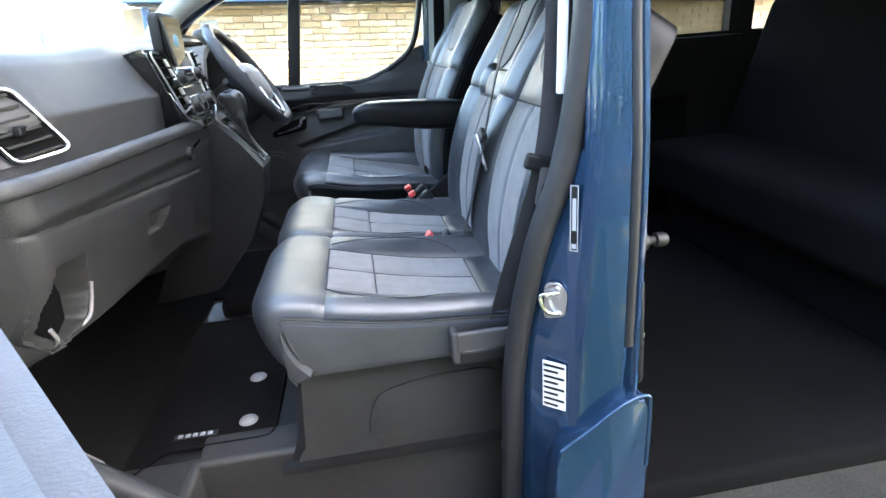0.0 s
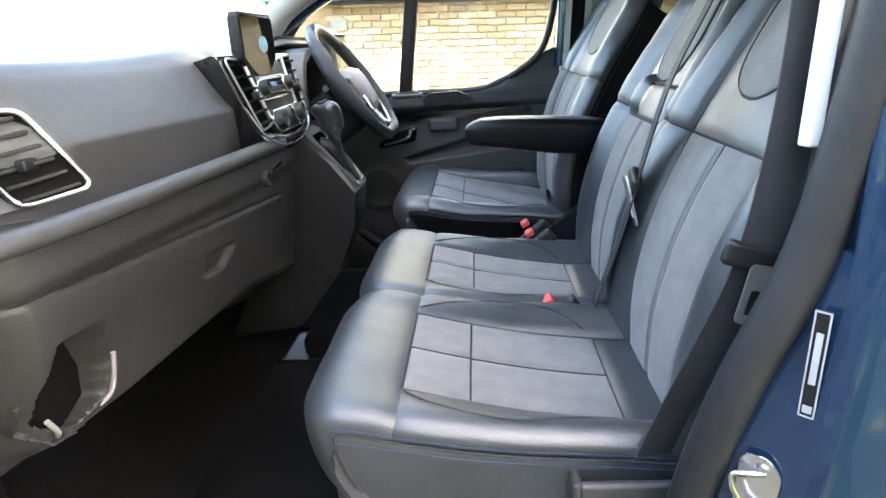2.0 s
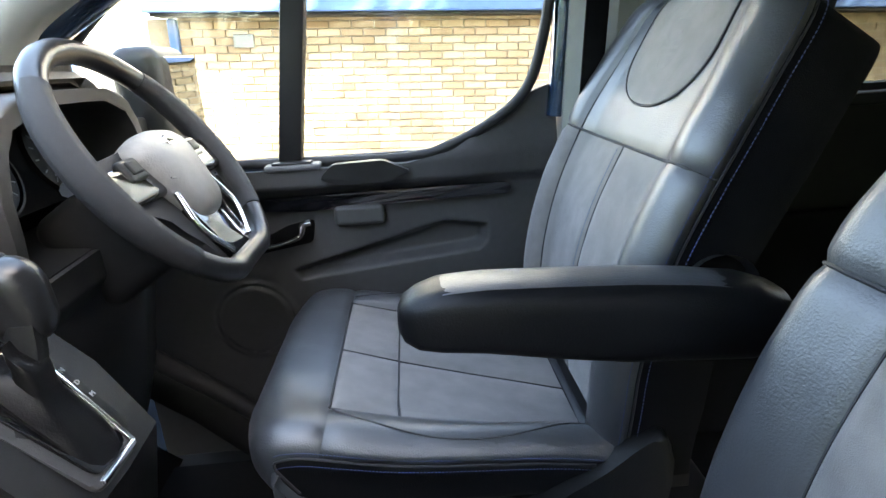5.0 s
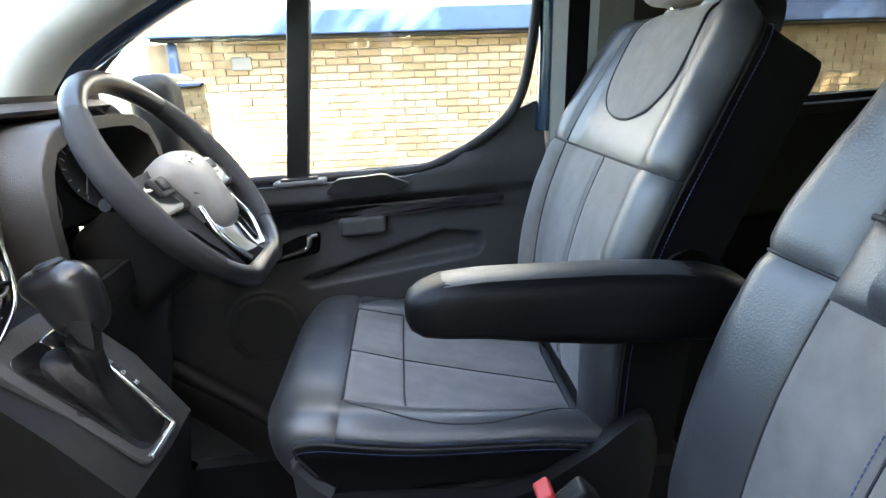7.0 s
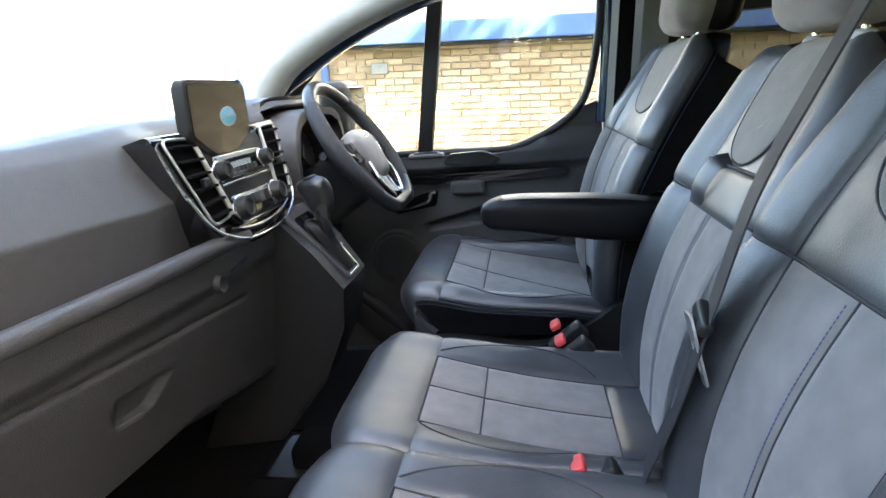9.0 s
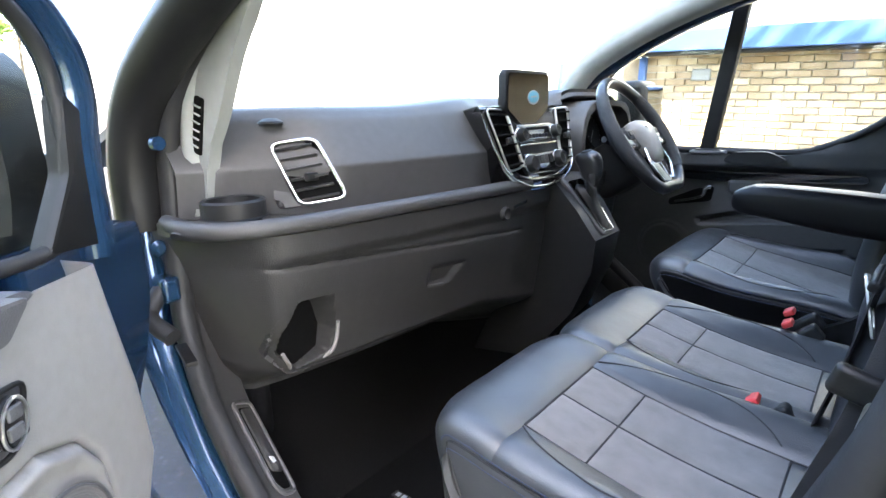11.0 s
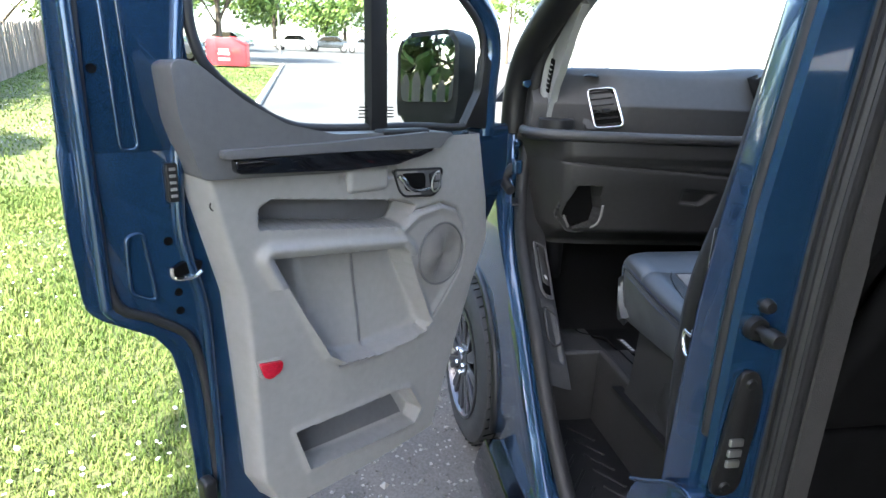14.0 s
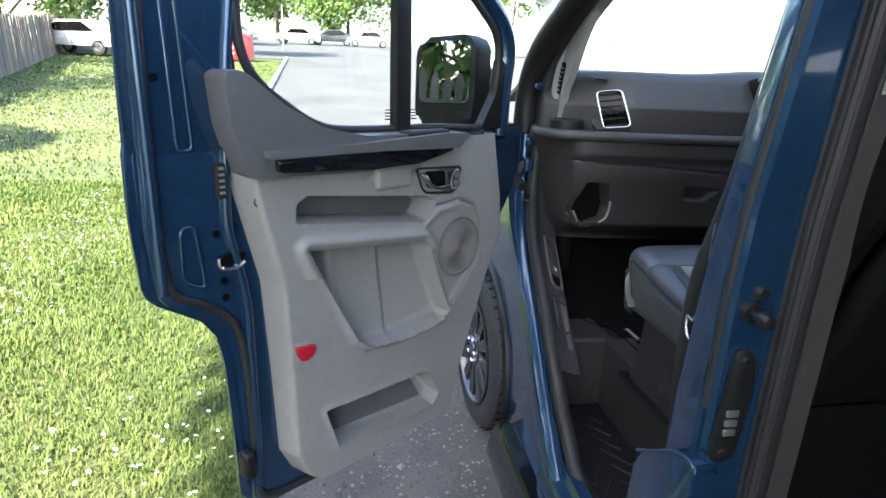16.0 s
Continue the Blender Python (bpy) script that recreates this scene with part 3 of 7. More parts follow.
# ---- red skip, parked cars ----
skip = thing("waste_bin", "large red metal waste container with sloping lid", "waste bin", (-27.5, -5.15, rise(-27.5)), van=False)
bx, by, bz = -27.5, -5.15, rise(-27.5)
prism("container", [(-0.85, 0.05), (0.85, 0.05), (0.85, .95), (.25, 1.25), (-.75, 1.25), (-.85, 1.15)], -.55, .55, frame_at((bx, by, bz), (0, 1, 0), (0, 0, 1)), BINRED, skip, bevel=.02)
rbox("lid", (bx, by + .55, bz + 1.14), (1.12, .72, .05), .015, BINRED, skip, rot=Euler((radians(-26), 0, 0)))
for k, (dy, dz, w) in enumerate(((-.1, .72, .42), (-.1, .57, .5), (-.1, .32, .48), (.45, .70, .38))):
    rbox("lettering_bar", (bx + .56, by + dy, bz + dz), (.012, w, .10 if k != 3 else .22), .003, WHITE if k != 3 else RED, skip, n=7)


def car(x, y, turn, mat, label):
    c = thing("parked_car", label, "car", (0, 0, 0), van=False, group="cars in the car park")
    prof = [(-2.05, .35), (-2.1, .62), (-1.95, .80), (-1.15, .92), (-.55, 1.38), (.75, 1.42), (1.5, 1.02), (2.0, .92), (2.1, .6), (2.05, .35)]
    prism("car_body", rounded(prof, .12, 3), -.85, .85, frame_at((0, 0, 0), (1, 0, 0), (0, 0, 1)), mat, c, bevel=.06)
    for sy in (-1, 1):
        prism("side_glass", rounded([(-.95, .95), (-.5, 1.3), (.68, 1.34), (1.2, .98)], .05, 3), .0, .02, frame_at((0, sy * .865, 0), (1, 0, 0), (0, 0, 1)), SCREEN, c)
        for sx in (-1.3, 1.3):
            w = lathe("wheel", [(0.0, -.1), (.2, -.1), (.3, -.09), (.32, 0), (.3, .09), (.2, .1), (0, .1)], frame_at((sx, sy * .78, .32), (1, 0, 0), (0, 0, 1)), TYRE, c, seg=20)
            lathe("rim", [(0.0, .112), (.18, .112), (.2, .09), (.2, -.09), (.18, -.112), (0, -.112)], frame_at((sx, sy * .78, .32), (1, 0, 0), (0, 0, 1)), SATIN, c, seg=16)
    c.matrix_world = Matrix.Translation((x, y, rise(x))) @ pose(0, 0, 0, 0, 0, turn)
    return c


CARWHITE = material("white_car_paint", (0.7, 0.7, 0.7), .25, coat=1, vary=.03)
CARDARK = material("dark_car_paint", (0.03, 0.035, 0.04), .25, coat=1, vary=.1)
CARSILVER = material("silver_car_paint", (0.45, 0.46, 0.47), .25, metal=.5, coat=1, vary=.05)
for x, y, tn, mt, lb in ((-30, -9.0, 80, CARDARK, "dark car parked beyond the red bin"), (-50, -9.5, 85, CARSILVER, "silver car parked under the trees"), (-55, -4.5, 88, CARWHITE, "white car parked in the far row"), (-56, -1.4, 92, CARDARK, "dark car parked in the far row"), (-56, 2.0, 90, CARSILVER, "silver car parked in the far row"), (-27.5, -11.5, 75, CARWHITE, "white van-like car parked by the fence"), (-24, 5.2, 178, CARWHITE, "white car parked beside the white building")):
    car(x, y, tn, mt, lb)


# ---- the van's shell ----
YC = 1.685
H0 = Vector((-0.687, 0.880, 0))        # foot of the open door's inner face at the hinge
DE, DN = Vector((0.609, -0.793, 0)), Vector((0.793, 0.609, 0))
DOOR = frame_at(H0, DE, (0, 0, 1))     # local x along the open door, y up, z away from the cab
XZ = lambda y: frame_at((0, y, 0), (1, 0, 0), (0, 0, 1))   # local z runs to the passenger side
YZ = lambda x: frame_at((x, 0, 0), (0, 1, 0), (0, 0, 1))   # local z runs to the rear

shell = thing("van_body", "dark blue metallic panel van body with open passenger doorway", "van", (0, YC, 0))
for side in (0, 1):
    f = (lambda p: p) if side == 0 else (lambda p: (p[0], 2 * YC - p[1], p[2]))
    col = [(-0.02, 0.795, 0.37), (-0.12, 0.80, 0.43), (-0.27, 0.805, 0.565), (-0.44, 0.81, 0.745), (-0.61, 0.82, 0.89), (-0.70, 0.83, 0.98), (-0.775, 0.843, 1.10), (-0.80, 0.85, 1.36)]
    rings = [[Vector(f((x + dx, y + dy, z))) for dx, dy in ((-.11, -.03), (-.03, -.035), (-.008, -.03), (.002, -.016), (.006, -.004), (.0, .012), (-.02, .02), (-.10, .03))] for x, y, z in col]
    loft("hinge_pillar", rings, PAINT if side == 0 else BLACK, shell, "glossy blue painted hinge pillar" if side == 0 else "black lined hinge pillar")
    pts = [(-0.80, 0.84, 1.30), (-0.79, 0.842, 1.44), (-0.735, 0.852, 1.555), (-0.60, 0.865, 1.65), (-0.36, 0.885, 1.765), (-0.05, 0.905, 1.86), (0.25, 0.92, 1.895), (0.5, 0.92, 1.91)]
    tube("screen_pillar", [f(p) for p in pts], 0.052, BLACK if side == 0 else PAINT, shell, "", sides=12, flat=0.8)
    tpts = [(-0.725, 0.925, 1.32), (-0.722, 0.93, 1.45), (-0.705, 0.935, 1.55), (-0.66, 0.94, 1.615), (-0.58, 0.945, 1.68), (-0.38, 0.955, 1.775), (-0.1, 0.98, 1.855), (0.25, 1.0, 1.89)]
    tube("pillar_trim", [f(p) for p in tpts], 0.036 if side == 0 else 0.06, LIGHTGREY, shell, "light grey inner pillar trim", sides=12, flat=0.75)
    tube("roof_rail", [f(p) for p in ((0.25, 0.91, 1.89), (0.6, 0.91, 1.91), (1.6, 0.91, 1.91), (3.2, 0.93, 1.9))], 0.06, PAINT, shell, sides=10)
    seal = [(0.25, .95, 0.42), (0.12, 0.86, 0.40), (-0.01, 0.838, 0.395), (-.10, .832, .45), (-0.245, 0.828, 0.585), (-0.415, 0.83, 0.765), (-0.58, 0.838, 0.905), (-0.672, 0.848, 1.0), (-0.738, 0.862, 1.12), (-.752, .872, 1.25), (-0.755, 0.88, 1.36), (-0.75, 0.885, 1.46), (-0.71, 0.895, 1.56), (-0.61, 0.90, 1.645), (-0.4, 0.91, 1.75), (-0.1, 0.93, 1.845), (0.22, 0.945, 1.875)]
    tube("door_seal", [f(p) for p in seal], 0.023, RUBBER, shell, "black rubber door seal", sides=10)


def roof_fn(dz, inset):
    def fn(s, t):
        x = -0.06 + 3.46 * s
        y = 0.86 + inset + (2 * (YC - 0.86 - inset)) * t
        return (x, y, 1.90 + dz + 0.05 * math.sin(math.pi * t) - 0.05 * (1 - sm(0, 0.1, s)))
    return fn


surf("roof_skin", roof_fn(0.03, 0), 16, 12, PAINT, shell, thick=0.01)
surf("headlining", roof_fn(0.0, 0.04), 16, 12, LIGHTGREY, shell, "light grey cloth headlining", thick=0.01)


def screen_fn(s, t):
    y = 0.84 + 2 * (YC - 0.84) * s
    bow = 0.10 * (1 - (2 * s - 1) ** 2)
    z = 1.29 + 0.58 * t
    return (lerp_line([(1.29, -.86), (1.44, -.82), (1.56, -.76), (1.65, -.63), (1.765, -.39), (1.87, -.06)], z) - bow, y + (0.5 - s) * 0.10 * t, z)


ws = surf("windscreen", screen_fn, 12, 8, GLASS, shell, "clear laminated windscreen", thick=0.005)
ws.visible_shadow = False
rbox("scuttle", (-1.03, YC, 1.26), (0.5, 1.6, 0.06), .02, BLACK, shell)
surf("bonnet", lambda s, t: (-1.15 - 0.75 * s, 0.80 + 1.77 * t, 1.22 - 0.30 * s * s + 0.05 * math.sin(math.pi * t)), 12, 12, PAINT, shell, "sloping blue bonnet", thick=.02)
rbox("bulkhead", (-1.0, YC, 0.95), (0.06, 1.62, 0.66), .02, CLOTH, shell)
surf("toe_board", lambda s, t: (-0.98 + 0.38 * t, 0.93 + 1.6 * s, 0.95 - 0.33 * t), 8, 8, CARPET, shell, thick=.02)

# driver's flank behind the cab, with a tinted window
for (a, b, c, d) in ((0.44, 3.4, 0.45, 1.43), (0.44, 3.4, 1.70, 1.93), (0.44, 0.64, 1.43, 1.70), (1.80, 1.92, 1.43, 1.70), (3.0, 3.4, 1.43, 1.70)):
    prism("flank_panel", [(a, c), (b, c), (b, d), (a, d)], -0.03, 0.03, XZ(2.60), BLACK, shell)
g = prism("flank_glass", rounded([(.62, 1.41), (1.82, 1.41), (1.82, 1.72), (.62, 1.72)], .05), -.003, .003, XZ(2.61), TINT, shell, "tinted side glass")
g.visible_shadow = False
bar("flank_rail", (.6, 2.56, 1.40), (1.85, 2.56, 1.40), .05, .03, BLACK, shell)
prism("rear_panel", [(0.8, 0.45), (2.6, 0.45), (2.6, 1.93), (0.8, 1.93)], 0, 0.03, YZ(3.4), BLACK, shell)
prism("rear_quarter", [(1.72, 0.45), (3.4, 0.45), (3.4, 1.93), (1.72, 1.93)], -0.03, 0.03, XZ(0.78), PAINT, shell)
rbox("load_lining", (1.0, 2.55, 0.85), (1.2, .03, .6), .01, CLOTH, shell)

# floors, step well, sill
rbox("cab_floor", (-0.02, 1.82, 0.60), (1.3, 1.50, 0.06), 0.02, BLACK, shell, "black moulded cab floor")
rbox("load_floor", (1.95, YC, 0.55), (2.9, 1.7, 0.06), 0.02, CARPET, shell)
rbox("step_tread", (-0.06, 0.95, 0.378), (0.80, 0.27, 0.04), 0.015, BLACK, shell, "ribbed black plastic step")
for k in range(8):
    for sg in (-1, 1):
        rbox("tread_rib", (-0.34 + 0.07 * k, 0.945 + 0.045 * sg, 0.400), (0.10, 0.010, 0.007), 0.003, BLACK, shell, rot=Euler((0, 0, radians(38 * sg))), n=7)
rbox("step_riser", (-0.02, 1.075, 0.505), (0.84, 0.03, 0.28), 0.012, DASHLOW, shell)
rbox("step_front_wall", (-0.435, 0.965, 0.505), (0.03, 0.25, 0.28), 0.012, DASHLOW, shell)
rbox("step_front_shelf", (-0.52, 0.975, 0.628), (0.20, 0.23, 0.03), 0.012, DASHLOW, shell)
rbox("step_side_shelf", (0.02, 1.115, 0.632), (0.90, 0.10, 0.022), 0.01, DASHLOW, shell)
loft("sill", [[(x, 0.775 + dy, 0.335 + dz) for dy, dz in ((-.02, -.06), (-.022, .03), (-.005, .055), (.02, .06), (.03, .08), (.06, .085), (.075, .04), (.08, -.06))] for x in (-0.14, 0.0, 0.2, 0.35, 0.48)], PAINT, shell, "glossy blue door sill")
loft("side_skirt", [[(x, 0.735 + dy, 0.20 + dz) for dy, dz in ((-.035, -.07), (-.045, -.02), (-.03, .05), (-.01, .09), (.10, .07), (.10, -.07))] for x in (-0.50, 0.0, 0.6, 1.4, 2.6)], GLOSS, shell, "gloss black body kit side skirt")
AC = (-.97, .345)
arch = [(AC[0] + .395 * math.cos(radians(a)), AC[1] + .395 * math.sin(radians(a))) for a in range(-12, 181, 12)]
prism("front_wing", [(-.05, .27), (-.05, .36), (-.13, .43), (-.28, .565), (-.45, .745), (-.62, .89), (-.71, .98), (-.785, 1.10), (-.80, 1.30), (-1.0, 1.26), (-1.8, 1.0), (-1.85, .6)] + arch[::-1], -0.02, 0.012, XZ(0.79), PAINT, shell, "dark blue front wing", bevel=0.006)
tube("arch_edge", [(x, .775, z) for x, z in arch], .016, BLACK, shell, "black wheel arch flare", sides=8, per=2, up=(0, 1, 0))
rbox("arch_liner", (-1.20, 1.02, 0.60), (0.9, .06, .7), .03, CLOTH, shell)

# B-pillar
YI = [(0.36, .95), (0.6, .92), (0.85, .895), (1.0, 0.878), (1.12, 0.866), (1.3, 0.858), (1.5, 0.852), (1.9, 0.87)]
SX = [(.36, .248), (.85, .252), (1.0, .264), (1.12, .287), (1.2, .311), (1.3, .345), (1.5, .377), (1.9, .400)]
OX = [(.36, .336), (.95, .350), (1.3, .375), (1.6, .388), (1.9, .396)]
zs = [0.36, 0.48, 0.60, 0.72, 0.85, 0.95, 1.05, 1.15, 1.3, 1.5, 1.7, 1.92]


def lean(z):
    return 0.0 if z < 1.25 else (z - 1.25) * 0.11


def bp_ring(z):
    yi, l = lerp_line(YI, z), lean(z)
    sx, ox = lerp_line(SX, z), lerp_line(OX, z)
    return [(x, y + l * k, z) for x, y, k in ((sx + .012, yi + .006, .6), (sx * .5 + ox * .5 + .004, yi * .5 + .415, .8), (ox - .012, .826, 1), (ox - .003, .813, 1), (ox + .006, .806, 1), (ox + .016, .803, 1), (.428, .800, 1), (.436, .805, 1), (.440, .815, 1), (.452, .800, 1), (.462, .806, 1), (.464, .85, .8), (.464, .90, .6), (.43, max(yi + .03, .92), .6))]


loft("b_pillar", [bp_ring(z) for z in zs], PAINT, shell, "dark blue painted door pillar", sharp=25)


def bt_ring(z):
    yi, l = lerp_line(YI, z), lean(z) * 0.6
    return [(x, y + l, z) for x, y in ((lerp_line(SX, z) + .012, yi + .010), (lerp_line(SX, z) + .006, yi + .045), (.385, yi + .075), (.44, max(yi + .06, .985)), (.478, .972), (.480, .932), (.43, .91), (.40, yi + .03))]


loft("b_pillar_trim", [bt_ring(z) for z in zs], KICKGREY, shell, "dark grey inner pillar trim")
tube("door_seal", [(lerp_line(SX, z), lerp_line(YI, z) + lean(z) * .6, z) for z in zs], 0.023, RUBBER, shell, "black rubber door seal", up=(1, 0, 0))
tube("rear_seal", [(0.470, 0.908 + lean(z) * .6, z) for z in zs], 0.021, RUBBER, shell, "ribbed rubber sliding door seal", sides=10, up=(1, 0, 0))
for dx_, dy_ in ((.019, -.010), (.008, -.020), (-.006, -.021)):
    tube("seal_rib", [(0.470 + dx_, 0.908 + dy_ + lean(z) * .6, z) for z in zs], 0.0042, RUBBER, shell, "rib of the rubber seal", sides=6, up=(1, 0, 0))
tube("pillar_rubber", [(0.440, 0.808 + lean(z), z) for z in zs if z > 0.86], 0.010, RUBBER, shell, sides=8, up=(1, 0, 0))
bar("height_slot", (.348, .898, 1.385), (.368, .925, 1.85), .012, .020, WHITE, shell, "white belt height guide", up=(0, 1, 0))
bar("rear_height_slot", (.484, .962, 1.47), (.484, .985, 1.85), .006, .026, LIGHTGREY, shell, up=(0, 1, 0))
prism("lower_quarter", rounded([(.28, .30), (.30, .755), (.42, .845), (.474, .858), (.474, .30)], .025), -.03, .022, XZ(.80), PAINT, shell, bevel=.01)
tube("quarter_edge", [(.305, .778, .765), (.36, .777, .803), (.42, .777, .846), (.465, .778, .858), (.474, .778, .83), (.474, .778, .70)], .004, PAINT, shell, sides=8)
# striker, stickers, latch pins
striker = frame_at((.318, .846, 1.035), (.80, -.60, 0), (0, 0, 1)) @ Matrix.Diagonal((.70, .72, .36, 1))
stp_ = prism("striker_plate", rounded([(-.028, -.05), (.028, -.035), (.032, .03), (.01, .055), (-.025, .05)], .012), -.002, .006, striker, SATIN, shell, "bright steel door striker", bevel=.003)
tube("striker_loop", [striker @ Vector(p) for p in ((.010, .026, .004), (-.012, .024, .028), (-.030, .022, .044), (-.026, -.004, .044), (-.012, -.026, .028), (.010, -.03, .004))], .0038, CHROME, stp_, sides=8)
for sx, sy in ((.006, .035), (.01, -.03)):
    lathe("striker_bolt", [(0, .014), (.006, .014), (.008, .009), (.009, .005)], striker @ pose(sx, sy, 0), SATIN, stp_, seg=12)


def sticker(z, h, w, mat_bg, bars, label, x=.322, ang=0):
    y = lerp_line(YI, z) * .3 + .70 * .80
    m = frame_at((lerp_line(SX, z) * .34 + lerp_line(OX, z) * .66, lerp_line(YI, z) * .34 + .815 * .66 + lean(z) * .9 + ang, z), (lerp_line(OX, z) - lerp_line(SX, z) - .012, -(lerp_line(YI, z) - .82), 0), (0, 0, 1))
    st = prism("sticker", [(-w / 2, -h / 2), (w / 2, -h / 2), (w / 2, h / 2), (-w / 2, h / 2)], .0005, .0022, m, mat_bg, shell, label)
    for a, b, c, d in bars:
        prism("sticker_bar", [(a, b), (c, b), (c, d), (a, d)], .0023, .0030, m, PALE if mat_bg is not WHITE else BLACK, st)


sticker(1.19, .115, .014, BLACK, [(-.007, -.057, -.0055, .057), (.0055, -.057, .007, .057), (-.007, -.057, .007, -.0555), (-.007, .0555, .007, .057), (-.003, -.02, .003, .035), (-.004, -.052, .004, -.044)], "narrow black and white specification sticker")
sticker(.865, .10, .045, WHITE, [(-.02, -.045 + .012 * k, .02 if k % 2 else .008, -.040 + .012 * k) for k in range(8)], "white printed data label")
for z0, n in ((1.135, "latch_pin"),):
    pin = frame_at((.462, .83, z0), (0, 1, 0), (0, 0, 1))
    lathe(n, [(0, .05), (.010, .05), (.013, .045), (.013, .030), (.008, .028), (.008, .012), (.016, .012), (.018, .004), (.018, 0)], pin, BLACK, shell, "black steel latch pin", seg=16)
    lathe("pin_bolt", [(0, .012), (.008, .012), (.011, .006), (.012, 0)], pin @ pose(.012, .032, 0), BLACK, shell, seg=12)
plate = frame_at((.464, .832, .965), (0, 1, 0), (0, 0, 1))
cpl = prism("contact_plate", rounded([(-.028, -.105), (.02, -.105), (.03, .06), (.015, .105), (-.012, .105)], .02), 0, .008, plate, BLACK, shell, "black contact plate with screws", bevel=.003)
for k, sy in enumerate((.085, -.088)):
    lathe("plate_screw", [(0, .012), (.007, .012), (.009, .008)], plate @ pose(.005 - .01 * k, sy, 0), BLACK, cpl, seg=12)
for k in range(3):
    rbox("contact", plate @ Vector((-.002, -.045 + .018 * k, .011)), (.006, .022, .012), .002, SATIN, cpl, n=7)
# driver's pillar and belt
loft("driver_pillar", [[(x - (1.3 - z) * .06, y, z) for x, y in ((.36, 2.57), (.36, 2.64), (.52, 2.64), (.52, 2.52), (.44, 2.51))] for z in (0.5, 1.3, 1.92)], LIGHTGREY, shell, "light grey driver side pillar trim")
bar("driver_belt", (.42, 2.49, 1.80), (.36, 2.50, .70), .045, .004, CLOTH, shell, "black seat belt webbing", up=(0, 1, 0))
# hinges and conduit at the front pillar
for z0 in (1.19, .73):
    rbox("hinge", (-.735, .835, z0), (.05, .035, .05), .01, PAINT, shell, n=9)
bar("check_strap", (-.70, .83, 1.085), (-.60, .80, 1.085), .02, .008, BLACK, shell)
tube("cable_gaiter", [(-.735, .825, 1.19), (-.72, .79, 1.15), (-.66, .80, 1.12)], .017, RUBBER, shell, sides=10)
lathe("pillar_bolt", [(0, .008), (.009, .008), (.012, .004), (.016, 0)], frame_at((-.752, .84, 1.265), (0, 1, 0), (0, 0, 1)), PAINT, shell, seg=14)
lathe("pillar_bolt", [(0, .01), (.012, .01), (.014, 0)], frame_at((-.70, .84, 1.46), (0, 1, 0), (0, 0, 1)), PAINT, shell, seg=14)
# light grey foot of the pillar trim
prism("pillar_trim_foot", smooth2([(-.690, 1.335), (-.668, 1.43), (-.615, 1.50), (-.55, 1.60), (-.48, 1.675)]) + smooth2([(-.552, 1.71), (-.655, 1.615), (-.725, 1.52), (-.75, 1.43), (-.76, 1.31)]), -.012, .012, XZ(.925), LIGHTGREY, shell, "light grey pillar trim foot", bevel=.005)
# demister vent in the pillar trim
rbox("pillar_vent", (-.682, .911, 1.487), (.026, .010, .105), .004, DEEP, shell, "black pillar vent", rot=Euler((0, radians(18), 0)), n=9)
for k in range(6):
    rbox("vent_slat", (-.694 + .0047 * k, .906, 1.452 + .014 * k), (.024, .006, .003), .001, LIGHTGREY, shell, rot=Euler((0, radians(18), 0)), n=7)
# bonnet release in the kick panel
KICK = [(-.752, .872, 1.30), (-.748, .868, 1.20), (-.725, .860, 1.10), (-.672, .848, 1.0), (-.58, .838, .905), (-.50, .834, .84), (-.415, .830, .765), (-.33, .829, .685), (-.275, .828, .625)]
kline = smooth_line(KICK, 4)
KDX = [(0, -.004, .014, -.004), (.3, -.016, .042, -.022), (.5, -.030, .074, -.040), (.75, -.045, .105, -.055), (.85, -.070, .118, -.070), (1, -.25, .125, -.12)]


def kick_fn(s, t):
    """Trim that runs down inside the door seal and folds in to the footwell."""
    k = t * (len(kline) - 1)
    i = min(int(k), len(kline) - 2)
    c = kline[i].lerp(kline[i + 1], k - i)
    off = Vector([float(np.interp(s, [q[0] for q in KDX], [q[j] for q in KDX])) for j in (1, 2, 3)])
    # a shallow oblong pocket below the release lever
    low = .012 * sm(.66, .69, t) * (1 - sm(.86, .89, t)) * sm(.26, .32, s) * (1 - sm(.62, .68, s))
    return c + off - Vector((.58, .56, .6)) * low


surf("kick_trim", kick_fn, 60, 90, KICKGREY, shell, "dark grey moulded kick panel trim", sharp=60)
KF = frame_at((-.603, .912, .862), (.735, -.05, -.67), (-.03, .074, -.04))
ring_ = rounded([(-.10, -.030), (.085, -.030), (.105, -.012), (.105, .030), (-.10, .030)], .014, 4)
prism("release_surround", ring_, -.010, .005, KF, TRIMDARK, shell, "bonnet release surround", bevel=.003)
tube("surround_edge", [KF @ Vector((a_, b_, .005)) for a_, b_ in ring_], .004, TRIMDARK, shell, closed=True, per=1, sides=8)
prism("release_well", rounded([(-.088, -.020), (.080, -.020), (.095, -.006), (.095, .020), (-.088, .020)], .008), .004, .0062, KF, DEEP, shell)
prism("bonnet_release", rounded([(-.084, -.017), (.055, -.017), (.062, .017), (-.084, .017)], .007), .004, .010, KF, KICKGREY, shell, "dark grey bonnet release lever", bevel=.003)
prism("release_icon", rounded([(.026, -.008), (.040, -.005), (.040, .008), (.028, .006)], .002), .010, .0108, KF, WHITE, shell)
ring_ = rounded([(.145, -.026), (.262, -.026), (.275, -.005), (.262, .030), (.160, .030)], .016, 4)
tube("kick_pocket_edge", [KF @ Vector((a_, b_, .004)) for a_, b_ in ring_], .0045, KICKGREY, shell, closed=True, per=1, sides=8)
rbox("sill_light", (.262, .99, .60), (.03, .02, .06), .006, SATIN, shell)

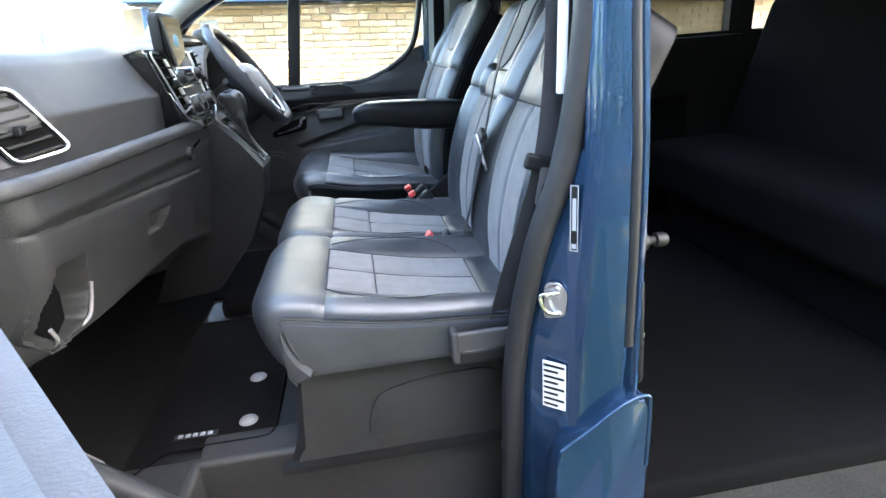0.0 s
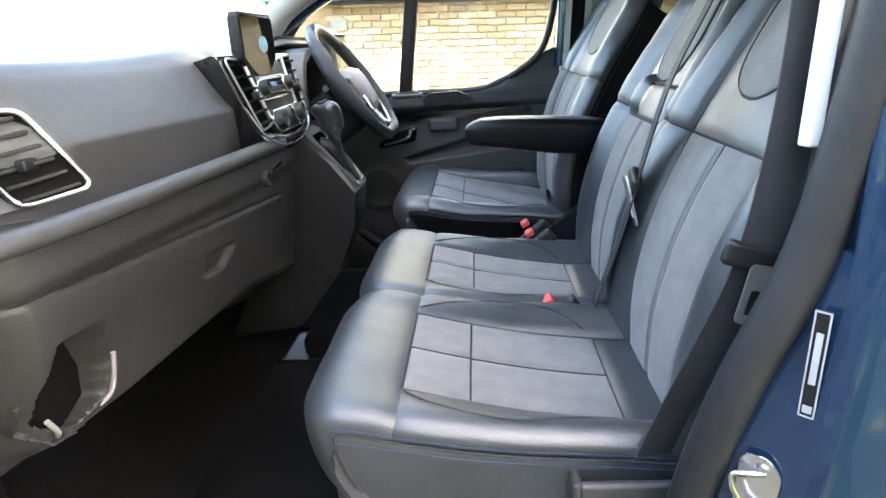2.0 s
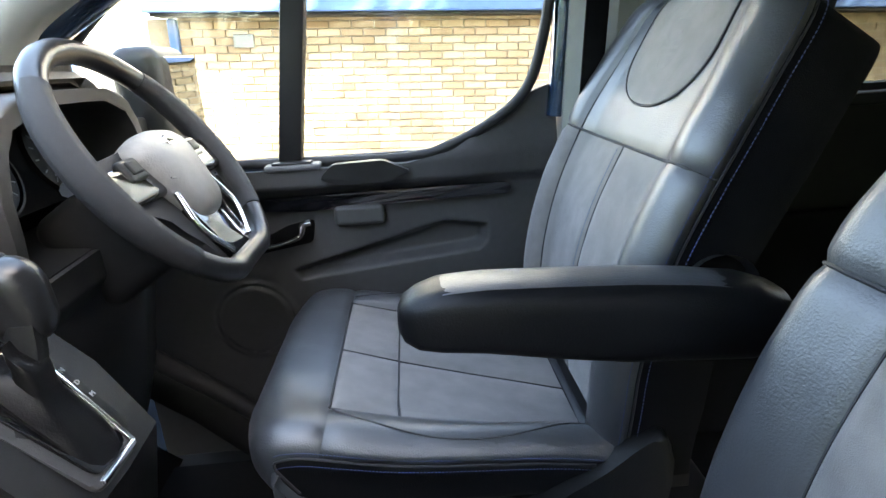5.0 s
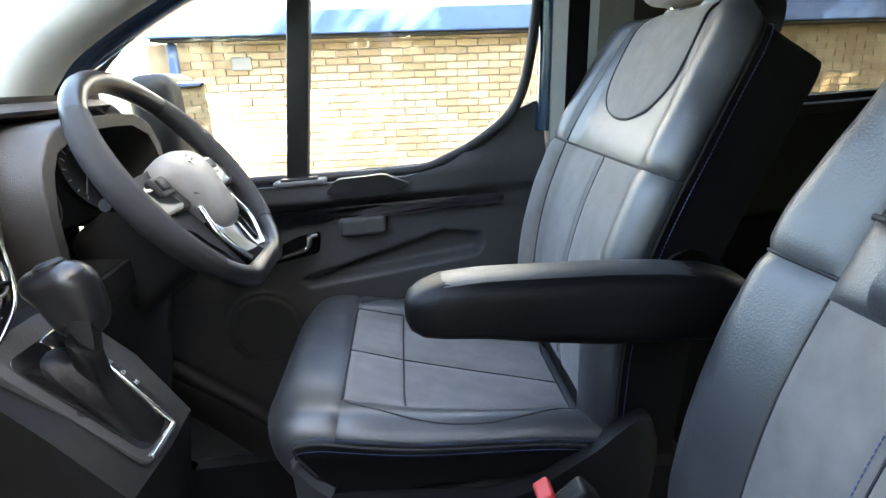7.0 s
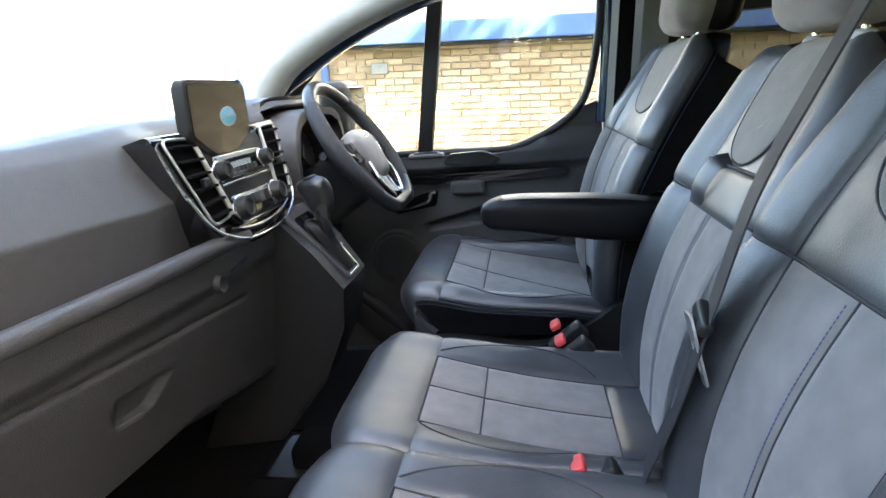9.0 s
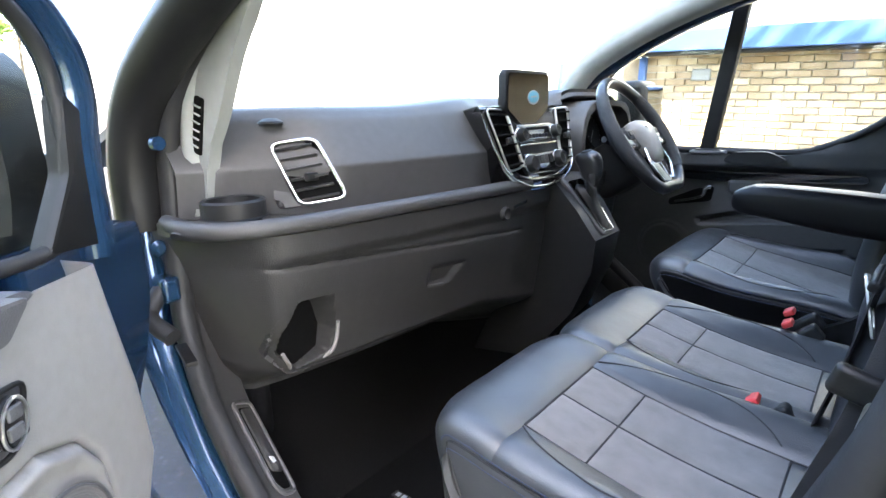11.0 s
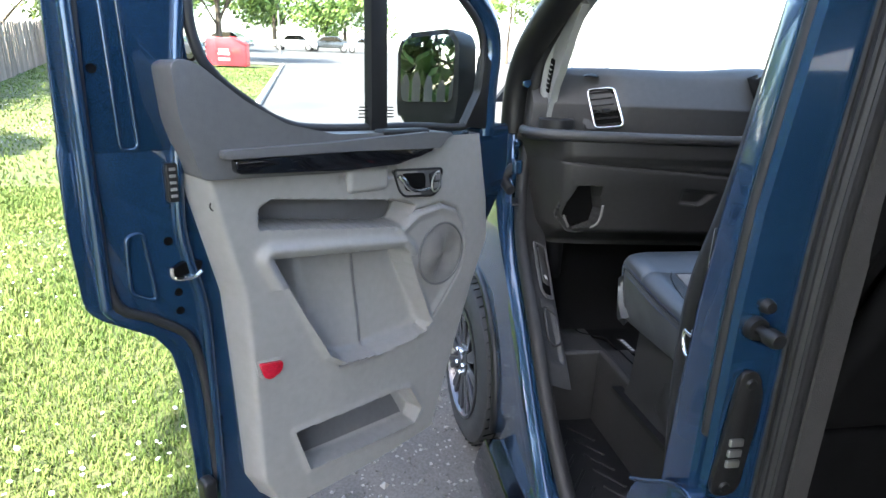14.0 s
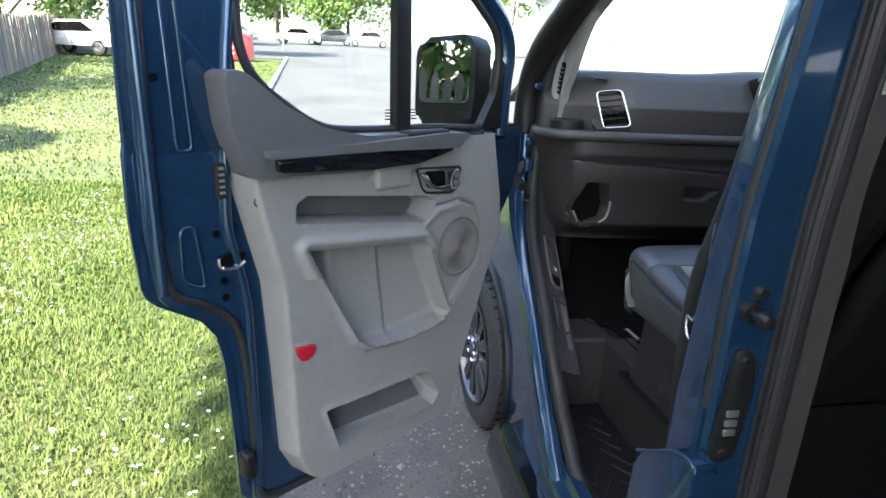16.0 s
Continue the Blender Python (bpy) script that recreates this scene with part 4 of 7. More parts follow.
# sliding door, slid back along the flank
sdoor = thing("sliding_door", "blue sliding side door slid fully open", "door", (2.2, .70, .4))
for o in ([(1.50, .42), (2.66, .42), (2.66, 1.22), (1.50, 1.22)], [(1.50, 1.66), (2.66, 1.66), (2.60, 1.88), (1.54, 1.88)], [(1.50, 1.22), (1.66, 1.22), (1.66, 1.66), (1.50, 1.66)], [(2.52, 1.22), (2.66, 1.22), (2.66, 1.66), (2.52, 1.66)]):
    prism("door_skin", o, -.02, .02, XZ(.69), PAINT, sdoor)
prism("door_glass", [(1.64, 1.2), (2.54, 1.2), (2.54, 1.68), (1.64, 1.68)], -.003, .003, XZ(.69), TINT, sdoor)
bar("door_handle", (1.56, .655, 1.10), (1.80, .655, 1.12), .02, .035, PAINT, sdoor)

# ---- dashboard ----
dash = thing("dashboard", "black textured plastic dashboard with long storage shelf", "dashboard", (-0.75, YC, 1.0))
XF = [(0.87, -0.71), (0.92, -0.685), (.965, -.650), (1.0, -.615), (1.03, -.575), (1.065, -.535), (1.09, -.516), (1.25, -0.487), (1.45, -0.452), (1.52, -.455), (1.62, -.49), (1.7, -0.49), (1.95, -0.50), (2.2, -0.50), (2.45, -0.52), (2.58, -0.60)]
UP = [(0.0, -.014, 1.305), (0.22, -.006, 1.355), (0.42, .0, 1.402), (0.45, -.001, 1.406), (0.62, -0.028, 1.448), (0.74, -0.052, 1.486), (0.78, -0.062, 1.498), (0.80, -0.070, 1.496), (0.83, -0.088, 1.512), (0.88, -0.14, 1.519), (0.94, -0.25, 1.508), (1.0, -0.50, 1.42)]


def dash_upper(s, t):
    y = 0.87 + (2.56 - 0.87) * s
    x0 = lerp_line(XF, y)
    dx = float(np.interp(t, [p[0] for p in UP], [p[1] for p in UP]))
    z = float(np.interp(t, [p[0] for p in UP], [p[2] for p in UP]))
    dx -= 0.15 * sm(2.03, 2.07, y) * (1 - sm(2.40, 2.44, y)) * (1 - sm(.72, .80, t))
    # centre falls away where the stack stands, with a hood over the dials
    hood = sm(1.98, 2.10, y) * (1 - sm(2.42, 2.52, y))
    if t > 0.6:
        dx += 0.05 * hood
        z += 0.025 * hood
    else:
        dx -= 0.06 * hood
    return (x0 + dx, y, z + 0.018 * sm(1.3, 1.6, y) * sm(.5, .8, t) - 0.012 * sm(1.0, 0.88, y) * sm(.5, .8, t))


surf("upper_panel", dash_upper, 90, 60, DASH, dash, "black soft dash top", thick=0.02)
XL = [(0.842, -0.82), (0.852, -0.74), (0.868, -0.66), (0.89, -0.59), (0.915, -0.535), (.937, -.517), (0.97, -0.510), (1.1, -0.488), (1.4, -0.452), (1.62, -0.43), (1.9, -0.43), (2.3, -0.46), (2.58, -0.56)]
POCKET = [(0.952, 1.10), (0.975, 1.165), (1.045, 1.165), (1.062, 1.085), (1.05, 1.035), (0.985, 1.012), (0.948, 1.055)]
GLOVE = [(1.30, 1.165), (1.42, 1.155), (1.37, 1.105), (1.30, 1.112)]


def dash_lower(s, t):
    y = 0.842 + (2.56 - 0.842) * s ** 1.35
    y += .085 * (1 - t) ** 1.3 * (1 - sm(.842, 1.12, y))
    zmin = lerp_line([(0.84, 0.93), (0.95, 0.925), (1.5, 0.93), (1.9, 0.83), (2.5, 0.80)], y)
    tz = t ** 0.9
    z = zmin + (1.298 - zmin) * tz
    tuck = -0.15 * (1 - sm(0, .22, t)) - 0.05 * (1 - sm(0.1, .8, t))
    x = lerp_line(XL, y - .085 * (1 - t) ** 1.3 * (1 - sm(.842, 1.12, y))) + tuck
    x -= dip(sdf(y, z, POCKET), 0.085, .014)
    x -= dip(sdf(y, z, GLOVE), 0.012, .012)
    seam = min(abs(z - (1.235 - 0.06 * (y - 0.95))) if 0.92 < y < 1.62 else 1, 1)
    x -= 0.006 * math.exp(-(seam / 0.004) ** 2)
    x += 0.014 * sm(1.23, 1.26, z) * (0.3 + 0.7 * sm(.86, 1.0, y))
    # scooped end towards the doorway
    x -= 0.030 * math.exp(-((y - 0.885) / 0.022) ** 2) * sm(1.28, 1.22, z) * sm(.93, 1.0, z)
    return (x, y, z)


surf("lower_panel", dash_lower, 190, 90, DASHLOW, dash, "dark grey glovebox panel with door pocket", thick=0.02)


# flat near-black sheet in the pocket, its shade put into colour
prism("pocket_shade_sheet", [(1.008 + (y - 1.008) * .93, 1.09 + (z - 1.09) * .93) for y, z in rounded(POCKET, .012)], -.002, .002, YZ(-.578), DEEP, dash, "near-black sheet painting the shade inside the open pocket")


def low_x(y, z):
    zmin = 0.94
    t = ((z - zmin) / (1.298 - zmin)) ** (1 / .9)
    return lerp_line(XL, y) - 0.15 * (1 - sm(0, .22, t)) - 0.05 * (1 - sm(.1, .8, t))


tube("pocket_rim", [(low_x(y, z) + .004, y, z) for y, z in ((.948, 1.062), (.962, 1.035), (.985, 1.010), (1.02, 1.012), (1.052, 1.032), (1.064, 1.062), (1.062, 1.10))], .0038, GREY, dash, "pale grey pocket rim", sides=8)
bar("glovebox_catch", (low_x(1.31, 1.11) - .004, 1.305, 1.112), (low_x(1.36, 1.11) - .004, 1.355, 1.107), .012, .008, DASH, dash)


def shelf_fn(s, t):
    y = 0.836 + (1.62 - 0.836) * s
    xa = lerp_line([(.836, -.64), (.845, -.575), (.88, -.53), (.95, -.50), (1.1, -.475), (1.4, -.44), (1.62, -.42)], y)
    xb = min(lerp_line(XF, max(y, .87)) - 0.03, -.62)
    return (xa + (xb - xa) * t, y, 1.322 - 0.008 * sm(0, .25, t))


surf("shelf", shelf_fn, 60, 10, DASH, dash, "long open dash shelf", thick=0.022)
tube("shelf_rim", [(x + .004, y, 1.316) for y, x in ((.845, -.72), (.836, -.64), (.845, -.575), (.88, -.53), (.95, -.50), (1.1, -.475), (1.25, -.457), (1.4, -.44), (1.52, -.43), (1.62, -.415))], .0155, DASH, dash, "rounded satin shelf edge", sides=12)
lathe("cup_holder", [(.047, -.03), (.047, .016), (.052, .018), (.056, .014), (.056, -.012), (.060, -.014)], Matrix.Translation((-.602, .914, 1.342)), BLACK, dash, "round black cup holder", seg=40)
# near-black floor paints the shade at the cup holder's bottom
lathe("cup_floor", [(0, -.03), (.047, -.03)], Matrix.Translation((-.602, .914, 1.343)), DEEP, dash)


def vent(corners, lead, mat_frame, slats, parent, name="air_vent", x_off=0.0, knob=True, deep=.03):
    """An air vent: frame round four corners (y, z), slats and a centre slide; lead gives x at (y, z)."""
    root = None
    pts = rounded(corners, .014, 4)
    back = prism(name, [(y, z) for y, z in pts], -.002, .002, Matrix.Identity(4), DEEP, parent)
    me = back.data
    for v in me.vertices:
        w = v.co + (parent.location)
        v.co = Vector((lead(w.x, w.y) + .004 + (w.z), w.x, w.y)) - parent.location
    tube("vent_frame", [(lead(y, z) + .012, y, z) for y, z in pts], .0042, mat_frame, parent, "satin silver vent surround", sides=8, per=1, closed=True)
    (ya, za), (yb, zb), (yc, zc), (yd, zd) = corners      # top left, top right, bottom right, bottom left
    for k in range(slats):
        t = (k + .6) / slats
        p, q = (ya + (yd - ya) * t + .006, za + (zd - za) * t), (yb + (yc - yb) * t - .006, zb + (zc - zb) * t)
        a, b = Vector((lead(*p) + .008, *p)), Vector((lead(*q) + .008, *q))
        bar("vent_slat", a, b, .016, .005, BLACK, back)
    if knob:
        y, z = (ya + yb + yc + yd) / 4, (za + zb + zc + zd) / 4 - .01
        rbox("vent_slide", (lead(y, z) + .016, y, z), (.014, .026, .016), .004, BLACK, back, n=9)


# raised bezel under the passenger vent
vent([(1.012, 1.449), (1.070, 1.458), (1.085, 1.348), (1.024, 1.336)], lambda y, z: -.598 + 1.15 * (y - 1.02) - .44 * (z - 1.395), CHROME, 6, dash)
prism("vent_surround", rounded([(-.058, .072), (.052, .076), (.062, -.058), (-.052, -.072)], .02), -.06, -.004, frame_at((-.575, 1.046, 1.397), (.75, .66, 0), (-.40, .0, .91)), DASH, dash, "raised black vent surround", bevel=.012, seg=3)
lathe("sensor_dome", [(0, .010), (.012, .009), (.022, .004), (.024, 0)], frame_at((-.62, 1.02, 1.487), (1, 0, 0), (0, 1, 0)), BLACK, dash, seg=20)

# ---- centre stack ----
stack = thing("centre_stack", "gloss black centre console with radio, climate dials and silver trim", "centre console", (-.46, 1.69, 1.40))
ST = frame_at((-.442, 1.697, 1.405), (0, 1, 0), (-.24, 0, .97))      # local z to the rear


def stp(y, z, d=0.0):
    return ST @ Vector((y - 1.697, z - 1.405, d))


U = smooth2([(-.222, .108), (-.215, .06), (-.196, -.01), (-.172, -.058), (-.13, -.092), (-.06, -.112), (.06, -.112), (.13, -.092), (.172, -.058), (.196, -.01), (.215, .06), (.222, .108)], 4)
prism("fascia", U, -.07, .008, ST, GLOSS, stack, "gloss black fascia", bevel=.008)
prism("fascia_field", rounded([(-.118, .085), (.118, .085), (.092, -.072), (-.092, -.072)], .02), .008, .015, ST, BLACK, stack, bevel=.003)
for sg in (-1, 1):
    vc = [(-.206, .098), (-.128, .094), (-.099, -.050), (-.162, -.056)]
    if sg > 0:
        vc = [(-a_, b_) for a_, b_ in vc]
    prism("vent_well", rounded(vc, .014), .006, .0105, ST, DEEP, stack)
    ring_ = rounded(vc, .016, 5)
    surround = tube("vent_surround", [ST @ Vector((a_, b_, .014)) for a_, b_ in ring_], .0026, SATIN, stack, "silver vent surround", sides=8, per=1, closed=True)
    # broad inner bar of the surround
    bar("surround_bar", ST @ Vector((*vc[1], .016)), ST @ Vector((*vc[2], .018)), .0055, .008, SATIN, surround, r=.4)
    for k in range(6):
        t = (k + .55) / 6
        a = Vector((*(np.array(vc[0]) + (np.array(vc[3]) - np.array(vc[0])) * t), .017))
        b = Vector((*(np.array(vc[1]) + (np.array(vc[2]) - np.array(vc[1])) * t), .017))
        bar("vent_slat", ST @ a.lerp(b, .06), ST @ a.lerp(b, .92), .014, .0045, DEEP, stack)
    mid_ = (Vector(vc[0]) + Vector(vc[1]) + Vector(vc[2]) + Vector(vc[3])) / 4
    rbox("vent_slide", ST @ Vector((mid_.x, mid_.y - .005, .024)), (.022, .016, .012), .004, BLACK, stack, rot=ST.to_quaternion(), n=9)
tube("silver_sweep", [ST @ Vector(p) for p in ((-.196, .0, .010), (-.170, -.056, .014), (-.128, -.086, .017), (-.06, -.104, .019), (.06, -.104, .019), (.128, -.086, .017), (.170, -.056, .014), (.196, .0, .010))], .0028, CHROME, stack, "polished silver sweep", sides=8)
tube("gloss_sweep", [ST @ Vector(p) for p in ((-.128, -.070, .015), (-.06, -.086, .017), (.06, -.086, .017), (.128, -.070, .015))], .006, GLOSS, stack, "gloss black lower sweep", sides=8)
rbox("radio_panel", stp(1.690, 1.438, .016), (.175, .046, .012), .006, GLOSS, stack, "gloss black radio strip", rot=ST.to_quaternion())
rbox("radio_slot", stp(1.690, 1.447, .023), (.12, .007, .003), .0014, DEEP, stack, rot=ST.to_quaternion(), n=7)
for k in range(6):
    rbox("radio_key", stp(1.648 + .017 * k, 1.428, .022), (.014, .010, .004), .0015, BLACK, stack, rot=ST.to_quaternion(), n=7)
rbox("climate_panel", stp(1.697, 1.362, .016), (.175, .048, .012), .006, GLOSS, stack, "gloss black climate strip", rot=ST.to_quaternion())
for k in range(4):
    rbox("climate_button", stp(1.662 + .023 * k, 1.366, .023), (.020, .022, .005), .002, BLACK if k != 2 else DASH, stack, rot=ST.to_quaternion(), n=7)
bar("silver_line", stp(1.600, 1.408, .018), stp(1.794, 1.408, .018), .005, .005, CHROME, stack, "thin chrome line")
bar("silver_line", stp(1.612, 1.332, .017), stp(1.782, 1.332, .017), .004, .004, CHROME, stack, "thin chrome line")
for y, z, r in ((1.602, 1.432, .017), (1.776, 1.436, .017), (1.622, 1.358, .022), (1.772, 1.362, .022)):
    kn = ST @ pose(y - 1.697, z - 1.405, .02)
    d = lathe("dial", [(0, .018), (r * .6, .018), (r * .66, .021), (r * .86, .021), (r * .94, .018), (r, .006), (r * 1.05, .004), (r * 1.12, 0)], kn, BLACK, stack, "ribbed black rotary dial", seg=28)
    lathe("dial_ring", [(r * 1.04, .0045), (r * 1.16, .003), (r * 1.17, 0)], kn, CHROME, d, "bright dial ring", seg=28)
scr = thing("touch_screen", "upright black touchscreen showing a blue oval badge", "screen", (-.47, 1.665, 1.53))
SC = frame_at((-.440, 1.664, 1.523), (-.03, 1, 0), (.02, 0, 1))
prism("housing", rounded([(-.110, .071), (.110, .071), (.112, -.025), (.045, -.066), (-.045, -.066), (-.112, -.025)], .014, 4), -.022, .0, SC, BLACK, scr, bevel=.006)
prism("screen_glass", rounded([(-.103, .064), (.103, .064), (.104, -.022), (.040, -.058), (-.040, -.058), (-.104, -.022)], .011, 4), .0005, .0025, SC, SCREEN, scr, "dark reflective display glass")
bdg = lathe("badge", [(0, .003), (.9, .003), (1.0, .0026)], SC @ Matrix.Translation((.022, .006, 0)) @ Matrix.Diagonal((.031, .018, 1, 1)), PALE, scr, "pale oval badge ring", seg=32)
lathe("badge_field", [(0, .0036), (.9, .0036), (1.0, .0032)], SC @ Matrix.Translation((.022, .007, 0)) @ Matrix.Diagonal((.027, .0145, 1, 1)), BADGE, bdg, "blue oval badge field", seg=32)
bar("badge_stroke", SC @ Matrix.Translation((.022, .008, .0042)) @ Vector((-.015, -.001, 0)), SC @ Matrix.Translation((.022, .008, .0042)) @ Vector((.015, .001, 0)), .004, .0012, PALE, bdg, up=(1, 0, 0))
surf("ledge", lambda s, t: (lerp_line(XL, 1.6 + .96 * s) + .004 - .14 * t, 1.6 + .96 * s, 1.300 + .01 * t), 16, 4, BLACK, dash, thick=.02)
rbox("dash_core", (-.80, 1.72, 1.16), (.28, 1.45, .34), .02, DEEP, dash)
# start knob and slot under the shelf
sx = lerp_line(XL, 1.53) + .012
lathe("power_socket", [(0, .004), (.010, .006), (.014, .010), (.017, .006), (.019, 0)], YZ(0) @ Matrix.Translation((1.53, 1.252, sx)), BLACK, dash, "round power socket", seg=24)
bar("dash_slot", (sx + .004, 1.565, 1.262), (sx + .01, 1.62, 1.272), .004, .008, GLOSS, dash)

# ---- gear console ----
gear = thing("gear_console", "black automatic gear selector console with chrome edge", "gear selector", (-.40, 1.83, 1.10))
loft("console_body", [[(x0, ya, z0), (x1, ya + .012, z1), (x1 + .008, (ya + yb) / 2, z1 + .004), (x1, yb - .012, z1), (x0, yb, z0)] for x0, x1, ya, yb, z0, z1 in ((-.46, -.415, 1.74, 1.94, 1.31, 1.315), (-.50, -.34, 1.735, 1.94, 1.21, 1.235), (-.52, -.285, 1.74, 1.93, 1.12, 1.155), (-.55, -.30, 1.755, 1.92, 1.03, 1.06), (-.62, -.36, 1.76, 1.91, .90, .93), (-.70, -.50, 1.77, 1.90, .74, .76))], BLACK, gear, "dark grey console body")
GP = frame_at((-.350, 1.832, 1.238), (0, 1, 0), (-.62, 0, .78))
prism("gear_plate", rounded([(-.040, -.10), (.036, -.10), (.060, .085), (.045, .10), (-.045, .10), (-.062, .085)], .014), .0, .010, GP, DASH, gear, "dark selector plate", bevel=.004)
prism("gear_insert", rounded([(-.030, -.088), (.027, -.088), (.046, .075), (-.046, .075)], .012), .010, .0125, GP, GLOSS, gear, bevel=.001)
bar("chrome_edge", GP @ Vector((-.033, -.094, .012)), GP @ Vector((.030, -.094, .012)), .006, .006, CHROME, gear, "bright chrome front edge")
bar("chrome_side", GP @ Vector((.030, -.094, .012)), GP @ Vector((.044, .055, .012)), .005, .005, CHROME, gear)
rings = []
rng = random.Random(8)
for k in range(9):
    t = k / 8
    a, b = .030 - .013 * sm(0, .5, t), .070 - .052 * sm(0, .6, t)
    off = -.015 + .052 * t
    rings.append([GP @ Vector((a * math.copysign(abs(math.cos(q)) ** .6, math.cos(q)) * (1 + .10 * (k % 2)), off + b * math.copysign(abs(math.sin(q)) ** .6, math.sin(q)) * (1 + .08 * ((k + 1) % 2)), .012 + .034 * t)) for q in np.linspace(0, 2 * math.pi, 17)[:-1]])
loft("gaiter", rings, ARMLEATHER, gear, "creased leather gaiter", sharp=60)
tube("stalk", [(-.352, 1.838, 1.255), (-.346, 1.846, 1.285), (-.346, 1.852, 1.32)], .020, BLACK, gear, radii=[.8, 1, 1.1], flat=.8)
lathe("stalk_ring", [(.0165, -.002), (.019, -.002), (.019, .002), (.0165, .002)], frame_at((-.348, 1.843, 1.275), (.95, 0, -.3), (0, 1, 0)), CHROME, gear, "thin chrome ring", seg=24)
rbox("knob", (-.352, 1.858, 1.340), (.074, .052, .088), .026, RIMLEATHER, gear, "rounded black gear knob", rot=Euler((0, radians(-14), 0)), deform=lambda v: Vector((v.x * (.92 + 4.5 * v.z) - .010 * sm(.0, .05, v.z), v.y * (.92 + 3.0 * v.z), v.z)))
lathe("knob_cap", [(0, .004), (.012, .004), (.016, .001), (.017, -.003)], frame_at((-.366, 1.858, 1.381), (1, 0, .25), (0, 1, 0)), BLACK, gear, "smooth black knob cap", seg=20)
prism("letter_strip", rounded([(.036, -.085), (.050, -.075), (.060, .070), (.048, .070)], .006), .010, .0115, GP, BLACK, gear, "black letter strip", bevel=.001)
GM = GP @ Matrix.Translation((.048, 0, .0125))
for k, ch in enumerate("PRNDM"):
    text("gear_letter", ch, .008, GM @ pose(0, .045 - .019 * k, 0), PALE, gear)

# ---- instrument dials, column, steering wheel ----
clus = thing("instrument_cluster", "round black instrument dials in a hooded binnacle", "instrument panel", (-.55, 2.235, 1.45))
CL = frame_at((-.575, 2.235, 1.445), (0, 1, 0), (-.35, 0, .94))
prism("binnacle", rounded([(-.17, .05), (-.12, .085), (.12, .085), (.17, .05), (.16, -.10), (-.16, -.10)], .03), -.02, .0, CL, DEEP, clus, bevel=.004)
HO = [(-.205, -.13), (-.20, .0), (-.165, .06), (-.10, .085), (.10, .085), (.165, .06), (.20, .0), (.205, -.13)]
HI = [(.185, -.13), (.18, .0), (.148, .045), (.09, .066), (-.09, .066), (-.148, .045), (-.18, .0), (-.185, -.13)]
prism("binnacle_hood", smooth2(HO) + smooth2(HI), -.09, .10, frame_at((-.56, 2.235, 1.435), (0, 1, 0), (0, 0, 1)), DASH, clus, "dark curved binnacle hood", bevel=.006)
for sy in (-.09, .09):
    face_ = lathe("dial_face", [(0, .004), (.062, .004), (.064, .008), (.068, .008), (.070, 0)], CL @ pose(sy, -.03, 0), BLACK, clus, "black dial with pale ticks", seg=36)
    for k in range(13):
        q = radians(225 - 270 * k / 12)
        c = CL @ pose(sy + .053 * math.cos(q), -.03 + .053 * math.sin(q), .005, 0, 0, math.degrees(q))
        rbox("tick", c.translation, (.009, .0022, .001), .0004, PALE, face_, rot=c.to_quaternion(), n=7)
    c = CL @ pose(sy - .018, -.045, .0065, 0, 0, 220)
    rbox("needle", c.translation, (.05, .003, .0015), .0006, PALE, face_, rot=c.to_quaternion(), n=7)
steer = thing("steering_wheel", "black leather steering wheel with perforated grips", "steering wheel", (-.36, 2.235, 1.42))
SW = frame_at((-.354, 2.248, 1.404), (0, 1, 0), (-math.sin(radians(33)), 0, math.cos(radians(33))))   # local z to the driver
ring = [(.205 * math.cos(q), .205 * math.sin(q)) for q in np.linspace(0, 2 * math.pi, 37)[:-1]]
ring = [(a, max(b, -.190)) for a, b in ring]
tube("rim", [SW @ Vector((a, b, .0)) for a, b in ring], .0185, RIMLEATHER, steer, "smooth black leather rim", closed=True, per=2, sides=12)
PERF = material("perforated_leather", (0.012, 0.012, 0.013), .6, bump=.9, bump_scale=900, vary=.3)
for sg in (-1, 1):
    for q0, q1 in ((-42, 46),):
        arc = [radians(q0 + (q1 - q0) * k / 12) for k in range(13)]
        tube("grip", [SW @ Vector((sg * .204 * math.cos(q), .204 * math.sin(q), .001)) for q in arc], .0205, PERF, steer, "perforated leather grip", sides=12, radii=[.95, 1.08, 1.12, 1.08, .95])
    arc = [radians(a) for a in (-62, -75, -85)]
    rbox("spoke", SW @ Vector((sg * .115, -.012, -.006)), (.14, .062, .026), .012, GLOSS, steer, "black side spoke", rot=SW.to_quaternion())
    rbox("switch_pad", SW @ Vector((sg * .112, .006, .004)), (.050, .036, .014), .006, BLACK if sg < 0 else SATIN, steer, "silver switch pad", rot=SW.to_quaternion())
    rbox("switch_button", SW @ Vector((sg * .112, .008, .012)), (.030, .020, .006), .003, BLACK, steer, rot=SW.to_quaternion(), n=9)
    tube("spoke_chrome", [SW @ Vector((sg * .07, -.05, .012)), SW @ Vector((sg * .085, -.11, .010)), SW @ Vector((sg * .045, -.165, .006))], .005, CHROME, steer, "chrome spoke edge", sides=8)
prism("lower_spoke", rounded([(-.062, -.07), (.062, -.07), (.045, -.178), (-.045, -.178)], .015), -.012, .006, SW, GLOSS, steer, "gloss black lower spoke", bevel=.004)
prism("spoke_body", smooth2([(-.180, .035), (-.10, .040), (0, .046), (.10, .040), (.180, .035), (.182, -.035), (.12, -.065), (.075, -.11), (.062, -.172), (-.062, -.172), (-.075, -.11), (-.12, -.065), (-.182, -.035)]), -.040, -.008, SW, PERF, steer, "black wheel centre and spokes", bevel=.010, seg=3)
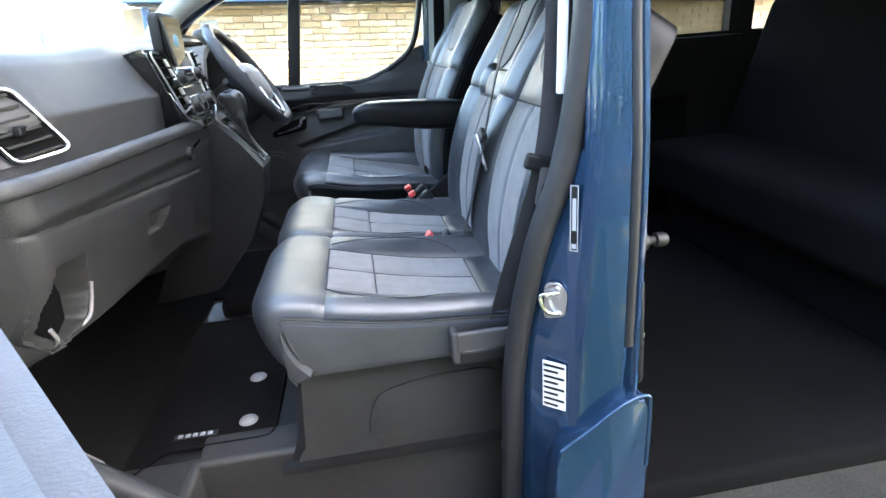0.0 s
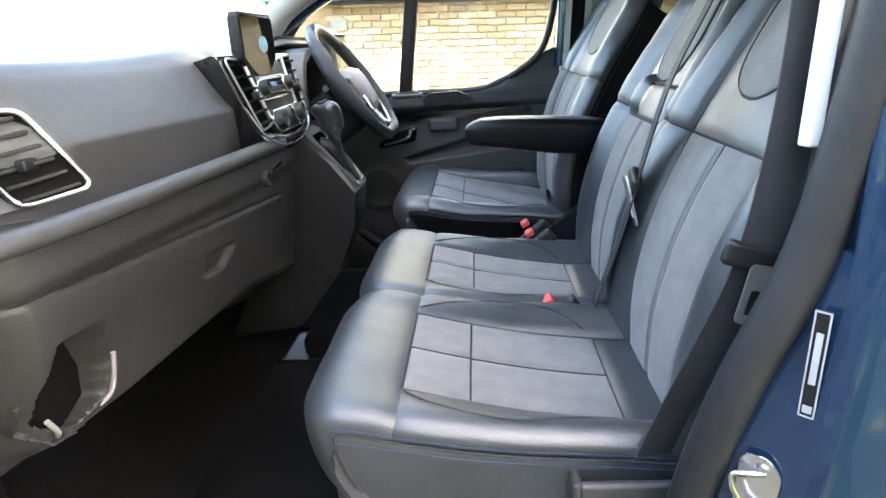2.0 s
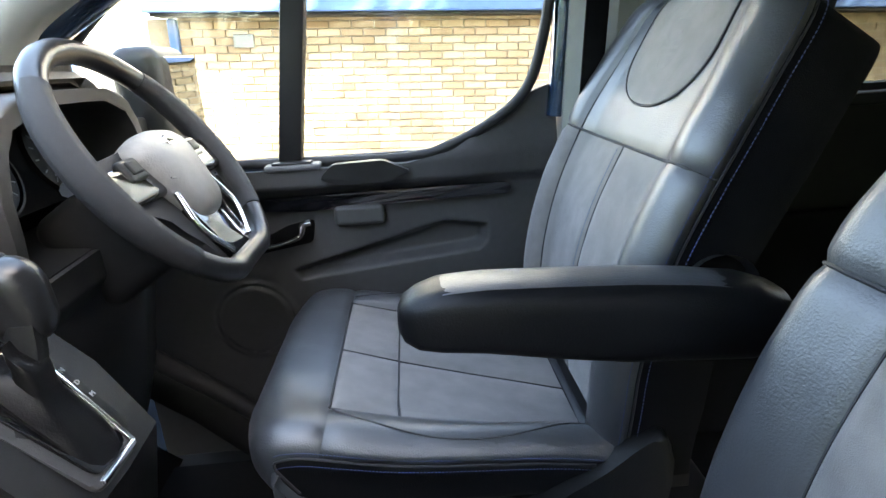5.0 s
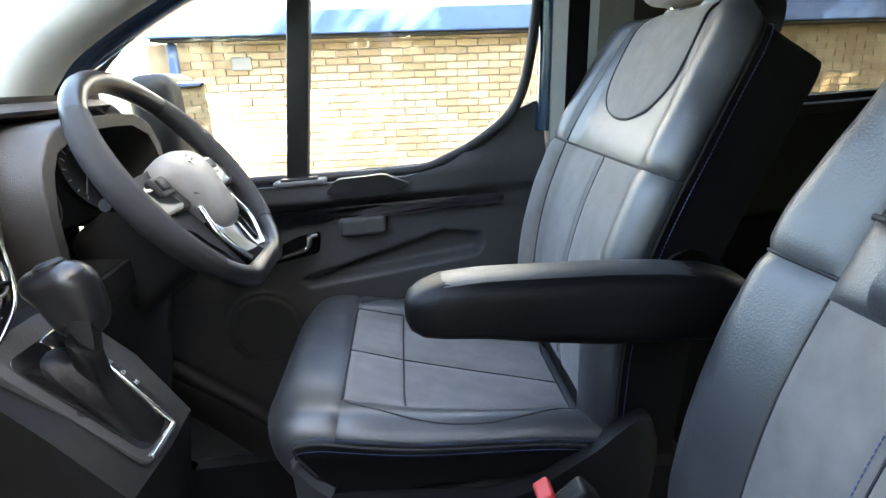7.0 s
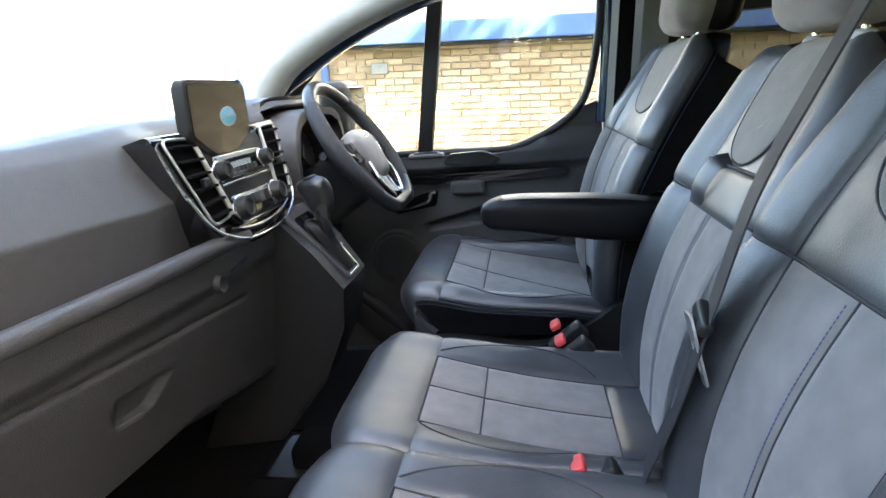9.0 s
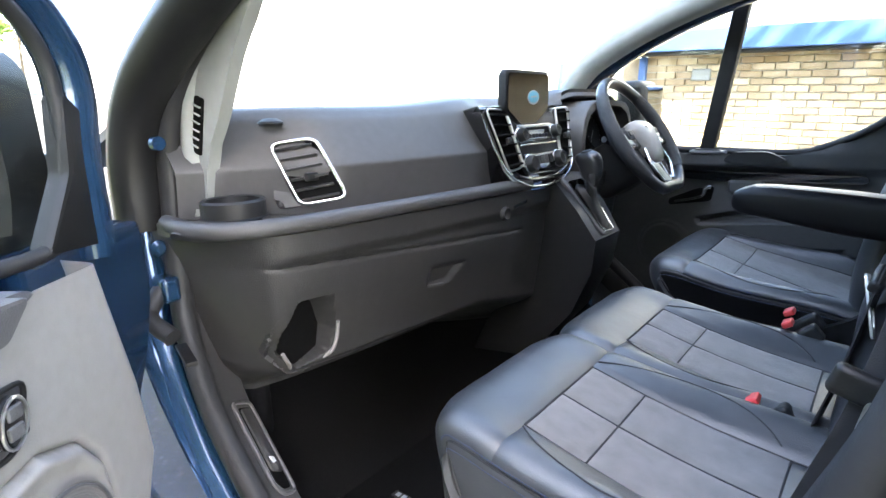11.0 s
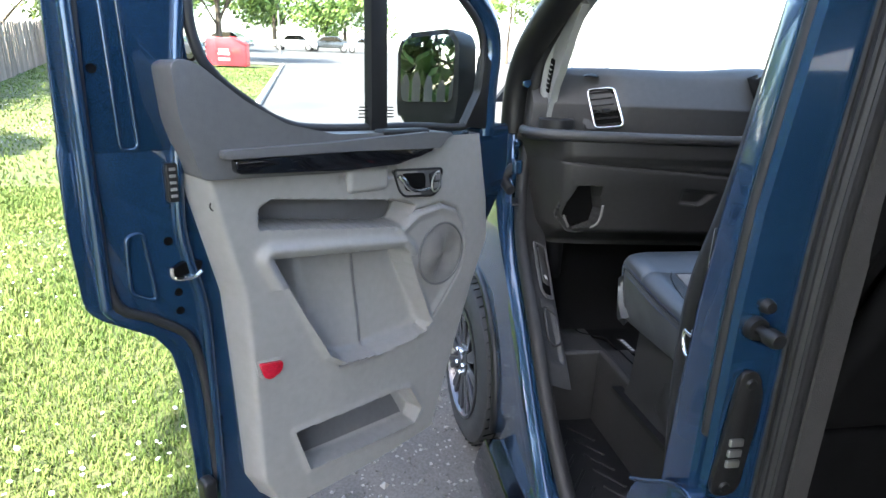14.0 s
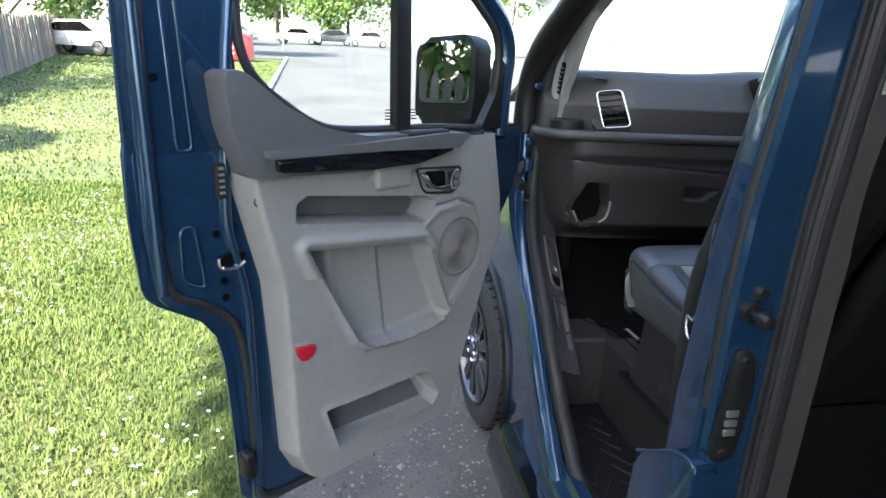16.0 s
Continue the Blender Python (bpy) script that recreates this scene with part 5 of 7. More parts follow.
HUB = smooth2([(-.088, .020), (-.070, .046), (0, .056), (.070, .046), (.088, .020), (.078, -.020), (.058, -.070), (.042, -.098), (0, -.106), (-.042, -.098), (-.058, -.070), (-.078, -.020), (-.088, .020)], 4)[:-1]
hub_rings = [[SW @ Vector((a_ * k_, -.022 + (b_ + .022) * k_, d_)) for a_, b_ in HUB] for k_, d_ in ((.97, -.020), (1.0, .0), (.97, .010), (.90, .018), (.75, .026), (.5, .032), (.25, .035), (.04, .036))]
hub = loft("hub", hub_rings, PAD, steer, "rounded grey airbag cover", sharp=60)
tube("hub_crease", [SW @ Vector((a_, b_, d_)) for a_, b_, d_ in ((-.066, -.028, .0205), (-.03, -.042, .0285), (0, -.046, .030), (.03, -.042, .0285), (.066, -.028, .0205))], .0016, PAD, hub, sides=6)
lathe("wheel_badge", [(0, .0035), (.9, .0035), (1, 0)], SW @ pose(0, .022, .0300) @ Matrix.Diagonal((.019, .011, 1, 1)), CHROME, hub, "oval chrome badge", seg=28)
rbox("badge_bar", SW @ Vector((0, .022, .0338)), (.022, .006, .001), .0004, SCREEN, hub, rot=SW.to_quaternion(), n=7)
rbox("airbag_marking", SW @ Vector((.0, -.078, .0225)), (.026, .006, .0008), .0003, BLACK, hub, rot=SW.to_quaternion(), n=7)
col = thing("steering_column", "black steering column shroud with stalks", "steering column", (-.46, 2.235, 1.36))
rbox("shroud", SW @ Vector((0, -.045, -.115)), (.18, .17, .17), .03, BLACK, col, rot=SW.to_quaternion())
for sg in (-1, 1):
    tube("stalk", [SW @ Vector((sg * .05, .0, -.07)), SW @ Vector((sg * .11, .015, -.06)), SW @ Vector((sg * .165, .03, -.05))], .008, BLACK, col, "black control stalk", radii=[.9, .9, 1.3])
# pedals on the driver's floor
for py, px in ((2.18, -.80), (2.30, -.82)):
    ped = thing("pedal", "ribbed black foot pedal", "pedal", (px, py, .78))
    rbox("pad", (px, py, .80), (.02, .07, .09), .008, BLACK, ped, rot=Euler((0, radians(-35), 0)))
    bar("arm", (px - .02, py, .82), (px - .10, py, 1.02), .014, .02, BLACK, ped)

# ---- seats ----
NOSE = [(-.19, .868), (-.218, .905), (-.236, .955), (-.238, 1.0), (-.222, 1.028), (-.19, 1.039), (-.14, 1.031), (-.09, 1.017), (.01, .990), (.12, .966), (.25, .948), (.34, .944)]
NOSE_DRIVER = [(-.205, .928), (-.228, .955), (-.243, .995), (-.240, 1.028), (-.222, 1.050), (-.195, 1.058), (-.16, 1.056), (-.12, 1.047), (-.02, 1.013), (.10, .977), (.20, .949), (.30, .921), (.36, .915)]
SPINE = [(.312, .86), (.312, .95), (.317, 1.08), (.350, 1.22), (.412, 1.36), (.474, 1.48), (.503, 1.535), (.520, 1.556), (.545, 1.564), (.575, 1.558)]


def threads(name, pairs, r, mat, parent):
    """Many short stitches as one mesh."""
    verts, faces = [], []
    for a, b in pairs:
        a, b = Vector(a), Vector(b)
        d = (b - a).normalized()
        s = d.orthogonal().normalized()
        w = d.cross(s)
        k = len(verts)
        for p in (a, b):
            verts += [p + s * r, p + w * r, p - s * r, p - w * r]
        faces += [(k + i, k + (i + 1) % 4, k + 4 + (i + 1) % 4, k + 4 + i) for i in range(4)] + [(k + 3, k + 2, k + 1, k), (k + 4, k + 5, k + 6, k + 7)]
    return link(name, verts, faces, mat, parent)


class Profile:
    """A side profile (x, z) by its length, from 0 to 1, with the outward normal."""

    def __init__(self, pts, turn):
        line = smooth_line([(x, 0, z) for x, z in pts], 8)
        self.x, self.z = np.array([p.x for p in line]), np.array([p.z for p in line])
        step = np.hypot(np.diff(self.x), np.diff(self.z))
        self.s = np.concatenate(([0], np.cumsum(step)))
        self.length = self.s[-1]
        self.s /= self.length
        self.turn = turn

    def at(self, p):
        return float(np.interp(p, self.s, self.x)), float(np.interp(p, self.s, self.z))

    def normal(self, p):
        (xa, za), (xb, zb) = self.at(max(0, p - .012)), self.at(min(1, p + .012))
        n = Vector((-(zb - za), 0, xb - xa)).normalized()
        return n * self.turn

    def by_x(self, x):
        k = int(np.argmin(self.x))
        return float(np.interp(x, self.x[k:], self.s[k:]))

    def by_z(self, z):
        k = int(np.argmax(self.z))
        return float(np.interp(z, self.z[:k + 1], self.s[:k + 1]))


def skin(profile, yc, width, bump, round_, deep, sink=None, plan=None):
    """A padded form: S(p, a, lift) with p along the profile and a across, past 1 down the side."""
    def S(p, a, lift=0.0):
        x, z = profile.at(p)
        n = profile.normal(p)
        w = width(z)
        q = abs(a)
        if q <= .8:
            y, drop = .86 * w * q / .8, 0.0
            side = 0.0
        else:
            e = min(1.0, (q - .8) / .2) * math.pi / 2
            y, drop = w * (.86 + .14 * math.sin(e)), round_ * (1 - math.cos(e))
            side = math.sin(e)
            drop += max(0.0, q - 1) / .3 * deep if sink is None else 0.0
        sg = 1 if a >= 0 else -1
        out = n * (1 - side) + Vector((0, sg, 0)) * side
        c = Vector((x, yc + sg * y, z)) + n * (bump(p, q) - drop)
        if plan is not None:
            c.x += plan(p, min(q, 1.0))
        if sink is not None and q > 1:
            # the side wall falls to the foot of the cushion
            c = c.lerp(Vector((min(max(x, sink[0]), sink[1]), c.y - sg * .010, sink[2])), (q - 1) / .3)
        return c + out.normalized() * lift
    return S


def seat(name, yc, half, ins, dx, dz, label, nose, outer=0, driver=False):
    """A seat whose middle is at yc: cushion, stitched panels, backrest, headrest."""
    st = thing(name, label, "seat", (.05 + dx, yc, .66), group="front seats")
    stitches = []
    ai = .8 * (ins / half) / .86            # where the insert meets the bolster

    def panel(nm, S, pa, pb, a0, a1, mat, puff=.007, nu=14, nv=16, lift=.001, label_="", wrinkle=.0012):
        """A padded panel of the skin; a0 and a1 may change along it."""
        fa = a0 if callable(a0) else (lambda t: a0)
        fb = a1 if callable(a1) else (lambda t: a1)

        def fn(s, t):
            p, a = pa + (pb - pa) * t, fa(t) + (fb(t) - fa(t)) * s
            e = (1 - abs(2 * s - 1) ** 12) * (1 - abs(2 * t - 1) ** 12)
            c = S(p, a)
            wob = wrinkle * noise.noise((c.y * 16, (c.x + c.z) * 16, dx * 90 + yc)) + wrinkle * .6 * noise.noise((c.y * 45, (c.x + c.z) * 30, yc))
            return S(p, a, lift + puff * e ** .5 + wob * e)
        return surf(nm, fn, nu, nv, mat, st, label_, sharp=75)

    def seam(S, pts, r=.0017, lift=.0018, mat=SEAM):
        tube("panel_seam", [S(p, a, lift) for p, a in pts], r, mat, st, sides=6, per=2)

    def stitch(S, line, lift=.0075):
        """Short threads along a line of (p, a)."""
        pts = [S(p, a, lift) for p, a in line]
        for u, v in zip(pts, pts[1:]):
            stitches.append((u + (v - u) * .12, u + (v - u) * .75))

    # cushion
    CP = Profile([(x + dx, z + dz) for x, z in nose], 1)
    xs = (-.105, -.005, .300) if driver else (-.092, .010, .240)
    p0, p1, p2 = (CP.by_x(x + dx) for x in xs)
    pn = CP.by_x((-.235 if driver else -.212) + dx)
    hump, rear_hump = (.018, .060) if driver else (.012, .026)
    C = skin(CP, yc, lambda z: half, lambda p, q: (hump + rear_hump * sm(p0, p2, p)) * sm(.50, .84, q) * sm(pn - .05, p0 + .1, p), .035, 0, (-.17 + dx, .33 + dx, (.925 if driver else .868)), lambda p, q: (.050 if driver else .035) * sm(.45, 1.0, q) ** 1.3 * (1 - sm(pn - .12, p0 + .02, p)))
    surf("cushion", lambda s, t: C(t, 1.3 - 2.6 * s, -.003), 60, 56, LEATHER, st, "smooth black leather seat cushion", thick=.02, sharp=75)
    panel("front_panel", C, .03, p0, -.985, .985, LEATHER, .0035, 40, 26, lift=.0015)
    for sa, sb in ((-ai, 0), (0, ai)):
        panel("insert_panel", C, p0, p1, sa, sb, SUEDE, .0045)
        panel("insert_panel", C, p1, p2, sa, sb, SUEDE, .0045, 14, 22)
    panel("rear_panel", C, p2, .995, -ai, ai, LEATHER, .006, 20, 8)
    for sg in (-1, 1):
        panel("bolster_panel", C, p0, .97, sg * ai, sg * .985, LEATHER, .007, 12, 36)
        seam(C, [(p0 + (.96 - p0) * t, sg * ai) for t in np.linspace(0, 1, 14)], .0015, .002)
        # an arched seam sets off the raised roll of the bolster
        seam(C, [(p0 + (p2 - p0) * t, sg * (ai + .04 + .55 * (.97 - ai) * math.sin(math.pi * min(1, t * 1.05)) ** .7)) for t in np.linspace(0.01, .95, 16)], .0015, .0078)
        panel("side_panel", C, .04, .97, sg * 1.0, sg * 1.29, LEATHER if not driver else ARMLEATHER, .004, 10, 40)
        seam(C, [(p, sg * .992) for p in np.linspace(.06, .96, 24)], .0020, .003)
        if sg == outer or (driver and sg < 0):
            for aa in (.955, 1.02):
                stitch(C, [(p, sg * aa) for p in np.linspace(.22, .95, 110)])
    seam(C, [(p0, a) for a in np.linspace(-ai, ai, 7)], .0024)
    seam(C, [(p1, a) for a in np.linspace(-ai, ai, 7)])
    seam(C, [(p2, a) for a in np.linspace(-ai, ai, 7)])
    seam(C, [(p, 0) for p in np.linspace(p0, p2, 9)])

    # backrest
    BP = Profile([(x + dx, z + dz) for x, z in SPINE], 1)
    ztop, zy = 1.564 + dz, 1.335 + dz
    corner = .060 if driver else .065

    def width(z):
        q = min(.985, max(0.0, (z - (ztop - corner - .012)) / (corner + .012)))
        return half * (1.02 - .08 * (1 - sm(.90 + dz, 1.05 + dz, z)) - (.08 if driver else .10) * sm(1.36 + dz, 1.52 + dz, z)) - corner * (1 - math.sqrt(1 - q * q))
    bol = .030 if driver else .024
    B = skin(BP, yc, width, lambda p, q: bol * sm(.5, .80, q) * (1 - .55 * sm(BP.by_z(zy), 1, p)), .042, .10)
    ps, pb, pt = BP.by_z(zy), BP.by_z(.925 + dz), BP.by_z(ztop - .004)
    # the bolster's inner seam leans out a little towards the shoulder
    edge = lambda t: ai * (.93 + .07 * t)
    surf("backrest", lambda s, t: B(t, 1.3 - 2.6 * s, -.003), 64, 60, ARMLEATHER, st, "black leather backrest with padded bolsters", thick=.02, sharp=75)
    rbox("back_shell", (.40 + dx + .070, yc, 1.17 + dz), (.05, 2 * half * .84, .56), .024, CLOTH, st, "black rear cover of the backrest", rot=Euler((0, radians(20), 0)))
    for sa, sb in ((-1, 0), (0, 1)):
        panel("insert_panel", B, pb, ps, lambda t, k=sa: k * edge(t), lambda t, k=sb: k * edge(t), SUEDE, .006, 14, 34)
    for sg in (-1, 1):
        lower = SUEDE if (driver and sg > 0) else LEATHER
        panel("bolster_panel", B, pb - .05, ps, lambda t, sg=sg: sg * edge(t), sg * .985, lower, .007, 14, 34)
        panel("shoulder_panel", B, ps, pt, lambda t, sg=sg: sg * ai * (1 - .06 * t), sg * .985, LEATHER, .007, 14, 22)
        panel("side_panel", B, pb - .05, pt, sg * 1.0, sg * 1.29, CLOTH if driver else ARMLEATHER, .003, 8, 50)
        seam(B, [(pb + (ps - pb) * t, sg * edge(t)) for t in np.linspace(0, 1, 12)], .0016)
        seam(B, [(ps + (pt - ps) * t, sg * ai * (1 - .06 * t)) for t in np.linspace(0, 1, 10)], .0016)
        seam(B, [(p, sg * .992) for p in np.linspace(pb - .04, pt, 26)], .0020, .002)
        if driver or (sg == outer) or (name == "middle_seat" and sg > 0):
            for aa in (.95, 1.02):
                stitch(B, [(p, sg * aa) for p in np.linspace(pb - .03, pt, 120)])
    panel("yoke_panel", B, ps, pt + .02, -ai, ai, LEATHER, .005, 28, 24, label_="smooth leather yoke panel")
    seam(B, [(ps, a) for a in np.linspace(-.985, .985, 17)], .0024, .002)
    seam(B, [(pb + (ps - pb) * t, 0) for t in np.linspace(0, 1, 9)], .0014)
    stitch(B, [(pb + (ps - pb) * t, .03) for t in np.linspace(.05, .98, 70)], .0068)
    # suede crest panel with a rounded foot
    pc0, pc1 = BP.by_z(zy + .060), min(1.0, pt + .05)
    ca = ai * .74

    def crest(s, t):
        k = math.sqrt(max(0.0, 1 - max(0, 1 - t / .45) ** 2.2)) if t < .45 else 1
        return pc0 + (pc1 - pc0) * t, (2 * s - 1) * ca * max(k, .02) * (1 + .05 * sm(.4, 1, t))

    def crest_fn(s, t):
        p, a = crest(s, t)
        e = (1 - abs(2 * s - 1) ** 12) * (1 - abs(2 * t - 1) ** 12)
        return B(p, a, .0065 + .0035 * e ** .5)
    surf("crest_panel", crest_fn, 26, 30, SUEDE, st, "grey suede crest panel with embossed marks", sharp=75)
    seam(B, [crest(0, t) for t in np.linspace(1, .01, 16)] + [crest(1, t) for t in np.linspace(.01, 1, 16)], .0022, .0072)

    def mark(u, v, w, h, lean_=0.0):
        """A raised bar on the crest, u across and v up in metres from the crest's middle."""
        pm, k = pc0 + (pc1 - pc0) * .60 + v / BP.length, .8 / (.86 * half)
        cs = [B(pm + sy * h / 2 / BP.length, -(u + sx * w / 2 + sy * lean_) * k, lf) for lf in (.0085, .0104) for sx, sy in ((-1, -1), (1, -1), (1, 1), (-1, 1))]
        return cs
    verts, faces = [], []
    bars = [(-.040 + .0165 * k, .020, .011 if k != 3 else .006, .020 if k % 4 else .026, .003) for k in range(6)] + [(0, .004, .05, .003, 0)]
    for k in range(18):
        q = 2 * math.pi * k / 18
        bars.append((.027 * math.sin(q) * (1 if math.cos(q) > 0 else .8), -.050 + .032 * math.cos(q), .007, .005, .003 * math.sin(q)))
    bars += [(0, -.044, .060, .004, 0), (0, -.055, .032, .0035, 0), (0, -.036, .014, .007, 0)]
    for b in bars:
        n = len(verts)
        verts += mark(*b)
        faces += [tuple(n + i for i in f) for f in ((0, 1, 2, 3), (7, 6, 5, 4), (0, 4, 5, 1), (1, 5, 6, 2), (2, 6, 7, 3), (3, 7, 4, 0))]
    link("embossing", verts, faces, EMBOSS, st, "raised embossing on the crest", smooth=False)
    if stitches:
        tagged(threads("stitching", stitches, .0007, STITCH, st), "blue double stitching", kind="stuff")
    # headrest on two posts
    hz, hx = ztop + .118, .565 + dx
    hw = .135 if driver else .130

    def plump(v):
        k = 1 - (v.y / hw) ** 2
        return Vector((v.x - .018 * k * (1 if v.x < 0 else 0) + .03 * sm(.02, .1, v.z), v.y * (1 - .12 * sm(0, -.09, v.z) - .08 * sm(.03, .1, v.z)), v.z))
    hr = rbox("headrest", (hx - .012, yc, hz), (.10, 2 * hw, .20), .045, SUEDE, st, "grey suede headrest", rot=Euler((0, radians(8), 0)), deform=plump, n=16)
    rbox("headrest_back", (hx + .03, yc, hz), (.09, 2 * hw + .012, .206), .042, ARMLEATHER, hr, "black leather back of the headrest", rot=Euler((0, radians(8), 0)), deform=plump)
    for sg in (-1, 1):
        lathe("post_collar", [(.0, .016), (.010, .016), (.015, .012), (.018, 0)], Matrix.Translation((hx - .02, yc + sg * .065, ztop - .002)), PALE, st, "pale plastic post collar", seg=16)
        tube("headrest_post", [(hx - .02, yc + sg * .065, ztop - .01), (hx - .012, yc + sg * .065, hz)], .006, CHROME, hr, per=1)
    if driver:
        rbox("seat_base", (.06 + dx, yc, .76), (.42, 2 * half - .06, .28), .03, BLACK, st, "black seat base")
        prism("side_valance", smooth2([(-.19, .80), (-.205, .90), (-.17, .935), (-.05, .935), (.10, .915), (.18, .925), (.235, .955), (.285, .985), (.33, 1.02), (.365, 1.03), (.375, .96), (.35, .80)]), -.018, .014, XZ(yc - half - .012) @ Matrix.Translation((dx, 0, 0)), BLACK, st, "black plastic seat side trim", bevel=.008)
        rbox("tilt_lever", (-.06 + dx, yc - half - .026, .895), (.22, .018, .026), .008, BLACK, st, "black seat height lever")
    return st, B, BP, ai


seat("passenger_seat", 1.19, .212, .125, .0, .0, "black leather and grey suede passenger seat with blue stitching", NOSE, outer=-1)
ms, MB, MBP, mai = seat("middle_seat", 1.592, .205, .115, .005, .0, "black leather and grey suede middle seat beside the passenger seat", NOSE)
ds = seat("driver_seat", 2.255, .268, .190, -.015, .045, "black leather and grey suede driver seat with armrest", [(x + .015, z - .045) for x, z in NOSE_DRIVER], driver=True)[0]
# middle seat: fold-down flap and strap


def flap_fn(s, t):
    z = 1.318 + .072 * t
    e = (1 - abs(2 * s - 1) ** 8) * (1 - abs(2 * t - 1) ** 4)
    return MB(MBP.by_z(z), -mai * 1.0 + 1.98 * mai * s, .006 + .009 * e ** .5)


surf("flap", flap_fn, 30, 14, LEATHER, ms, "padded leather flap", thick=-.003, sharp=75)
tube("flap_seam", [MB(MBP.by_z(1.390), mai * (-1 + 1.98 * s), .010) for s in np.linspace(0, 1, 9)], .003, SEAM, ms, sides=6)
tube("strap", [MB(MBP.by_z(z), a, l) for z, a, l in ((1.398, .14, .008), (1.386, .15, .024), (1.362, .17, .028), (1.340, .19, .025), (1.324, .20, .014))], .018, LEATHER, ms, "leather pull strap", flat=.16, up=(1, 0, 0))
# shared bench pedestal with a flush hatch
bench = thing("bench_base", "black plastic twin seat base with a flush side hatch", "seat base", (.05, 1.42, .63))
loft("pedestal", [[(xa, 1.055, z), (xa + .015, 1.04, z), (xb - .02, 1.04, z), (xb, 1.06, z), (xb, 1.83, z), (xa, 1.83, z)] for xa, xb, z in ((-.225, .36, .605), (-.215, .36, .64), (-.20, .36, .66), (-.18, .35, .885))], DASHLOW, bench, "dark grey plastic pedestal")
# added black sheet; paints the shade behind the grey pedestal
rbox("rear_dark_sheet", (.364, 1.435, .745), (.018, .80, .275), .008, CLOTH, bench, "added black sheet darkening the shaded rear of the seat base")
prism("hatch", rounded([(-.05, .66), (.26, .655), (.26, .80), (.10, .80), (-.02, .775)], .04), .0, .008, XZ(1.042), DASHLOW, bench, "flush hatch", bevel=.004)
prism("foot_rail", [(-.24, .61), (.30, .61), (.30, .625), (-.24, .625)], 0, .03, XZ(1.05), BLACK, bench)
# buckle well at the outer seat corner
well = thing("belt_anchor", "black plastic belt anchor tray beside the seat", "seat belt", (.22, 1.0, .9))
rbox("tray", (.23, .99, .885), (.15, .09, .04), .012, BLACK, well)
rbox("tray_wall", (.225, .955, .905), (.16, .014, .07), .006, DASH, well)
rbox("tray_end", (.15, .985, .91), (.014, .08, .07), .006, DASH, well)
# outer belt
belt = thing("seat_belt", "black seat belt with steel tongue hanging by the pillar", "seat belt", (.31, .93, 1.2))


def webbing(nm, pts, w, side, parent, thick=.0025):
    line = smooth_line(pts, 6)
    sd = Vector(side).normalized()
    n = len(line)
    return surf(nm, lambda s, t: tuple(line[min(n - 1, round(s * (n - 1)))] + sd * (w * (t - .5))), n - 1, 4, BELT, parent, thick=thick)


def tongue_plate(m, parent):
    """A flat steel tongue with its slot."""
    out = rounded([(-.017, .034), (.017, .034), (.014, -.034), (-.014, -.034)], .006, 3)
    hole = rounded([(-.008, .006), (.008, .006), (.007, -.024), (-.007, -.024)], .004, 3)
    rings = [[m @ Vector((a, b, d)) for a, b in o] for o, d in ((out, -.0012), (out, .0012), (hole, .0012), (hole, -.0012), (out, -.0012))]
    return loft("tongue", rings, SATIN, parent, "bright steel belt tongue", caps=False, sharp=30)


webbing("webbing", [(.364, .950, 1.92), (.360, .938, 1.70), (.356, .932, 1.49), (.345, .928, 1.36), (.326, .924, 1.26), (.302, .935, 1.17), (.268, .958, 1.04), (.245, .985, .915)], .05, (.93, .0, .36), belt)
rbox("tongue_grip", (.320, .914, 1.268), (.066, .014, .028), .006, BLACK, belt, "black plastic tongue grip", rot=Euler((0, radians(18), 0)))
tongue_plate(frame_at((.324, .906, 1.228), (.96, -.05, -.22), (.22, 0, .96)), belt)
# middle belt, from the shoulder down to the gap between the seats
mb = thing("seat_belt", "black middle seat belt with steel tongue lying on the seat", "seat belt", (.36, 1.43, 1.2))
webbing("webbing", [(.47, 1.32, 1.66), (.40, 1.315, 1.52), (.352, 1.318, 1.41), (.318, 1.335, 1.26), (.292, 1.362, 1.12), (.262, 1.395, .99), (.25, 1.40, .94)], .050, (.2, 1, 0), mb)
rbox("tongue_grip", (.312, 1.338, 1.256), (.018, .055, .022), .007, BLACK, mb, rot=Euler((radians(20), radians(20), 0)))
TG = frame_at((.300, 1.352, 1.246), (.1, .95, -.25), (-.2, .25, .95))
tongue_plate(TG @ pose(0, -.034, 0) @ Matrix.Diagonal((1.35, 1.35, 1.35, 1)), mb)
for y, x, z, nm in ((1.402, .165, .992, 1), (1.85, .157, 1.016, 2), (1.785, .163, 1.010, 3)):
    bk = thing("belt_buckle", "black seat belt buckle with red release button", "seat belt buckle", (x, y, z), group="belt buckles")
    rbox("body", (x + .03, y, z - .03), (.09, .034, .04), .008, BLACK, bk, rot=Euler((0, radians(-40), 0)))
    rbox("release_button", (x + .002, y, z + .004), (.022, .034, .014), .004, RED, bk, "red release button", rot=Euler((0, radians(-30), 0)))
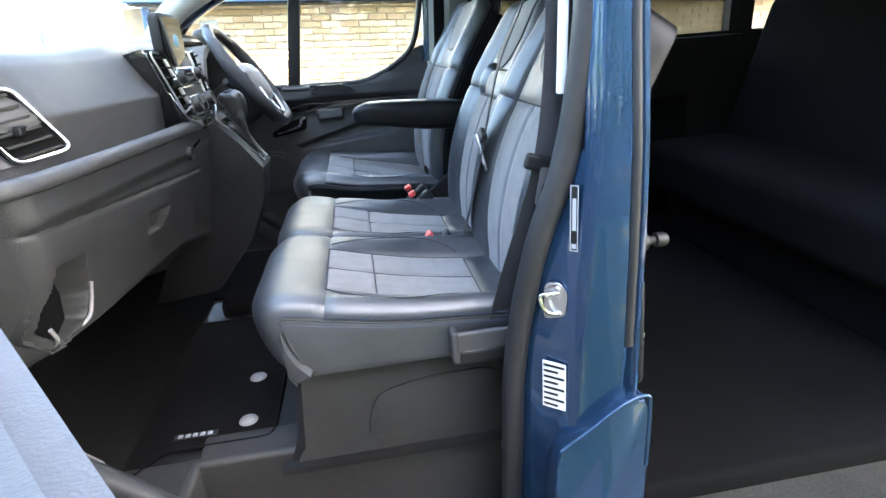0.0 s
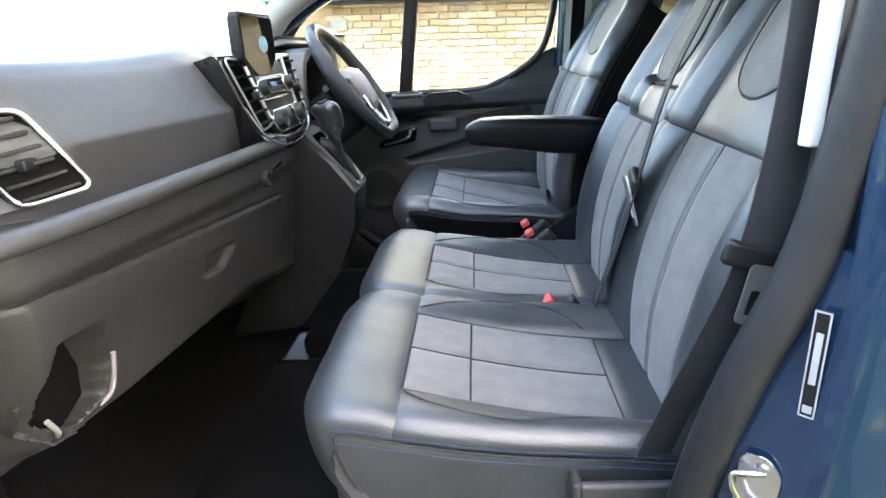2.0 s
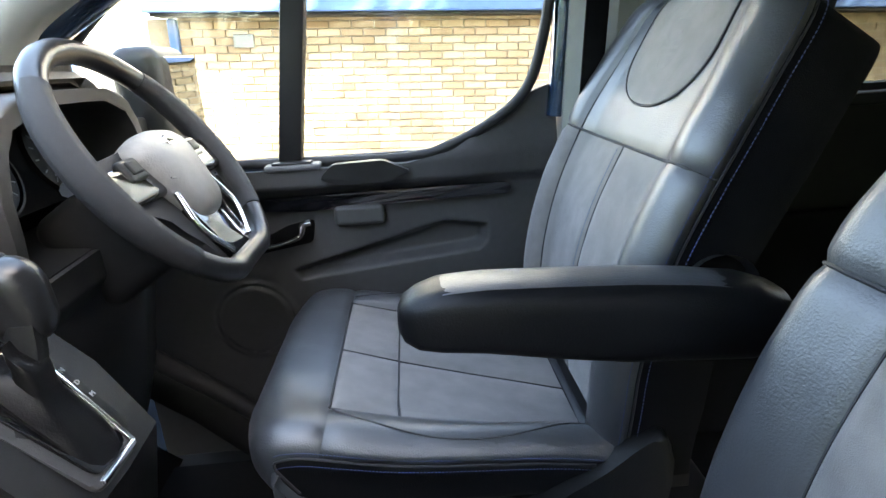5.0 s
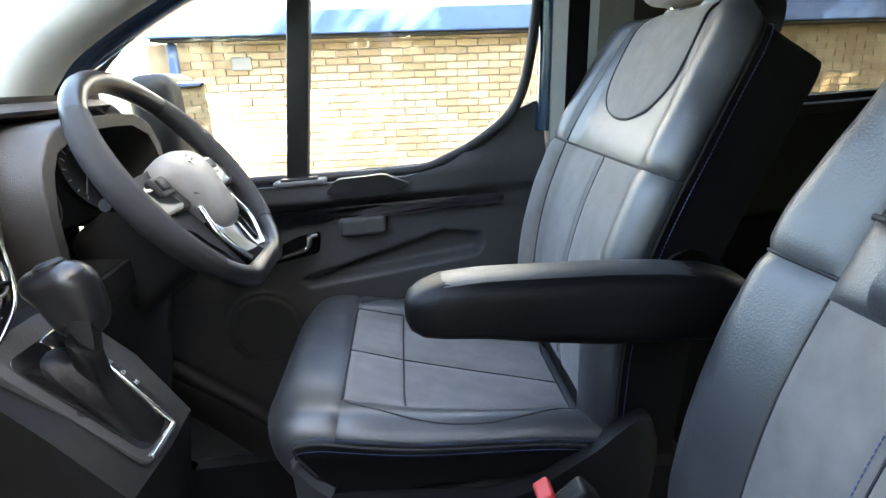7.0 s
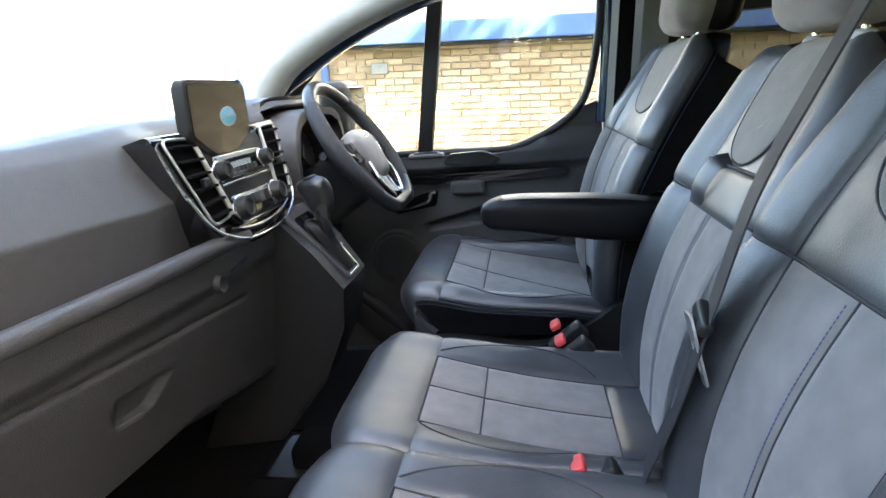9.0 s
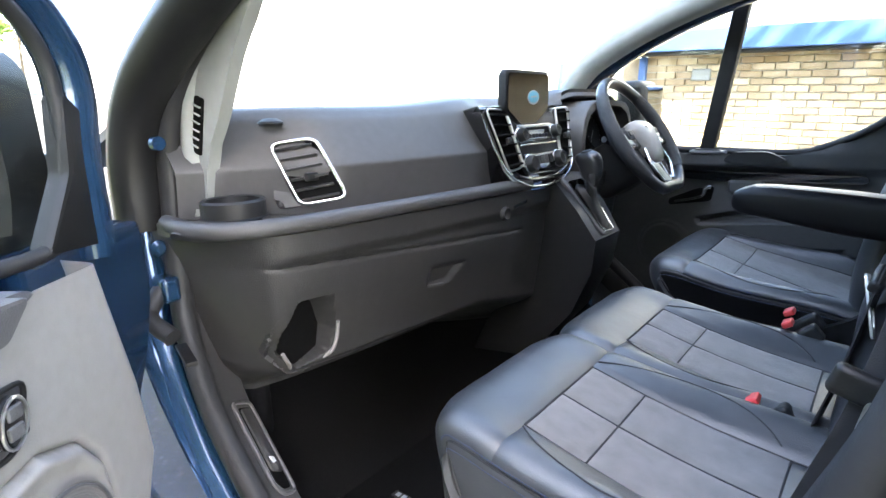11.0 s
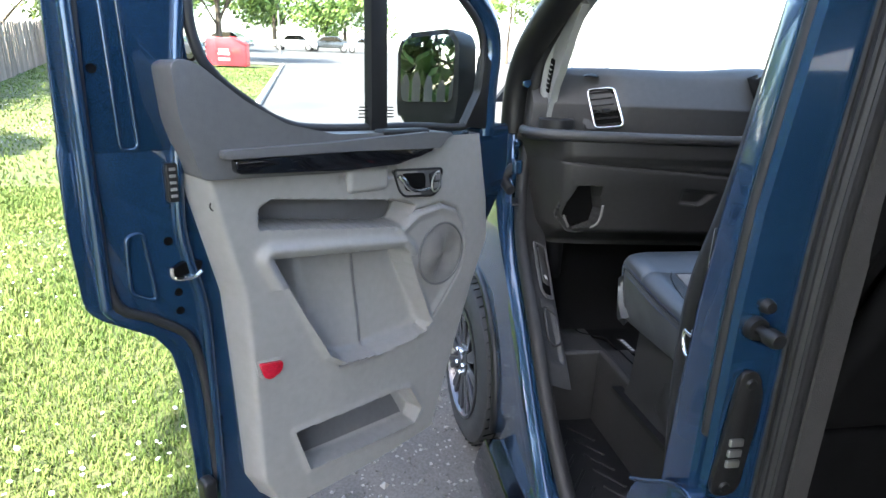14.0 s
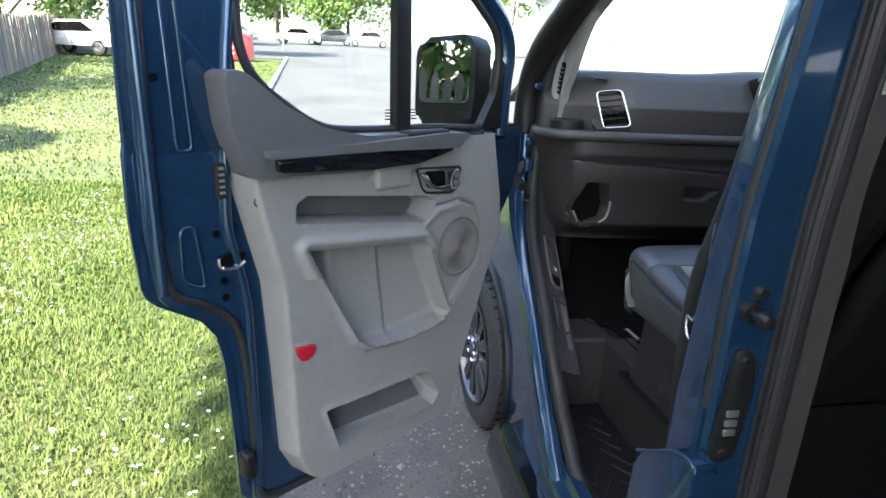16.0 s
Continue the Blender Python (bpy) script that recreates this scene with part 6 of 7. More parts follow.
# armrest on the driver seat
ARM = [(.004, 1.268, .010, .016), (.010, 1.268, .022, .028), (.025, 1.268, .031, .037), (.05, 1.270, .037, .042), (.10, 1.268, .040, .044), (.17, 1.260, .045, .045), (.25, 1.252, .049, .045), (.33, 1.246, .048, .045), (.39, 1.240, .046, .044), (.425, 1.236, .038, .040), (.44, 1.234, .022, .028)]
arm_rings = []
for ax_, az_, ah_, aw_ in ARM:
    ring_ = []
    for q in np.linspace(0, 2 * math.pi, 29)[:-1]:
        cy, cz = math.cos(q), math.sin(q)
        ring_.append((ax_, 1.905 + aw_ * math.copysign(abs(cy) ** .55, cy), az_ + ah_ * math.copysign(abs(cz) ** .62, cz)))
    arm_rings.append(ring_)
loft("armrest", arm_rings, ARMLEATHER, ds, "padded black leather armrest", sharp=70)
# lighter leather on the near-black armrest puts the top highlight into colour
surf("armrest_top_sheen", lambda s, t: (.030 + .35 * s, 1.905 - .030 + .060 * t, float(np.interp(.030 + .35 * s, [q[0] for q in ARM], [q[1] + q[2] for q in ARM])) + .0015 - .004 * abs(2 * t - 1) ** 3 - .003 * abs(2 * s - 1) ** 6), 30, 10, LEATHER, ds, "lighter leather strip painting the sheen on the armrest top")
lathe("armrest_pivot", [(0, .03), (.04, .03), (.05, 0)], frame_at((.40, 1.96, 1.24), (1, 0, 0), (0, 0, 1)) @ pose(0, 0, 0, 180, 0, 0), BLACK, ds, seg=24)

# floor mats
mat = thing("floor_mat", "black carpet floor mat with grey fixing studs", "floor mat", (-.45, 1.35, .635))
prism("carpet", rounded([(-.27, 1.13), (-.265, 1.78), (-.80, 1.80), (-.80, 1.05), (-.56, 1.05), (-.53, 1.13)], .03), 0, .008, Matrix.Translation((0, 0, .632)), CARPET, mat, bevel=.003)
tube("binding", [(x, y, .641) for x, y in rounded([(-.27, 1.13), (-.265, 1.78), (-.80, 1.80), (-.80, 1.05), (-.56, 1.05), (-.53, 1.13)], .03)], .004, CLOTH, mat, closed=True, per=1, sides=6)
for x, y in ((-.342, 1.40), (-.338, 1.205)):
    lathe("stud", [(0, .007), (.012, .007), (.02, .004), (.023, 0)], Matrix.Translation((x, y, .640)), GREY, mat, "grey round fixing stud", seg=24)
rbox("mat_badge", (-.455, 1.175, .641), (.10, .022, .003), .001, BLACK, mat, n=7)
for k in range(5):
    rbox("badge_mark", (-.49 + .017 * k, 1.175, .6435), (.011, .012, .002), .0008, PALE, mat, n=7)
for x0_, y0_ in ((-.62, 2.25),):
    m2 = thing("floor_mat", "black carpet floor mat on the driver side", "floor mat", (x0_, y0_, .635))
    rbox("carpet", (x0_ + .12, y0_, .636), (.60, .50, .010), .004, CARPET, m2)
    for k in range(5):
        rbox("badge_mark", (-.30 + .015 * k, 1.98, .643), (.010, .012, .002), .0008, PALE, m2, n=7)
rbox("tunnel", (-.28, 1.90, .64), (.50, .12, .10), .03, CARPET, shell)

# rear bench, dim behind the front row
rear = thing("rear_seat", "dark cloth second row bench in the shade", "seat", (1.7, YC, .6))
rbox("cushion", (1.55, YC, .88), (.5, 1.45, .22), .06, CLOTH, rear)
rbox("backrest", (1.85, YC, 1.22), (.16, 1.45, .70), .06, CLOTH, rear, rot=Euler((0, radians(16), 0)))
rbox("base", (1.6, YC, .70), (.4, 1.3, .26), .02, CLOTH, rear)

# ---- passenger door, standing open ----
pdoor = thing("passenger_door", "open dark blue passenger door with grey plastic inner trim", "door", tuple(H0 + Vector((0, 0, .4))))
D = lambda u, z, w=0.0: DOOR @ Vector((u, z, -w))      # w rises towards the cab
HINGE = [(.392, .442), (.581, .374), (.864, .262), (.994, .200), (1.12, .215), (1.315, .262)]
LATCH = [(.392, .935), (.41, .962), (.45, 1.005), (.529, 1.040), (.80, 1.052), (1.038, 1.066), (1.264, 1.118), (1.315, 1.125)]
SLOT = [(1.003, 1.140), (1.0, 1.185), (.97, 1.202), (.60, 1.158), (.548, 1.140), (.585, 1.086), (.62, 1.088)]
MAP = [(.975, 1.072), (.60, 1.030), (.575, 1.01), (.490, .785), (.505, .765), (.69, .758), (.80, .772), (.84, .80)]
LOW = [(.938, .625), (.60, .608), (.56, .595), (.508, .505), (.535, .470), (.90, .500)]
GROOVE = [(.60, 1.085), (.545, 1.118), (.45, 1.128), (.385, 1.105), (.352, 1.06), (.340, .98), (.358, .915), (.43, .835), (.50, .772), (.56, .752), (.69, .745), (.80, .758)]
SWEEP = GROOVE + [(.84, .79), (.98, 1.075)]


def sdf_side(u, z):
    """1 within the swept panel round the speaker, 0 outside it."""
    return 1.0 if sdf(u, z, SWEEP) < 0 else 0.0


def trim_fn(s, t):
    zz = .392 + (1.315 - .392) * t
    u = lerp_line(LATCH, zz) + (lerp_line(HINGE, zz) - lerp_line(LATCH, zz)) * s
    zt = 1.262 + .053 * (1 - sm(.40, .56, u))
    z = .392 + (zz - .392) * ((zt - .392) / (1.315 - .392))
    w = .008 * math.sin(math.pi * s)
    edge = min(s, 1 - s) * 22
    w -= .068 * (1 - sm(0, 1, edge)) ** 2
    w -= .068 * (1 - sm(0, .035, t)) ** 2
    w -= dip(sdf(u, z, SLOT), .078, .007)
    d = sdf(u, z, MAP)
    # padded lips above the pockets
    w += .016 * math.exp(-((d - .018) / .014) ** 2) * (1 if d > 0 and z > 1.0 else 0) * sm(.50, .60, u)
    fold = .012 * sm(.70, .72, u) - .010 * sm(.86, .88, u)
    w -= dip(d, .048 + .034 * sm(.76, 1.04, z) - fold, .007)
    w += .012 * math.exp(-(d / .012) ** 2) * (1 - sm(.80, .95, z))
    w += .004 * math.exp(-(d / .010) ** 2)
    dl = sdf(u, z, LOW)
    w -= dip(dl, .050 + .034 * sm(.48, .60, z), .007)
    w += .005 * math.exp(-(dl / .010) ** 2)
    g = near_line(u, z, GROOVE)
    w += .010 * sdf_side(u, z) * (1 - sm(0, .035, g))
    w -= .012 * math.exp(-(g / .006) ** 2)
    w -= .010 * math.exp(-(min(abs(z - (1.232 - .02 * (u - .6)) ), 1) / .01) ** 2) * (1 if .62 < u < .80 else 0)
    return D(u, z, w)


surf("trim_panel", trim_fn, 230, 250, GREY, pdoor, "grey textured plastic trim with pockets", sharp=55)
prism("upper_trim", rounded([(1.159, 1.462), (1.140, 1.472), (1.112, 1.466), (1.028, 1.403), (.936, 1.356), (.815, 1.332), (.60, 1.329), (.44, 1.326), (.425, 1.318), (.537, 1.272), (.626, 1.260), (.80, 1.246), (1.119, 1.256), (1.151, 1.366)], .014, 3), -.022, .07, DOOR, TRIMDARK, pdoor, "dark grey upper door trim and quarter cover", bevel=.012, seg=3)
prism("grab_ledge", rounded([(1.085, 1.312), (.86, 1.316), (.55, 1.330), (.46, 1.326), (.50, 1.288), (.80, 1.296), (1.085, 1.296)], .01), -.044, -.01, DOOR, TRIMDARK, pdoor, "padded grab ledge", bevel=.012, seg=3)
prism("gloss_strip", rounded([(1.062, 1.294), (1.060, 1.266), (.80, 1.254), (.645, 1.256), (.520, 1.284), (.520, 1.303), (.80, 1.294)], .008), -.040, -.018, DOOR, GLOSS, pdoor, "gloss black trim strip", bevel=.004)
rbox("switch_pod", D(.60, 1.330, .005), (.16, .016, .04), .009, BLACK, pdoor, "window switch pod", rot=DOOR.to_quaternion())
rbox("pull_cup", D(.715, 1.222, .004), (.125, .062, .03), .014, GREY, pdoor, "grey pull cup", rot=DOOR.to_quaternion())
HR = rounded([(.634, 1.236), (.452, 1.228), (.470, 1.166), (.492, 1.156), (.595, 1.166), (.612, 1.182)], .014, 4)
prism("handle_recess", HR, -.007, .012, DOOR, TRIMDARK, pdoor, "dark grey handle recess", bevel=.003)
tube("recess_frame", [D(u, z, .009) for u, z in HR], .0032, BLACK, pdoor, "dark handle surround", per=1, closed=True, sides=8)
# near-black plate paints the shade behind the handle
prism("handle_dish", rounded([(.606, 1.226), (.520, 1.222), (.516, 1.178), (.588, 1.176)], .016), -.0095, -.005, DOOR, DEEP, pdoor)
tube("inner_handle", [D(.624, 1.222, .018), D(.612, 1.212, .024), D(.596, 1.192, .028), D(.570, 1.181, .028), D(.535, 1.179, .022), D(.512, 1.181, .015)], .0085, CHROME, pdoor, "chrome inner door handle", sides=10, flat=.7, radii=[1.1, 1.35, 1.1, .85, .8, .8])
rbox("lock_switch", D(.488, 1.196, .014), (.034, .054, .012), .010, BLACK, pdoor, rot=(DOOR @ pose(0, 0, 0, 0, 0, -14)).to_quaternion())
tube("lock_ring", [D(.488 + .017 * math.cos(q) - .012 * math.sin(q) * .4, 1.196 + .027 * math.sin(q), .021) for q in np.linspace(0, 2 * math.pi, 21)[:-1]], .0022, SATIN, pdoor, "satin lock surround", closed=True, per=1, sides=6)
for k in (0, 1):
    rbox("lock_button", D(.4885 - .003 * k, 1.186 + .021 * k, .021), (.021, .016, .005), .003, TRIMDARK, pdoor, "lock button", rot=DOOR.to_quaternion(), n=9)
SPK = DOOR @ pose(.450, .984, -.0125, 0, 180, 0)
lathe("speaker_ring", [(.086, .0), (.0875, .004), (.0905, .004), (.092, 0)], SPK, TRIMDARK, pdoor, "grey speaker surround", seg=48)
prof = []
for k in range(22):
    r = .004 + .0041 * k
    prof += [(r, .004 - .003 * (r / .09) ** 2), (r + .0013, .004 - .003 * (r / .09) ** 2), (r + .0018, .0012), (r + .0034, .0012)]
lathe("speaker_grille", [(0, .004)] + prof, SPK, GRILLE, pdoor, "ribbed round speaker grille", seg=48)
REFL = [(1.022, .838), (.965, .828), (.968, .806), (.998, .792), (1.014, .804)]
prism("reflector_rim", rounded([(1.028, .846), (.957, .834), (.960, .801), (.998, .783), (1.022, .799)], .008), -.004, .014, DOOR, GREY, pdoor, "grey reflector rim", bevel=.003)
prism("reflector", rounded(REFL, .006), -.012, .012, DOOR, REDGLASS, pdoor, "red door reflector", bevel=.003)
lathe("trim_plug", [(.009, .002), (.011, .003), (.012, .001)], DOOR @ pose(1.085, 1.20, .012, 0, 180, 0), BLACK, pdoor, seg=20)
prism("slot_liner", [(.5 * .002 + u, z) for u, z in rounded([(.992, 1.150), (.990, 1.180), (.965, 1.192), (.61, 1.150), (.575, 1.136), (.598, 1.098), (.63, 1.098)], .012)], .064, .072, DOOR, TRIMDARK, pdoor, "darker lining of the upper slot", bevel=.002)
# darker sheet over the low pocket's back, painting the shade of its depth
LOWSHADE = ((.922, .612), (.590, .596), (.552, .492), (.888, .516))


def low_shade_fn(s, t):
    u, z = [(LOWSHADE[0][k] * (1 - s) + LOWSHADE[1][k] * s) * t + (LOWSHADE[3][k] * (1 - s) + LOWSHADE[2][k] * s) * (1 - t) for k in (0, 1)]
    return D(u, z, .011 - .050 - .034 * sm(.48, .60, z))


surf("low_pocket_shade", low_shade_fn, 24, 12, TRIMDARK, pdoor, "darker grey sheet painting the shade deep in the low pocket", thick=-.002)
rbox("pocket_tab", D(.665, .752, .014), (.034, .014, .010), .004, GREY, pdoor, "small tab on the pocket lip", rot=DOOR.to_quaternion(), n=9)
# steel shell
LOWER = rounded([(.455, .372), (.40, .42), (.355, .581), (.25, .864), (.165, 1.0), (.10, 1.10), (.06, 1.20), (.06, 1.335), (1.295, 1.335), (1.297, 1.15), (1.288, 1.00), (1.15, .905), (1.128, .80), (1.118, .56), (1.115, .40), (1.07, .372)], .03, 3)
LATCHSIDE = rounded([(1.012, 1.335), (1.295, 1.335), (1.297, 1.15), (1.288, 1.00), (1.15, .905), (1.128, .80), (1.118, .56), (1.115, .40), (1.07, .372), (.455, .372), (.42, .44), (.96, .455), (1.012, .50)], .02, 3)
HINGESIDE = rounded([(.165, 1.0), (.10, 1.10), (.06, 1.20), (.06, 1.335), (.34, 1.335), (.30, 1.0), (.37, .70), (.43, .50), (.455, .385), (.40, .42), (.355, .581), (.25, .864)], .02, 3)
prism("inner_shell", LATCHSIDE, .066, .088, DOOR, PAINT, pdoor, "blue painted steel door shell", bevel=.01)
prism("hinge_shell", HINGESIDE, .066, .088, DOOR, PAINT, pdoor, "blue painted steel hinge edge", bevel=.01)
SKIN = [(u + .02 * (1 if u > 1.0 else -1), z) for u, z in LOWER]
prism("outer_skin", SKIN, .10, .112, DOOR, PAINT, pdoor, "dark blue outer door skin", bevel=.004)
prism("shell_web", [(u * .985 + .008, z) for u, z in LOWER], .096, .105, DOOR, PAINT, pdoor)
REAR = rounded([(1.060, 1.30), (1.085, 1.40), (1.096, 1.52), (1.085, 1.70), (1.04, 1.90), (1.25, 1.93), (1.285, 1.70), (1.297, 1.30)], .02, 3)
prism("rear_frame", REAR, .064, .10, DOOR, PAINT, pdoor, "blue rear window frame", bevel=.012)
prism("rear_skin", [(u + .015 * (u > 1.15), z) for u, z in REAR], .10, .112, DOOR, PAINT, pdoor, bevel=.004)
tube("frame_lip", [D(1.283, z, -.06) for z in (1.02, 1.15, 1.4, 1.7, 1.9)], .011, PAINT, pdoor, sides=8, up=(1, 0, 0))
tube("latch_flange", [D(u, z, -.062) for u, z in ((1.095, 1.62), (1.115, 1.46), (1.125, 1.32), (1.135, 1.15), (1.105, .98), (1.10, .80), (1.10, .45))], .012, PAINT, pdoor, sides=8, up=(1, 0, 0))
tube("weather_strip", [D(u, z, -.064) for u, z in ((1.255, 1.88), (1.275, 1.5), (1.278, 1.2), (1.268, 1.03), (1.20, .975), (1.135, .91), (1.112, .78), (1.10, .50), (1.06, .395), (.70, .385), (.50, .385))], .010, RUBBER, pdoor, "black rubber weather strip", sides=8, up=(1, 0, 0))
for o in ([(1.195, 1.31), (1.225, 1.31), (1.232, 1.60), (1.205, 1.60)], [(1.192, 1.01), (1.238, 1.035), (1.235, 1.15), (1.205, 1.155)]):
    ob = rounded(o, .018)
    tube("pressed_panel", [D(u, z, -.064) for u, z in ob], .004, PAINT, pdoor, sides=8, per=1, closed=True)
    prism("pressed_field", ob, .0655, .07, DOOR, PAINT, pdoor)
prism("latch_opening", rounded([(1.13, 1.085), (1.165, 1.072), (1.16, 1.055), (1.105, 1.062), (1.10, 1.08)], .006), .054, .067, DOOR, DEEP, pdoor, "door latch opening")
tube("latch_edge", [D(u, z, -.052) for u, z in ((1.165, 1.078), (1.16, 1.055), (1.125, 1.050), (1.105, 1.060))], .004, CHROME, pdoor, "bright latch edge", sides=6)
rbox("wiring_block", D(1.145, 1.245, -.058), (.022, .075, .016), .004, BLACK, pdoor, "black connector strip", rot=DOOR.to_quaternion())
for k in range(5):
    rbox("connector_pin", D(1.145, 1.22 + .013 * k, -.049), (.012, .006, .003), .001, GREY, pdoor, rot=DOOR.to_quaternion(), n=7)
for u, z in ((1.16, 1.13), (1.15, 1.02), (1.255, 1.45), (1.15, .98), (1.09, .70)):
    lathe("shell_hole", [(0, .001), (.006, .001), (.008, .002), (.009, 0)], DOOR @ pose(u, z, .0645, 0, 180, 0), DEEP, pdoor, seg=14)
rbox("bump_stop", D(1.135, .535, -.05), (.03, .07, .04), .01, BLACK, pdoor, rot=DOOR.to_quaternion())
# window frame, glass, divider, mirror
tube("window_frame", [D(u, z, -.075) for u, z in ((.18, 1.30), (.178, 1.45), (.168, 1.54), (.185, 1.61), (.25, 1.68), (.45, 1.80), (.80, 1.91), (1.10, 1.93))], .034, PAINT, pdoor, "blue window frame", sides=10, up=(1, 0, 0))
tube("window_channel", [D(u, z, -.062) for u, z in ((1.066, 1.88), (1.085, 1.6), (1.075, 1.50), (1.04, 1.445), (.98, 1.40), (.90, 1.355), (.80, 1.338), (.50, 1.336), (.27, 1.335), (.228, 1.42), (.218, 1.53), (.235, 1.60), (.30, 1.66), (.5, 1.78), (.8, 1.86), (1.05, 1.885))], .011, RUBBER, pdoor, "black rubber window channel", sides=8, closed=True, up=(1, 0, 0))
prism("divider", [(.605, 1.32), (.658, 1.32), (.662, 1.90), (.612, 1.90)], .045, .075, DOOR, BLACK, pdoor, "black window divider", bevel=.004)
gl = prism("window_glass", [(.20, 1.34), (.90, 1.34), (1.0, 1.40), (1.08, 1.50), (1.08, 1.88), (.8, 1.88), (.5, 1.80), (.28, 1.66), (.20, 1.56)], .058, .062, DOOR, GLASS, pdoor, "clear side window glass")
gl.visible_shadow = False
prism("sail_panel", rounded([(.17, 1.32), (.30, 1.33), (.235, 1.43), (.22, 1.54), (.17, 1.5)], .01), .05, .08, DOOR, BLACK, pdoor, bevel=.004)
for du in (.675, .59):
    for k in range(4):
        rbox("glass_marking", D(du, 1.362 + .008 * k, -.057), (.030 - .005 * (k % 2), .003, .0006), .0002, BLACK, pdoor, rot=DOOR.to_quaternion(), n=7)
MC = H0 + DE * .262 - DN * .25 + Vector((0, 0, 1.455))
MN = Vector((.66, -.75, .02)).normalized()
MM = frame_at(MC, Vector((0, 0, 1)).cross(MN), (0, 0, 1))
mw = .128
mh = prism("mirror_housing", rounded([(-mw * .94, -.135), (mw * .85, -.145), (mw, -.05), (mw * .96, .12), (mw * .7, .155), (-mw * .75, .145), (-mw, .10), (-mw * 1.02, -.08)], .04), -.085, .0, MM, BLACK, pdoor, "black door mirror housing", bevel=.022, seg=4)
prism("mirror_glass", rounded([(-mw * .84, -.066), (mw * .84, -.058), (mw * .86, .11), (mw * .65, .138), (-mw * .7, .130), (-mw * .88, .09)], .025), .001, .004, MM, MIRROR, mh, "main mirror glass")
prism("blind_spot_glass", rounded([(-mw * .84, -.068), (mw * .84, -.068), (mw * .72, -.125), (-mw * .78, -.120)], .02), .001, .004, MM @ pose(0, 0, 0, 8, 0, 0), MIRROR, mh, "lower wide angle mirror")
for zz in (-.06, .06):
    bar("mirror_arm", MM @ Vector((0, zz * .6 - .04, -.06)), D(.12, 1.40 + zz * .5, -.09), .045, .035, BLACK, pdoor)

# ---- driver door, shut ----
ddoor = thing("driver_door", "closed driver door with black inner trim and grab handle", "door", (-.1, 2.62, .4))
DD = frame_at((0, 2.615, 0), (1, 0, 0), (0, 0, 1))     # local z towards the cab
DSLOT = [(-.27, 1.085), (-.25, 1.055), (.18, 1.100), (.20, 1.12), (.20, 1.165), (.10, 1.183)]
DPOCK = [(-.20, .98), (.22, 1.02), (.20, .75), (-.10, .74)]


def dtrim(s, t):
    x = -.66 + 1.02 * s
    top_ = lerp_line([(-.66, 1.33), (.02, 1.325), (.12, 1.345), (.22, 1.395), (.30, 1.455), (.34, 1.47), (.36, 1.44)], x)
    z = .48 + (top_ - .48) * t
    w = .012 - .03 * (1 - sm(0, .06, t))
    w -= dip(sdf(x, z, DSLOT), .035, .022)
    w -= dip(sdf(x, z, DPOCK), .02, .022)
    r = math.hypot(x + .37, z - .965)
    w += .010 * (1 - sm(.088, .105, r)) - .006 * math.exp(-((r - .088) / .004) ** 2)
    w += .045 * sm(1.255, 1.29, z) * (1 - sm(1.325, 1.40, z)) * (1 - .7 * sm(.1, .3, x))
    return DD @ Vector((x, z, w))


surf("trim_panel", dtrim, 200, 170, KICKGREY, ddoor, "black textured door trim", thick=.02, sharp=55)
prism("gloss_strip", rounded([(-.34, 1.262), (.24, 1.264), (.255, 1.25), (.24, 1.238), (-.20, 1.228), (-.34, 1.236)], .008), .02, .034, DD, GLOSS, ddoor, "dark gloss trim strip", bevel=.003)
prism("grab_handle", rounded([(-.17, 1.305), (-.14, 1.335), (-.03, 1.338), (.03, 1.31), (-.02, 1.292), (-.13, 1.290)], .012), .05, .075, DD, BLACK, ddoor, "padded grab handle", bevel=.008, seg=3)
rbox("pull_cup", (-.095, 2.588, 1.212), (.115, .03, .048), .012, DASH, ddoor, "grey pull cup")
rbox("switch_pod", (-.225, 2.568, 1.332), (.12, .04, .014), .006, TRIMDARK, ddoor, "dark window switch panel")
rbox("window_switch", (-.225, 2.565, 1.340), (.085, .026, .008), .003, BLACK, ddoor, n=9)
tube("inner_handle", [(-.335, 2.595, 1.142), (-.28, 2.585, 1.155), (-.235, 2.575, 1.172), (-.222, 2.57, 1.200), (-.205, 2.572, 1.205)], .010, CHROME, ddoor, "chrome inner door handle", sides=8, flat=.7, radii=[.7, .8, 1, 1.2, 1.2])
# near-black plate stands for the shade behind the driver's handle
prism("handle_recess", rounded([(-.36, 1.125), (-.21, 1.15), (-.20, 1.205), (-.26, 1.195), (-.36, 1.15)], .012), .010, .016, DD, DEEP, ddoor)
prism("divider", [(-.262, 1.32), (-.212, 1.32), (-.122, 1.90), (-.172, 1.90)], -.02, .02, XZ(2.60), BLACK, ddoor, "black window divider", bevel=.005)
tube("window_channel", [(x, 2.598, z) for x, z in ((-.66, 1.345), (-.3, 1.338), (.02, 1.332), (.12, 1.352), (.22, 1.40), (.29, 1.46), (.325, 1.55), (.35, 1.70), (.355, 1.86))], .012, RUBBER, ddoor, "black rubber window channel", sides=8, up=(0, 1, 0))
tube("rear_frame", [(x, 2.605, z) for x, z in ((.36, 1.40), (.375, 1.6), (.385, 1.86))], .024, PAINT, ddoor, "blue window frame", sides=8, up=(0, 1, 0))
tube("front_frame", [(-.705, 2.595, 1.34), (-.69, 2.59, 1.50), (-.64, 2.58, 1.60), (-.5, 2.565, 1.71), (-.32, 2.55, 1.81), (0, 2.52, 1.89), (.3, 2.50, 1.90)], .020, RUBBER, ddoor, sides=8)
